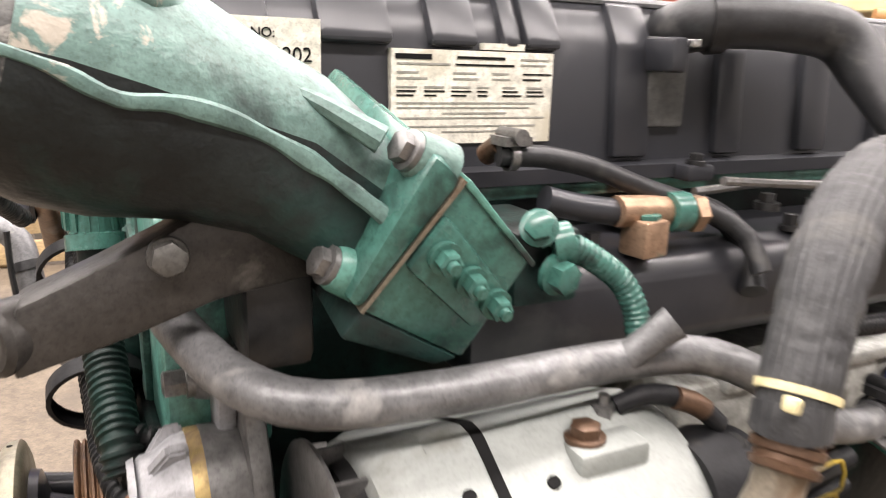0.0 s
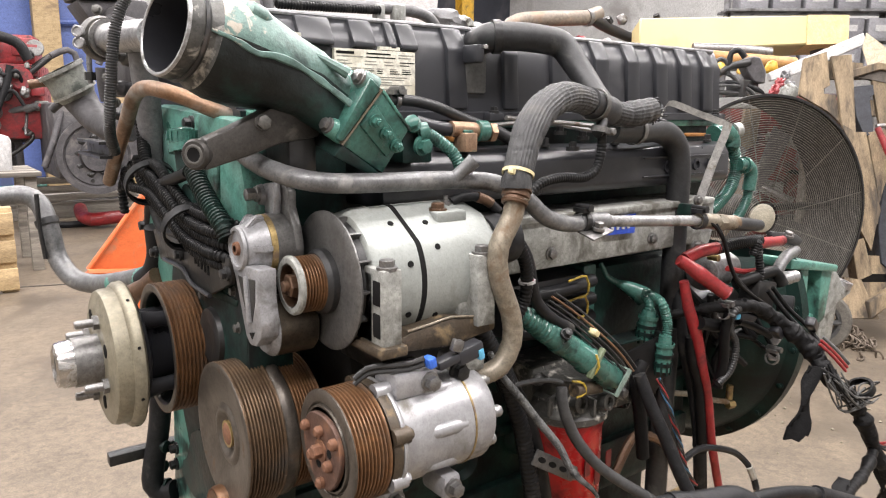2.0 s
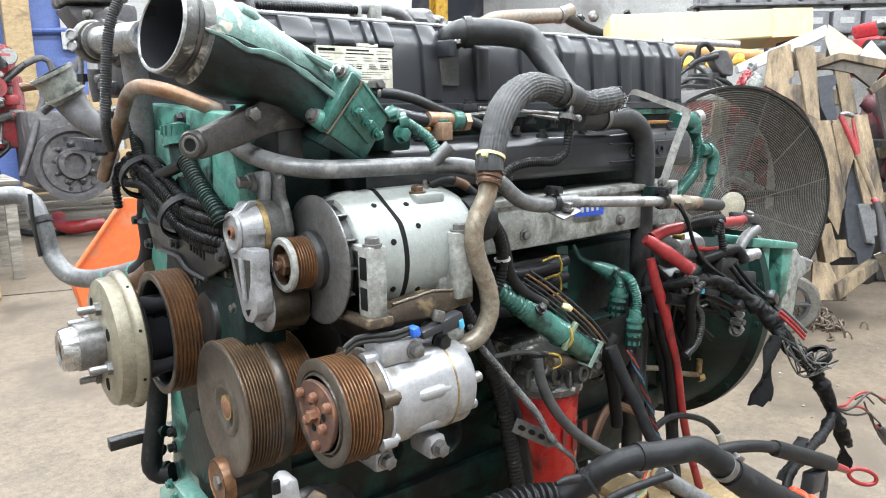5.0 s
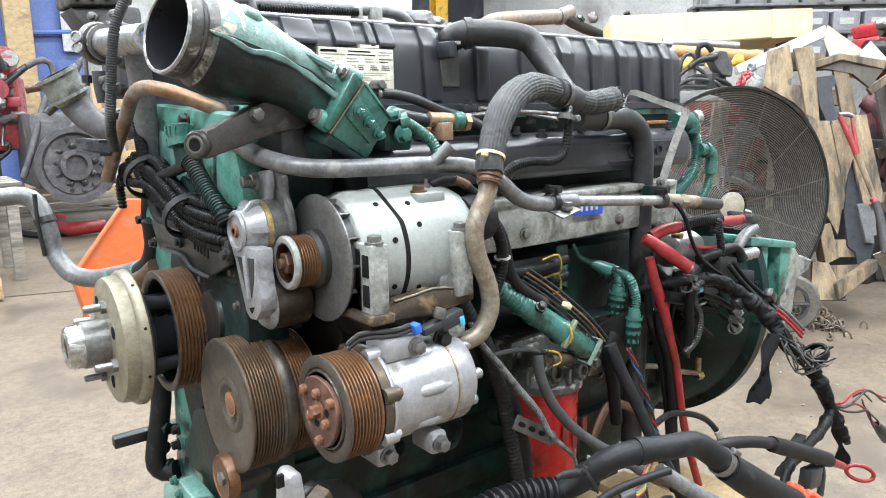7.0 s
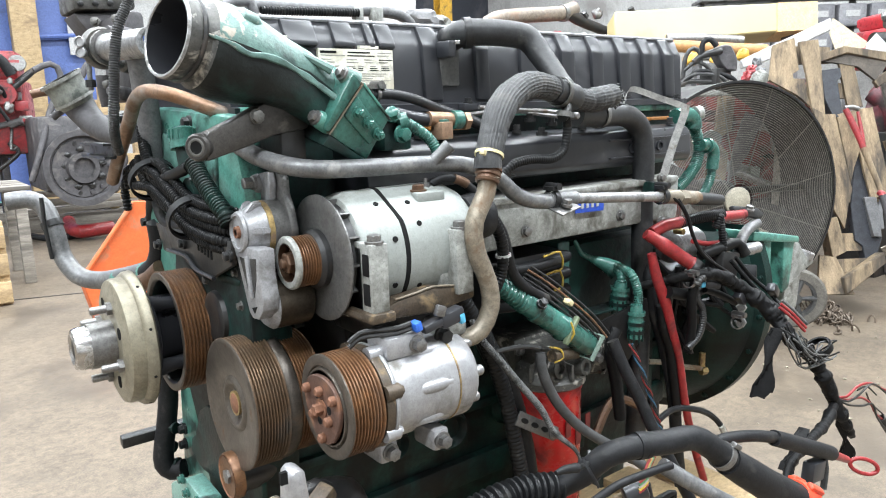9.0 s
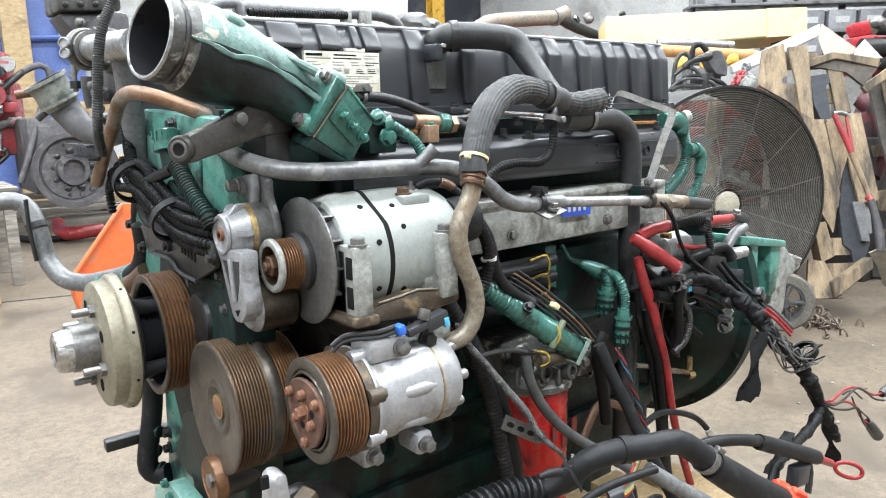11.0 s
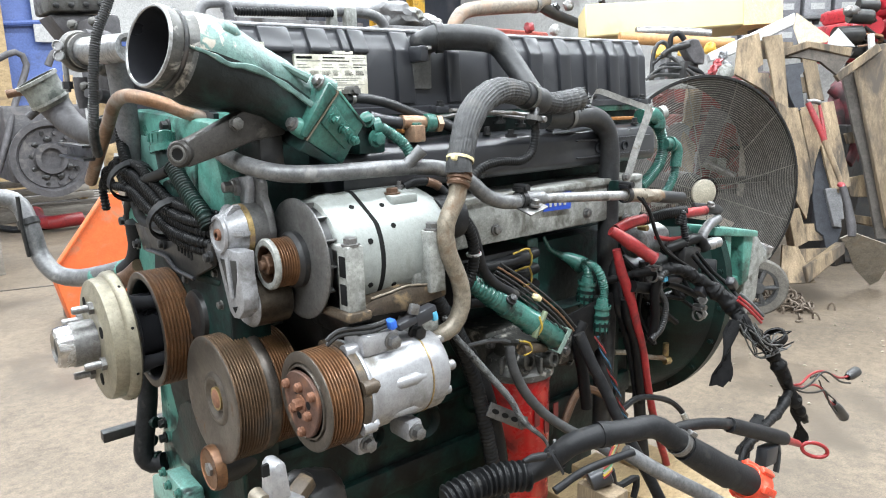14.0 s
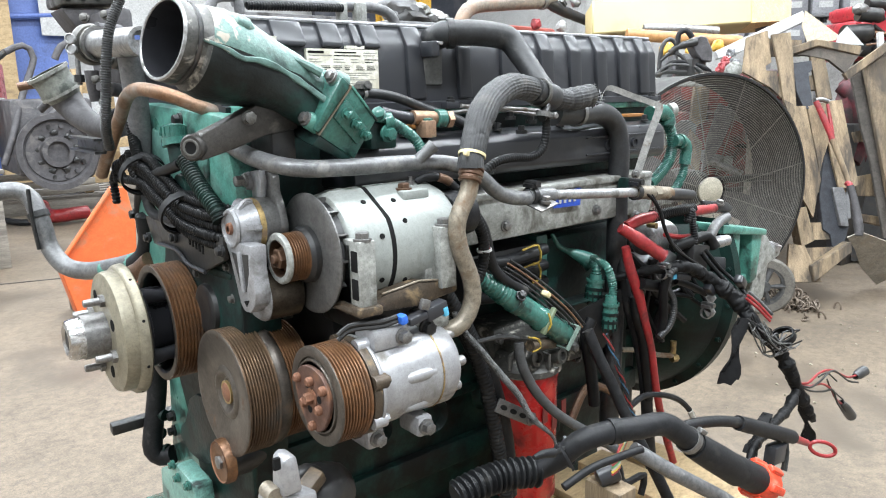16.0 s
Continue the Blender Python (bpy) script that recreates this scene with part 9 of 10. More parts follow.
    # cardboard and plastic sheets on top
    s = thing("white_board", (3.971, 1.409, 1.460), "white panel edge leaning over the pallets", "panel")
    part("panel", sheet([(3.699, 1.604, 1.363), (4.166, 1.289, 1.603), (4.172, 1.266, 1.539), (3.815, 1.507, 1.352), (3.703, 1.588, 1.314)], 0.05, bevel=0.004), WHITE, s)
    part("prop", block((3.95, 1.44, 0.0), (4.00, 1.49, 1.42), 0.004), WOOD_GREY, s)
    k = thing("cardboard_sheet", (4.109, 1.150, 1.411), "creased cream cardboard sheets over the pallets", "cardboard")
    part("flap", sheet([(4.072, 1.231, 1.592), (4.206, 1.079, 1.442), (4.190, 1.083, 1.408), (4.052, 1.192, 1.396), (4.041, 1.230, 1.500)], 0.006), mat("cream_cardboard", (0.50, 0.42, 0.31), (0.44, 0.36, 0.26), 0.7, scale=6), k)
    part("flap", sheet([(4.313, 1.124, 1.442), (4.367, 1.096, 1.501), (4.432, 1.010, 1.382), (4.295, 1.125, 1.393)], 0.006), WHITE, k)
    single("white_post", sheet([(4.517, 0.962, 1.461), (4.539, 0.944, 1.460), (4.528, 0.923, 1.354), (4.506, 0.942, 1.355)], 0.03), WHITE, "short white post end", "post")
    # shovel
    sv = thing("shovel", (3.539, 0.520, 0.071), "steel shovel with wooden shaft and red grip leaning on the pallets", "shovel")
    steel = mat("worn_shovel_steel", (0.29, 0.265, 0.225), (0.21, 0.19, 0.16), 0.5, 0.3, scale=10, dirt=(0.26, 0.22, 0.17), amount=0.3, dirt_scale=7, bump=0.2)
    part("grip_arm", tube([(3.424, 0.833, 1.051), (3.434, 0.789, 0.961), (3.442, 0.746, 0.872), (3.440, 0.735, 0.839)], [0.015, 0.017, 0.017, 0.016], 12, 0.03), RED_PAINT, sv)
    part("grip_arm", tube([(3.468, 0.790, 1.036), (3.460, 0.767, 0.961), (3.449, 0.745, 0.883), (3.440, 0.735, 0.839)], [0.008, 0.010, 0.012, 0.014], 10, 0.03), RED_PAINT, sv)
    part("grip_bar", tube([(3.422, 0.837, 1.056), (3.450, 0.812, 1.060), (3.475, 0.790, 1.048)], 0.013, 10, 0.02), STEEL, sv)
    part("shaft", tube([(3.432, 0.733, 0.851), (3.439, 0.679, 0.729), (3.446, 0.623, 0.603)], [0.017, 0.015, 0.014], 12, 0.05), WOOD, sv)
    part("collar", tube([(3.440, 0.640, 0.622), (3.430, 0.620, 0.612), (3.413, 0.613, 0.600)], 0.017, 12, 0.02), RED_PAINT, sv)
    part("socket", tube([(3.413, 0.613, 0.613), (3.409, 0.578, 0.516), (3.396, 0.546, 0.409), (3.384, 0.535, 0.356)], [0.018, 0.020, 0.024, 0.020], 12, 0.03), HAZED_IRON, sv)
    part("blade", sheet([(3.353, 0.578, 0.344), (3.452, 0.570, 0.263), (3.573, 0.578, 0.143), (3.744, 0.549, 0.020), (3.757, 0.509, 0.051), (3.695, 0.437, 0.188), (3.612, 0.418, 0.286), (3.457, 0.490, 0.348), (3.381, 0.525, 0.378)], 0.006), steel, sv)
    # chain heap
    ch = thing("chain_heap", (3.019, 0.685, 0.000), "heap of rusty steel chain on the floor", "chain")
    rnd = random.Random(5)
    o = Vector((3.068, 0.709, 0.000))
    links = mat("dusty_brown_chain", (0.15, 0.115, 0.085), (0.09, 0.07, 0.055), 0.6, 0.3, bump=0.3)
    for i in range(95):
        r = abs(rnd.gauss(0, 0.10))
        a = rnd.uniform(0, 6.28)
        p = o + Vector((r * math.cos(a), r * math.sin(a), max(0.012, 0.09 - r * 0.6) * rnd.uniform(0.15, 1)))
        mm = Euler((rnd.uniform(0, 3), rnd.uniform(0, 3), rnd.uniform(0, 3))).to_matrix()
        part("link", tube([p + mm @ Vector((0.030 * math.cos(t), 0.016 * math.sin(t), 0)) for t in [k * math.pi / 5 for k in range(11)]], 0.0050, 5, 0.012), links, ch)


def lump(c, r, seed, squash=(1, 1, 1), rough=0.3):
    """An uneven rounded casting."""
    bm = bmesh.new()
    bmesh.ops.create_icosphere(bm, subdivisions=3, radius=1)
    for v in bm.verts:
        k = 1 + rough * noise.noise(v.co * 1.7 + Vector((seed * 3.1, 0, 0))) + rough * 0.5 * noise.noise(v.co * 4.1 + Vector((0, seed, 0)))
        v.co = Vector((v.co.x * squash[0], v.co.y * squash[1], v.co.z * squash[2])) * (r * k) + Vector(c)
    return bm


def other_engine(name, label, at, size, turn, paint, seed, detail=22):
    """Another engine further back: block, covers, pipes, pulleys and small castings."""
    rnd = random.Random(seed)
    e = thing(name, at, label, "engine")
    m = pose(*at, 0, 0, turn)
    L, W, H = size

    def put(part_name, bm, material):
        bmesh.ops.transform(bm, matrix=m, verts=bm.verts)
        return part(part_name, bm, material, e)

    put("engine_block", block((-L / 2, -W / 2, 0.0), (L / 2, W / 2, H * 0.72), 0.03), paint)
    put("head_cover", block((-L / 2 * 0.95, -W / 2 * 0.7, H * 0.72), (L / 2 * 0.95, W / 2 * 0.7, H), 0.03), paint)
    for k in range(6):
        x = -L / 2 + L * (k + 0.5) / 6
        put("cover_cap", block((x - L * 0.06, -W / 2 * 0.76, H * 0.8), (x + L * 0.06, W / 2 * 0.76, H * 0.97), 0.015), paint)
        put("manifold_port", lathe([(0, W * 0.16), (W * 0.25, W * 0.13), (W * 0.3, W * 0.16)], (x, -W / 2, H * 0.58), (0, -1, 0), 16), rnd.choice((paint, GREY_PAINT)))
    for k in range(detail):
        p = Vector((rnd.uniform(-L / 2, L / 2), -W / 2 - rnd.uniform(0, 0.12), rnd.uniform(0.05, H * 0.9)))
        kind = rnd.randrange(4)
        if kind == 0:
            put("pipe", tube([p, p + Vector((rnd.uniform(-0.2, 0.2), -0.05, rnd.uniform(-0.15, 0.15))), p + Vector((rnd.uniform(-0.35, 0.35), rnd.uniform(-0.1, 0.1), rnd.uniform(-0.3, 0.2)))], rnd.uniform(0.01, 0.03), 10, 0.04), rnd.choice((RUBBER, GREY_PAINT, STEEL, DARK_MESS)))
        elif kind == 1:
            put("pulley", lathe([(-0.02, 0.02), (-0.02, 0.07), (0.02, 0.07), (0.02, 0.02)], p, (rnd.uniform(-0.4, 0.4), -1, 0.1), 24), rnd.choice((STEEL, DARK_STEEL, RUST_BROWN)))
        elif kind == 2:
            put("casting", block(p - Vector((0.05, 0.03, 0.04)), p + Vector((0.06, 0.05, 0.05)), 0.012), rnd.choice((paint, paint, GREY_PAINT, ALU_DIRTY)))
        else:
            put("casting", lump(p, rnd.uniform(0.025, 0.05), seed + k), rnd.choice((paint, paint, DARK_MESS)))
    return e


def left_far():
    """Engines, jack and timber on the far left floor."""
    e = thing("grey_engine", (0.677, 6.000, 0.392), "grey-black engine in a hazed tone with flywheel housing on a pallet", "engine")
    c = Vector((0.724, 6.000, 0.701))
    part("flywheel_housing", lathe([(0.0, 0.18), (0.0, 0.32), (-0.06, 0.33), (-0.06, 0.28), (-0.02, 0.26), (-0.02, 0.05)], c, (-0.12, 1, 0), 48), HAZED_IRON, e)
    part("flywheel", lathe([(-0.01, 0.05), (-0.03, 0.25), (-0.01, 0.26)], c, (-0.12, 1, 0), 48), HAZED_IRON, e)
    part("hub_ring", lathe([(-0.06, 0.09), (-0.06, 0.13), (-0.01, 0.14)], c, (-0.12, 1, 0), 32, cap=False), HAZED_IRON, e)
    part("hub_bore", lathe([(-0.012, 0.0), (-0.012, 0.10)], c, (-0.12, 1, 0), 28), DARK_MESS, e)
    for k in range(9):
        a = 2 * math.pi * k / 9 + 0.2
        part("clutch_lump", lump(c + Vector((0.165 * math.cos(a), -0.03, 0.165 * math.sin(a))), 0.026, k + 3, (1.2, 0.6, 1.0)), DARK_MESS, e)
    for k in range(14):
        a = 2 * math.pi * k / 14
        part("bolt_boss", lathe([(-0.04, 0.017), (-0.01, 0.019)], c + Vector((0.22 * math.cos(a), 0, 0.22 * math.sin(a))), (-0.12, 1, 0), 10), rnd_pick(k), e)
    part("engine_block", block(tuple(c + Vector((-0.3, 0.05, -0.2))), tuple(c + Vector((0.35, 0.9, 0.45))), 0.04), HAZED_IRON, e)
    part("rear_casting", sheet([(0.617, 6.000, 0.951), (0.860, 6.000, 1.155), (1.029, 6.000, 1.054), (1.124, 6.000, 0.752), (1.005, 6.000, 0.459), (0.771, 6.000, 0.432)], 0.2, bevel=0.02), HAZED_IRON, e)
    for pts, r in (([(0.477, 6.200, 1.538), (0.609, 6.200, 1.595), (0.681, 6.200, 1.493), (0.536, 6.100, 1.164), (0.397, 6.000, 0.799), (0.324, 6.000, 0.617)], 0.045), ([(0.846, 6.200, 1.485), (0.904, 6.200, 1.591), (1.009, 6.200, 1.641)], 0.05)):
        part("pipe", tube(pts, r * 0.6, 12, 0.05), HAZED_IRON, e)
    p = thing("floor_pallet", (0.841, 7.297, 0.000), "grey weathered pallet carrying the far engine", "pallet")
    q = Vector((0.533, 7.287, 0.000))
    for k in range(3):
        part("stringer", block((q.x - 0.7, q.y + 0.02 + 0.5 * k, 0.0), (q.x + 1.1, q.y + 0.10 + 0.5 * k, 0.14), 0.004), WOOD_GREY, p)
    for k in range(5):
        part("deck_board", block((q.x - 0.7, q.y + 0.0 + 0.24 * k, 0.14), (q.x + 1.1, q.y + 0.14 + 0.24 * k, 0.165), 0.003), WOOD_GREY, p)
    for k in range(3):
        part("end_board", box((q.x + 0.22 + 0.03 * k, q.y + 0.03, 0.21 + 0.085 * k), (1.2 - 0.12 * k, 0.05, 0.066), (0, 1.5 * (k - 1), 2 * k), 0.004), WOOD_GREY, p)
    t = thing("timber_rack", (1.188, 7.173, 0.000), "pale yellow timber frame standing on the floor", "timber rack")
    o = Vector((1.263, 7.366, 0.000))
    part("post", block((o.x - 0.03, o.y, 0.0), (o.x + 0.05, o.y + 0.09, 1.45), 0.004), WOOD_PALE, t)
    part("post", block((o.x + 0.35, o.y + 0.3, 0.0), (o.x + 0.44, o.y + 0.4, 1.6), 0.004), WOOD_PALE, t)
    for z in (0.25, 0.62, 1.2):
        part("rail", block((o.x - 0.1, o.y + 0.09, z), (o.x + 0.8, o.y + 0.12, z + 0.12), 0.004), WOOD_PALE, t)
    single("red_hose_pipe", tube([(0.737, 7.002, 0.120), (0.698, 6.666, 0.090), (0.730, 6.399, 0.090), (0.870, 6.428, 0.090), (1.015, 6.458, 0.090)], 0.062, 14, 0.05), RED_RUBBER, "bent red rubber pipe lying on the floor", "pipe")
    single("dark_cable", tube([(0.320, 7.127, 0.030), (0.479, 6.644, 0.030), (0.682, 6.597, 0.030), (0.803, 6.599, 0.030)], 0.03, 8, 0.06), RUBBER, "black cable lying on the floor", "cable")
    j = thing("pallet_jack", (0.286, 3.279, 0.000), "orange pallet jack frame parked behind the engine", "pallet jack")
    part("side_plate", sheet([(0.379, 3.100, 0.679), (0.459, 3.100, 0.671), (0.489, 3.100, 0.476), (0.474, 3.100, 0.232), (0.094, 3.100, 0.299), (0.140, 3.100, 0.375)], 0.02, (0, 1, 0), 0.004), ORANGE, j)
    part("front_plate", sheet([(0.082, 3.050, 0.286), (0.463, 3.050, 0.217), (0.438, 3.050, -0.015), (0.136, 3.050, 0.033)], 0.10, (0, 1, 0), 0.006), ORANGE, j)
    part("edge_tube", tube([(0.088, 3.080, 0.309), (0.154, 3.080, 0.391), (0.373, 3.080, 0.670)], 0.012, 8, 0.05), ORANGE, j)
    part("lower_lip", tube([(0.082, 3.060, 0.296), (0.250, 3.060, 0.278), (0.465, 3.060, 0.253)], 0.018, 8, 0.05), ORANGE, j)
    part("axle_block", block(tuple(Vector((0.205, 3.127, 0.000)) + Vector((-0.05, 0.0, 0.0))), tuple(Vector((0.205, 3.127, 0.000)) + Vector((0.3, 0.2, 0.12))), 0.01), DARK_STEEL, j)
    # reds and greens at the edge of the early view
    rx = Vector((0.111, 6.600, 0.922)).x - 0.35
    other_engine("red_engine", "red painted engine with black hoses on a steel stand", (rx, 7.2, 0.82), (1.6, 0.6, 0.93), -15, RED_PAINT, 21, 60)
    stand = thing("engine_stand", (rx, 7.2, 0.0), "grey steel stand carrying the red engine", "stand")
    for sx in (-0.6, 0.5):
        for sy in (-0.2, 0.2):
            part("leg", block((rx + sx - 0.03, 7.2 + sy - 0.03, 0.0), (rx + sx + 0.03, 7.2 + sy + 0.03, 0.80), 0.004), HAZED_IRON, stand)
    part("frame", block((rx - 0.7, 6.95, 0.78), (rx + 0.6, 7.45, 0.83), 0.006), HAZED_IRON, stand)
    rnd = random.Random(31)
    for pts, r in (([(-0.10, 6.6, 1.75), (0.10, 6.6, 1.72), (0.28, 6.6, 1.66), (0.36, 6.6, 1.52)], 0.045), ([(0.20, 6.5, 1.46), (0.16, 6.5, 1.30), (0.06, 6.5, 1.06), (0.03, 6.5, 0.90)], 0.03), ([(0.05, 6.6, 1.5), (0.15, 6.5, 1.38), (0.24, 6.5, 1.42), (0.30, 6.6, 1.30)], 0.018), ([(-0.05, 6.6, 1.35), (0.08, 6.5, 1.22), (0.2, 6.5, 1.25), (0.28, 6.5, 1.12)], 0.016)):
        single("engine_hose", tube(pts, r, 12, 0.03), RUBBER, "black hose hanging on the red engine", "hose", "red engine hoses")
    for k in range(10):
        q = (rnd.uniform(0.0, 0.36), rnd.uniform(6.5, 6.7), rnd.uniform(1.15, 1.6))
        single("small_fitting", lump(q, rnd.uniform(0.02, 0.045), k, (1, 1, 1.3)), rnd.choice((ALU_DIRTY, GREY_PAINT, RED_PAINT, STEEL, WHITE)), "small pale fitting on the red engine", "fitting", "red engine fittings")
    w = thing("white_jug", (-0.125, 5.0, 0.682), "white plastic jug on a timber stand", "jug")
    part("shell", lathe([(0.0, 0.10), (0.0, 0.115), (0.20, 0.125), (0.23, 0.11), (0.25, 0.05), (0.28, 0.045), (0.28, 0.0)], (-0.125, 5.0, 0.682), (0, 0, 1), 32), WHITE, w)
    w2 = Vector((-0.092, 5.000, 0.682))
    st = thing("jug_stand", (w2.x, 5.0, 0.0), "low weathered timber stand under the white jug", "stand")
    for k in range(4):
        part("top_board", block((w2.x - 0.62, 4.68 + 0.18 * k, w2.z - 0.03), (w2.x + 0.22, 4.83 + 0.18 * k, w2.z), 0.003), WOOD_GREY, st)
    for sx in (-0.56, 0.12):
        for sy in (4.72, 5.28):
            part("leg", block((w2.x + sx, sy, 0.0), (w2.x + sx + 0.07, sy + 0.07, w2.z - 0.03), 0.003), WOOD_GREY, st)
    y = thing("yellow_crate", (-0.209, 4.258, 0.000), "pale yellow slatted timber crate at the floor", "crate")
    yo = Vector((-0.121, 4.114, 0.000))
    for k in range(3):
        part("slat", block((yo.x - 0.7, yo.y, 0.02 + 0.17 * k), (yo.x, yo.y + 0.03, 0.15 + 0.17 * k), 0.003), WOOD_PALE, y)
    for x in (-0.7, -0.09):
        part("corner_post", block((yo.x + x, yo.y + 0.03, 0.0), (yo.x + x + 0.09, yo.y + 0.12, 0.52), 0.003), WOOD_PALE, y)
    # scrap between the pallets: thin pipes and boards on the floor
    rnd = random.Random(8)
    for k in range(9):
        q = Vector((0.765, 10.675, 0.020)) + Vector((rnd.uniform(-0.9, 0.6), rnd.uniform(-0.6, 0.8), 0.0))
        a = rnd.uniform(-0.5, 0.5)
        single("scrap_pipe", tube([q + Vector((-0.3, 0, 0.02)), q + Vector((0, 0.3 * math.sin(a) * 0.5, 0.03)), q + Vector((0.35, 0.35 * math.sin(a), 0.02))], 0.02, 8, 0.1), rnd.choice((GREEN, STEEL, WOOD, RUBBER)), "scrap pipe lying between the pallets", "scrap", "floor scrap")


def rnd_pick(k):
    return (HAZED_IRON, DARK_MESS, HAZED_IRON)[k % 3]


def back_wall():
    yb = 10.6
    a, b = Vector((0.920, 10.600, 2.778)), Vector((1.948, 10.600, 1.405))
    blue = tagged(part("blue_wall_panel", block((a.x - 3.5, yb, 0.0), (b.x, yb + 0.1, CEIL - 0.05)), BLUE), "blue painted wall panel with a pipe rail", "wall panel", kind="structure")
    q0, q1 = Vector((0.957, 10.500, 2.222)), Vector((2.036, 10.500, 2.304))
    part("rail", tube([q0, q0.lerp(q1, 0.5), q1], 0.035, 8, 0.4), BLUE, blue)
    c = Vector((1.085, 10.400, 2.066))
    single("timber_post", block((c.x - 0.16, 10.3, 0.0), (c.x + 0.16, 10.5, 4.0), 0.01), WOOD_PALE, "orange-brown timber post at the back wall", "post")
    p0, p1 = Vector((1.631, 10.500, 2.012)), Vector((2.060, 10.500, 2.853))
    single("hanging_sheet", block((p0.x, 10.48, p0.z), (p1.x, 10.5, p1.z), 0.004), WHITE, "white plastic sheet hanging on the blue wall", "sheet")
    d0, d1 = Vector((5.970, 10.600, 0.869)), Vector((12.797, 10.600, 3.933))
    tagged(part("dark_door", block((d0.x, yb, 0.0), (d1.x, yb + 0.1, CEIL - 0.2)), DARK_WALL), "dark navy steel roller door", "door", kind="structure")
    # yellow hoist columns
    for px in ((5.308, 7.500, 2.267), (5.954, 7.500, 2.299)):
        v = Vector(px)
        single("hoist_column", join(block((v.x - 0.10, 7.45, 0.0), (v.x + 0.10, 7.47, 4.2)), block((v.x - 0.10, 7.6, 0.0), (v.x + 0.10, 7.62, 4.2)), block((v.x - 0.012, 7.47, 0.0), (v.x + 0.012, 7.6, 4.2))), YELLOW, "yellow steel hoist column", "column", "hoist columns")
    # grey shelving with bins
    s = thing("bin_shelf", (8.710, 3.505, 2.041), "grey shelf with rows of plastic bins on the back wall", "shelf")
    o = Vector((8.398, 3.220, 1.997))
    r = Vector((0.77, -0.63, 0)).normalized()
    back = Vector((0.63, 0.77, 0)).normalized()
    # bin colours lightened for the haze at the far shelf
    bins = (mat("pale_grey_bin", (0.27, 0.27, 0.285), (0.22, 0.22, 0.235), 0.5), mat("grey_bin", (0.21, 0.21, 0.225), (0.17, 0.17, 0.185), 0.5))
    for row in range(3):
        z = o.z - 0.25 + row * 0.32
        for k in range(9):
            cc = o + r * (-1.3 + 0.36 * k)
            ang = math.degrees(math.atan2(r.y, r.x))
            part("bin", box((cc.x, cc.y, z), (0.31, 0.3, 0.22), (0, 0, ang), 0.01), bins[k % 2], s)
            part("bin_label", box((cc.x - back.x * 0.153, cc.y - back.y * 0.153, z), (0.16, 0.004, 0.07), (0, 0, ang)), WHITE, s)
        cc = o + r * 0.1
        part("shelf_board", box((cc.x, cc.y, z - 0.13), (3.4, 0.4, 0.03), (0, 0, math.degrees(math.atan2(r.y, r.x))), 0.004), GREY_PAINT, s)
    for k in (-1.55, 0.2, 1.8):
        cc = o + r * k
        part("upright", block((cc.x - 0.03, cc.y - 0.03, 0.0), (cc.x + 0.03, cc.y + 0.03, o.z + 0.7), 0.004), GREY_PAINT, s)


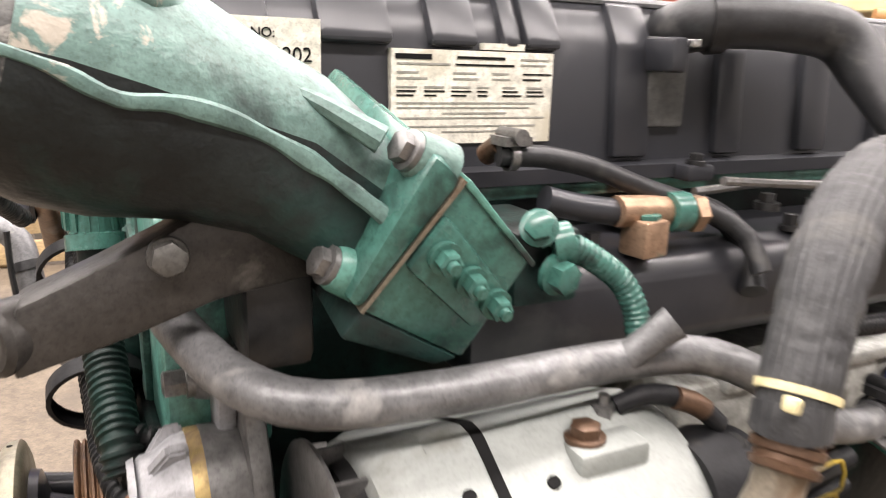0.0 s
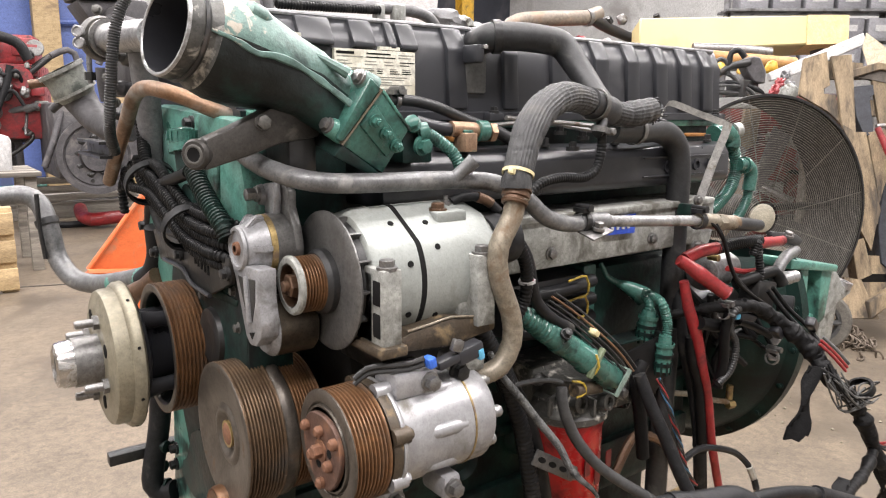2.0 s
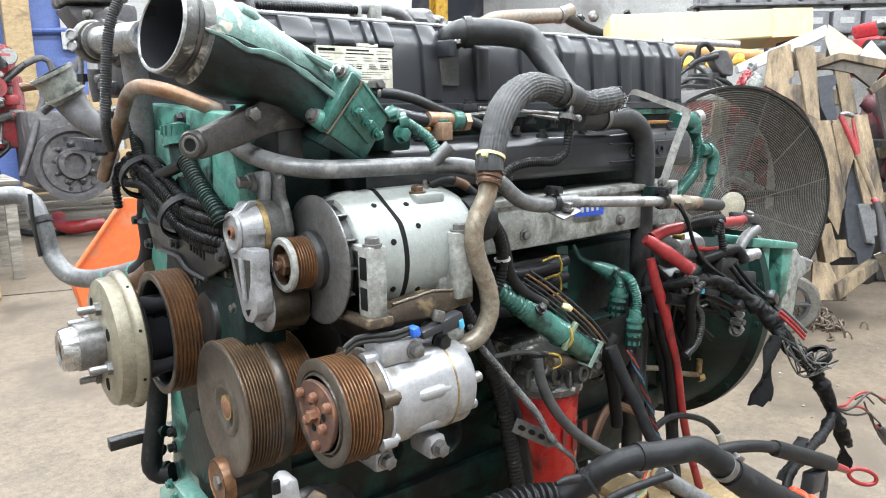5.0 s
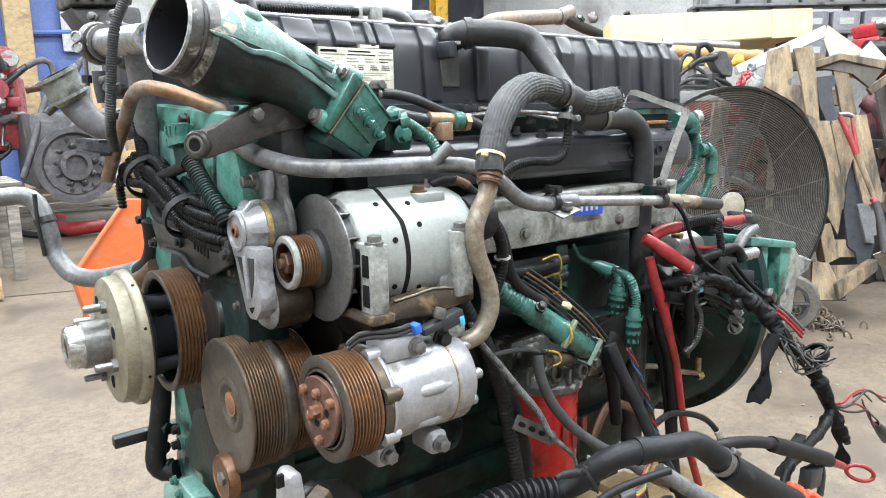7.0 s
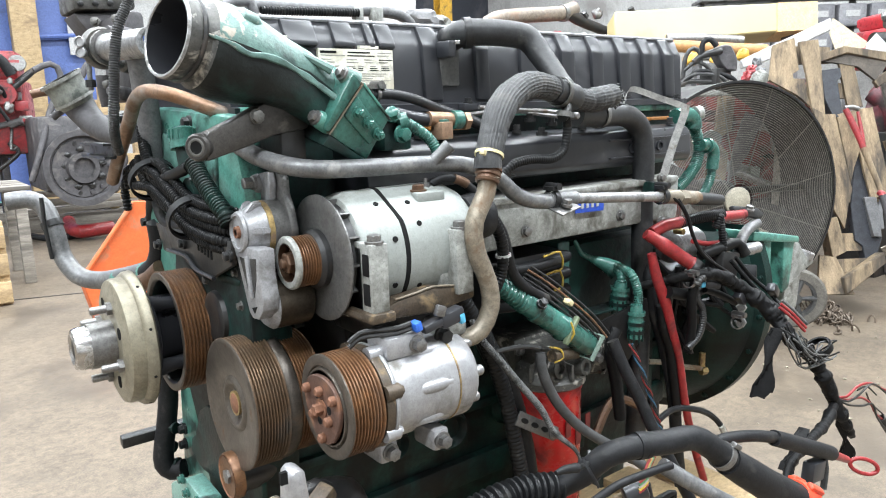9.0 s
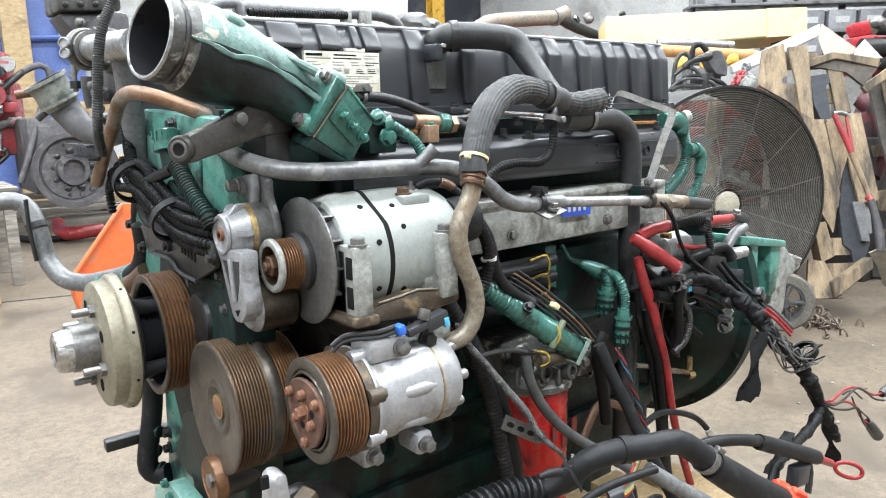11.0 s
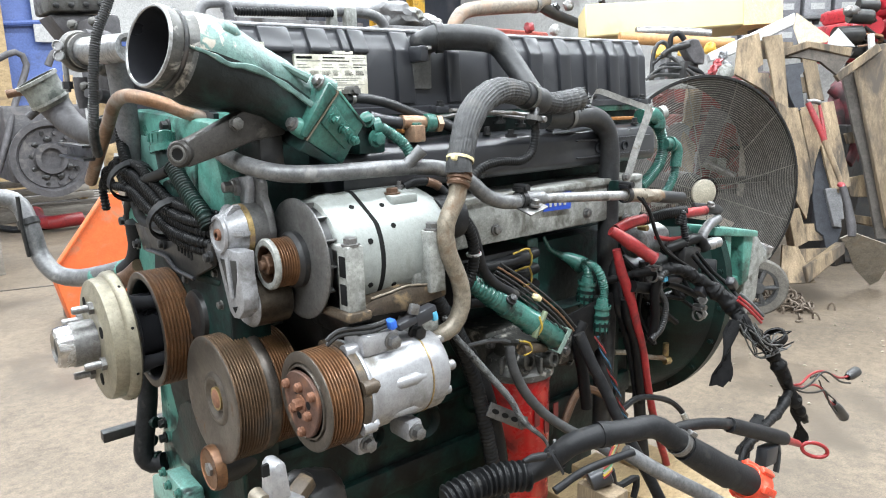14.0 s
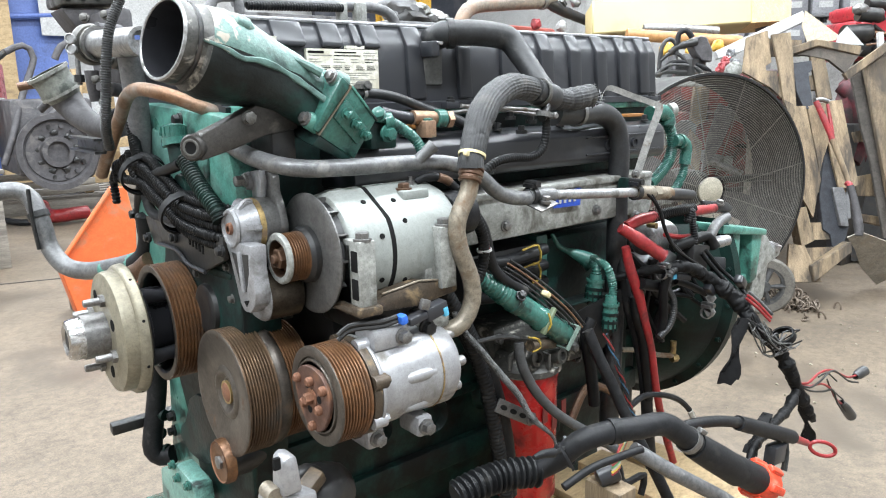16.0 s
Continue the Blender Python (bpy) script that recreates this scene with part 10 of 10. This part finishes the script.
def right_far():
    # long cream beam on stands
    b = thing("cream_beam", (4.615, 2.244, 1.608), "long cream-painted box beam lying across stands", "beam")
    a0, a1, a2, a3 = Vector((3.929, 2.791, 1.557)), Vector((5.136, 1.826, 1.639)), Vector((5.168, 1.857, 1.844)), Vector((3.969, 2.830, 1.814))
    part("beam", sheet([a0, a1, a2, a3], 0.3, bevel=0.012), CREAM, b)
    part("bare_end", sheet([tuple(Vector((4.885, 2.013, 1.620))), tuple(Vector((5.121, 1.824, 1.633))), tuple(Vector((5.153, 1.854, 1.839))), tuple(Vector((4.919, 2.045, 1.838)))], 0.28), mat("tan_beam_end", (0.72, 0.50, 0.24), (0.62, 0.42, 0.2), 0.6), b, "tan bare end of the beam")
    for px in ((4.174, 2.793, 1.573), (5.126, 2.035, 1.649)):
        v = Vector(px)
        part("stand", block((v.x - 0.05, v.y - 0.05, 0.0), (v.x + 0.05, v.y + 0.05, v.z), 0.004), GREY_PAINT, b)
    # bench with brown pipe, yellow parts and hose heap
    t = thing("steel_bench", (3.558, 1.682, 1.226), "low steel bench piled with hoses and parts", "bench")
    v = Vector((3.520, 1.695, 1.164))
    ang = math.degrees(math.atan2(-0.63, 0.77))
    part("top", box((v.x, v.y, v.z), (1.3, 0.7, 0.04), (0, 0, ang), 0.004), ALU_DIRTY, t)
    for sx in (-0.55, 0.55):
        part("leg", block((v.x + sx * 0.77 - 0.03, v.y - sx * 0.63 - 0.03, 0.0), (v.x + sx * 0.77 + 0.03, v.y - sx * 0.63 + 0.03, v.z), 0.004), GREY_PAINT, t)
    single("brown_pipe", tube([(3.533, 2.174, 1.498), (3.825, 1.926, 1.466), (4.122, 1.674, 1.434)], 0.04, 16, 0.1), mat("tan_painted_pipe", (0.42, 0.22, 0.08), (0.34, 0.17, 0.06), 0.45), "tan painted pipe lying behind the hose heap", "pipe")
    single("grey_shaft", tube([(3.802, 2.232, 1.549), (4.017, 2.054, 1.542), (4.205, 1.894, 1.520)], 0.035, 14, 0.1), STEEL, "grey steel shaft on the bench", "shaft")
    for q, r in (((3.501, 1.829, 1.378), 0.050), ((3.616, 1.738, 1.365), 0.030), ((3.758, 1.625, 1.395), 0.040)):
        single("yellow_casting", lump(q, r, r * 100), YELLOW, "yellow painted machine part on the bench", "casting", "yellow castings")
    for q in ((3.501, 1.829), (3.616, 1.738)):
        part("riser", block((q[0] - 0.03, q[1] - 0.03, 1.18), (q[0] + 0.03, q[1] + 0.03, 1.352), 0.004), GREY_PAINT, t)
    mc = thing("black_machine_part", (3.48, 1.58, 1.18), "black angular pump casting lying among hoses on the bench", "machine part")
    part("body", sheet([(3.417, 1.614, 1.417), (3.467, 1.575, 1.447), (3.498, 1.550, 1.440), (3.531, 1.524, 1.359), (3.530, 1.524, 1.288), (3.478, 1.565, 1.296), (3.448, 1.590, 1.346)], 0.12, bevel=0.008), HAZED_IRON, mc)
    part("neck", tube([(3.322, 1.690, 1.349), (3.361, 1.659, 1.384), (3.417, 1.620, 1.400), (3.462, 1.600, 1.410)], [0.016, 0.020, 0.024, 0.026], 12, 0.02, wrinkle=0.2), DARK_MESS, mc)
    part("foot", block((3.40, 1.58, 1.184), (3.56, 1.70, 1.31), 0.01), DARK_MESS, mc)
    hoses = (([(3.275, 1.727, 1.200), (3.275, 1.727, 1.290), (3.286, 1.718, 1.390), (3.319, 1.692, 1.430), (3.349, 1.668, 1.400), (3.357, 1.662, 1.335)], 0.013, LOOM_BAND),
             ([(3.350, 1.668, 1.360), (3.358, 1.661, 1.412), (3.364, 1.657, 1.462), (3.397, 1.630, 1.478), (3.427, 1.606, 1.438)], 0.017, RUBBER),
             ([(3.296, 1.710, 1.250), (3.341, 1.675, 1.292), (3.421, 1.611, 1.285), (3.503, 1.546, 1.250), (3.540, 1.520, 1.205)], 0.014, RUBBER),
             ([(3.250, 1.730, 1.215), (3.308, 1.701, 1.235), (3.400, 1.628, 1.230), (3.498, 1.550, 1.222), (3.560, 1.500, 1.205)], 0.016, DARK_MESS),
             ([(3.270, 1.720, 1.300), (3.330, 1.690, 1.345), (3.380, 1.650, 1.330), (3.420, 1.600, 1.260), (3.450, 1.570, 1.205)], 0.012, DARK_MESS),
             ([(3.230, 1.740, 1.205), (3.300, 1.690, 1.270), (3.370, 1.630, 1.275), (3.440, 1.575, 1.255), (3.480, 1.540, 1.205)], 0.010, LOOM_BAND))
    for pts, r, m in hoses:
        single("heaped_hose", tube(pts, r, 10, 0.02, wrinkle=0.2), m, "black hose in a heap on the bench", "hose", "heaped hoses")
    for k, q in enumerate(((3.545, 1.446, 1.291), (3.675, 1.485, 1.339), (3.473, 1.428, 1.250), (3.588, 1.407, 1.276))):
        single("red_part", lump(q, 0.028, k + 2, rough=0.7), RED_PAINT if k % 2 == 0 else GREY_PAINT, "small red and grey castings beside the bench", "casting", "small castings")
    single("steel_stub", lathe([(-0.05, 0.03), (0.0, 0.04), (0.06, 0.045), (0.07, 0.03)], (3.370, 1.305, 1.219), (-0.6, -0.7, 0.3), 20), ALU_DIRTY, "stub of a steel shaft behind the fan", "shaft")
    # red engines
    e1 = Vector((5.860, 1.177, 1.435))
    bright = mat("bright_red_paint", (0.42, 0.022, 0.034), (0.30, 0.016, 0.024), 0.36, dirt=(0.16, 0.02, 0.024), amount=0.2, dirt_scale=8, bump=0.2)
    far = other_engine("red_engine", "bright red painted engine behind the crate", (e1.x, e1.y, e1.z - 0.12), (1.3, 0.5, 0.40), -38, bright, 33, 40)
    rnd = random.Random(77)
    turned = pose(e1.x, e1.y, e1.z - 0.12, 0, 0, -38)
    for k in range(60):
        p = Vector((rnd.uniform(-0.75, 0.6), rnd.uniform(-0.42, -0.25), rnd.uniform(0.04, 0.46)))
        size = rnd.uniform(0.025, 0.065)
        if k % 3 == 0:
            bm, name = lathe([(-size * 1.6, size * 0.7), (-size * 1.6, size), (size * 1.4, size), (size * 1.6, size * 0.8)], p, (1, rnd.uniform(-0.5, 0.5), rnd.uniform(-0.2, 0.2)), 16), "cover"
        elif k % 3 == 1:
            bm, name = tube([p, p + Vector((rnd.uniform(-0.1, 0.1), -0.04, rnd.uniform(-0.06, 0.08))), p + Vector((rnd.uniform(-0.2, 0.2), 0.02, rnd.uniform(-0.1, 0.1)))], size * 0.3, 8, 0.03), "pipe"
        else:
            bm, name = lump(p, size, k, (1.3, 0.8, 0.9)), "casting"
        bmesh.ops.transform(bm, matrix=turned, verts=bm.verts)
        part(name, bm, (DARK_MESS, RUST_BROWN, STEEL)[k % 3] if (p.x < -0.48 or k % 5 == 0) else bright, far)
    v = e1
    single("engine_stand", block((v.x - 0.4, v.y - 0.3, 0.0), (v.x + 0.4, v.y + 0.3, v.z - 0.12), 0.01), DARK_MESS, "dark steel stand under the red engine", "stand")
    g = thing("dark_red_machine", (4.292, 0.994, 0.669), "dark red machine half hidden behind the pallets", "machine")
    dim = mat("dull_crimson_paint", (0.115, 0.014, 0.022), (0.06, 0.010, 0.014), 0.5, dirt=(0.03, 0.02, 0.02), amount=0.45, dirt_scale=8)
    part("body", lump((4.356, 1.005, 0.899), 0.19, 4, (0.7, 0.7, 1.6)), dim, g)
    part("base", block(tuple(Vector((4.356, 1.005, 0.899)) + Vector((-0.2, -0.1, -0.95))), tuple(Vector((4.356, 1.005, 0.899)) + Vector((0.2, 0.2, 0.0))), 0.02), DARK_MESS, g)
    part("arm", tube([(4.282, 1.064, 1.132), (4.294, 0.958, 1.025), (4.270, 0.910, 0.781), (4.210, 0.926, 0.661)], 0.05, 12, 0.05), dim, g)
    f0 = Vector((4.315, 1.894, 0.411))
    other_engine("dark_red_engine", "grimy red engine standing behind the fan", (f0.x, f0.y, 0.25), (0.9, 0.55, 1.0), -60, mat("grimy_red_paint", (0.22, 0.03, 0.025), (0.07, 0.03, 0.03), 0.5, dirt=(0.05, 0.04, 0.04), amount=0.5, dirt_scale=5), 41, 26)
    single("fan_side_timber", sheet([(3.934, 1.884, 1.157), (4.019, 1.815, 1.162), (3.664, 1.693, 0.145), (3.590, 1.754, 0.148)], 0.05, bevel=0.004), WOOD, "weathered timber plank behind the fan", "plank")
    # engine right behind ours: red cover and brown exhaust pipe
    r0 = Vector((3.672, 3.400, 1.648))
    other_engine("red_engine", "faded red engine standing behind the green one", (r0.x, 3.7, 0.0), (1.5, 0.6, r0.z + 0.03), 8, mat("faded_red_paint", (0.45, 0.10, 0.07), (0.33, 0.07, 0.05), 0.45, dirt=(0.12, 0.09, 0.08), amount=0.3, dirt_scale=6), 51, 18)
    x = thing("exhaust_manifold", (3.574, 3.300, 1.766), "brown-grey exhaust pipe lying over the red engine", "pipe")
    part("pipe", tube([(2.982, 3.300, 1.575), (3.052, 3.300, 1.699), (3.155, 3.300, 1.769), (3.451, 3.300, 1.810), (3.865, 3.300, 1.850), (4.034, 3.300, 1.900)], [0.05, 0.055, 0.055, 0.058, 0.058, 0.058], 20, 0.06), mat("brown_grey_exhaust", (0.27, 0.23, 0.19), (0.2, 0.165, 0.135), 0.55, 0.4, dirt=(0.3, 0.2, 0.14), amount=0.25, dirt_scale=5), x)
    part("band", lathe([(-0.02, 0.058), (-0.02, 0.068), (0.02, 0.068), (0.02, 0.058)], (3.898, 3.300, 1.852), (1, 0, 0.1), 28, cap=False), STEEL, x)
    part("branch", tube([(3.966, 3.300, 1.852), (4.175, 3.300, 1.786), (4.469, 3.300, 1.725), (4.702, 3.300, 1.677), (4.817, 3.300, 1.827), (4.757, 3.300, 1.944)], [0.05, 0.045, 0.04, 0.035, 0.03, 0.028], 16, 0.05, wrinkle=0.15), DARK_MESS, x)
    for k, q in enumerate(((4.139, 3.300, 1.839), (4.318, 3.300, 1.872), (4.544, 3.300, 1.766), (3.780, 3.250, 1.662), (4.085, 3.250, 1.660))):
        part("bracket", lump(q, 0.045, k), (DARK_MESS, STEEL, DARK_MESS, RED_PAINT, WHITE)[k], x)
    # bits behind the cover on the near left
    n = thing("grey_parts_heap", (1.603, 2.600, 1.539), "heap of grey machine parts behind the valve cover", "parts")
    for k, (q, r) in enumerate((((1.956, 2.600, 1.622), 0.09), ((2.059, 2.600, 1.615), 0.07), ((2.187, 2.600, 1.595), 0.05), ((2.252, 2.600, 1.571), 0.05), ((1.913, 2.600, 1.570), 0.06), ((2.015, 2.600, 1.568), 0.1))):
        part("casting", lump(q, r, k + 7, (1.4, 1, 0.7)), (GREY_PAINT, ALU_DIRTY, WHITE, STEEL, GREY_PAINT, DARK_MESS)[k], n)
    part("rack", block((Vector((1.793, 2.600, 1.546)).x, 2.5, 0.0), (Vector((2.342, 2.600, 1.568)).x, 2.9, Vector((2.014, 2.600, 1.542)).z), 0.01), GREY_PAINT, n)
    single("white_board", sheet([(1.796, 4.600, 1.823), (3.352, 4.600, 1.844), (3.369, 4.600, 2.176), (1.817, 4.600, 2.057)], 0.03, (0, 1, 0)), WHITE, "white panel behind the engine", "panel")
    v = Vector((2.510, 4.600, 1.796))
    single("panel_stand", block((v.x - 0.6, 4.64, 0.0), (v.x + 0.6, 4.75, v.z), 0.01), GREY_PAINT, "grey stand carrying the white panel", "stand")


def far_side_of_engine():
    """Pipes that stand over the far edge of the valve cover."""
    p = thing("far_coolant_rail", (0.0, 0.40, 1.16), "grey coolant rail along the engine's far side", "pipe")
    part("rail", tube([(-0.048, 0.420, 1.314), (0.041, 0.420, 1.316), (0.157, 0.420, 1.318), (0.271, 0.420, 1.319), (0.319, 0.420, 1.309), (0.336, 0.420, 1.291)], 0.012, 12), GREY_PAINT, p)
    part("loom", tube([(-0.029, 0.400, 1.304), (0.068, 0.400, 1.307), (0.186, 0.400, 1.311)], 0.008, 10, ridge=0.1, pitch=0.006), LOOM, p)
    part("bracket", join(block(tuple(Vector((0.180, 0.410, 1.295)) - Vector((0, 0.01, 0.02))), tuple(Vector((0.201, 0.410, 1.324)) + Vector((0, 0.01, 0))), 0.004), block(tuple(Vector((0.222, 0.410, 1.297)) - Vector((0, 0.01, 0.02))), tuple(Vector((0.250, 0.410, 1.326)) + Vector((0, 0.01, 0))), 0.004)), ALU_DIRTY, p)
    part("hoop", tube([(-0.107, 0.400, 1.276), (-0.095, 0.400, 1.311), (-0.067, 0.400, 1.318), (-0.048, 0.400, 1.315), (-0.044, 0.400, 1.289)], 0.010, 10), GREY_PAINT, p)
    part("support", block((-0.2, 0.36, 1.12), (0.1, 0.43, 1.24), 0.01), GREY_PAINT, p)


def outlet_neck():
    """Cut-off coolant outlet on the engine's far front corner."""
    e = thing("coolant_outlet_neck", (-0.332, 0.520, 1.112), "dirty pale green coolant outlet neck with an open cut rim", "pipe fitting")
    n0, n1 = Vector((-0.343, 0.520, 1.136)), Vector((-0.367, 0.520, 1.180))
    pale = mat("dirty_pale_green_casting", (0.25, 0.26, 0.23), (0.15, 0.16, 0.145), 0.55, scale=60, dirt=(0.07, 0.08, 0.07), amount=0.35, dirt_scale=30, bump=0.6, fine=120)
    part("neck", tube([n0, n0.lerp(n1, 0.3), n0.lerp(n1, 0.7), n1], [0.030, 0.036, 0.034, 0.036], 28, 0.006, bore=0.03, wrinkle=0.06), pale, e)
    part("cut_rim", lathe([(-0.003, 0.034), (-0.003, 0.0385), (0.003, 0.0385), (0.003, 0.034)], n1, direction(n0, n1), 36, cap=False), ALU_DIRTY, e, "pale cut metal rim")
    part("lower_bead", lathe([(-0.003, 0.033), (-0.002, 0.0375), (0.003, 0.0375), (0.003, 0.033)], n0.lerp(n1, 0.2), direction(n0, n1), 36, cap=False), ALU_DIRTY, e)
    part("stem", tube([n0, (-0.334, 0.510, 1.117), (-0.324, 0.470, 1.095), (-0.309, 0.420, 1.082), (-0.302, 0.340, 1.088)], [0.03, 0.026, 0.022, 0.02, 0.02], 18, 0.01, wrinkle=0.1), HAZED_IRON, e)
    part("side_spigot", tube([(-0.411, 0.560, 1.156), (-0.396, 0.555, 1.159), (-0.371, 0.540, 1.161)], [0.008, 0.0075, 0.0075], 14, 0.006, bore=0.008), RUST_BROWN, e)
    part("grey_stay", tube([(-0.382, 0.550, 1.114), (-0.366, 0.540, 1.128), (-0.343, 0.530, 1.136)], 0.007, 10), HAZED_IRON, e)


outlet_neck()
drum_fan()
pallets()
left_far()
back_wall()
right_far()
far_side_of_engine()
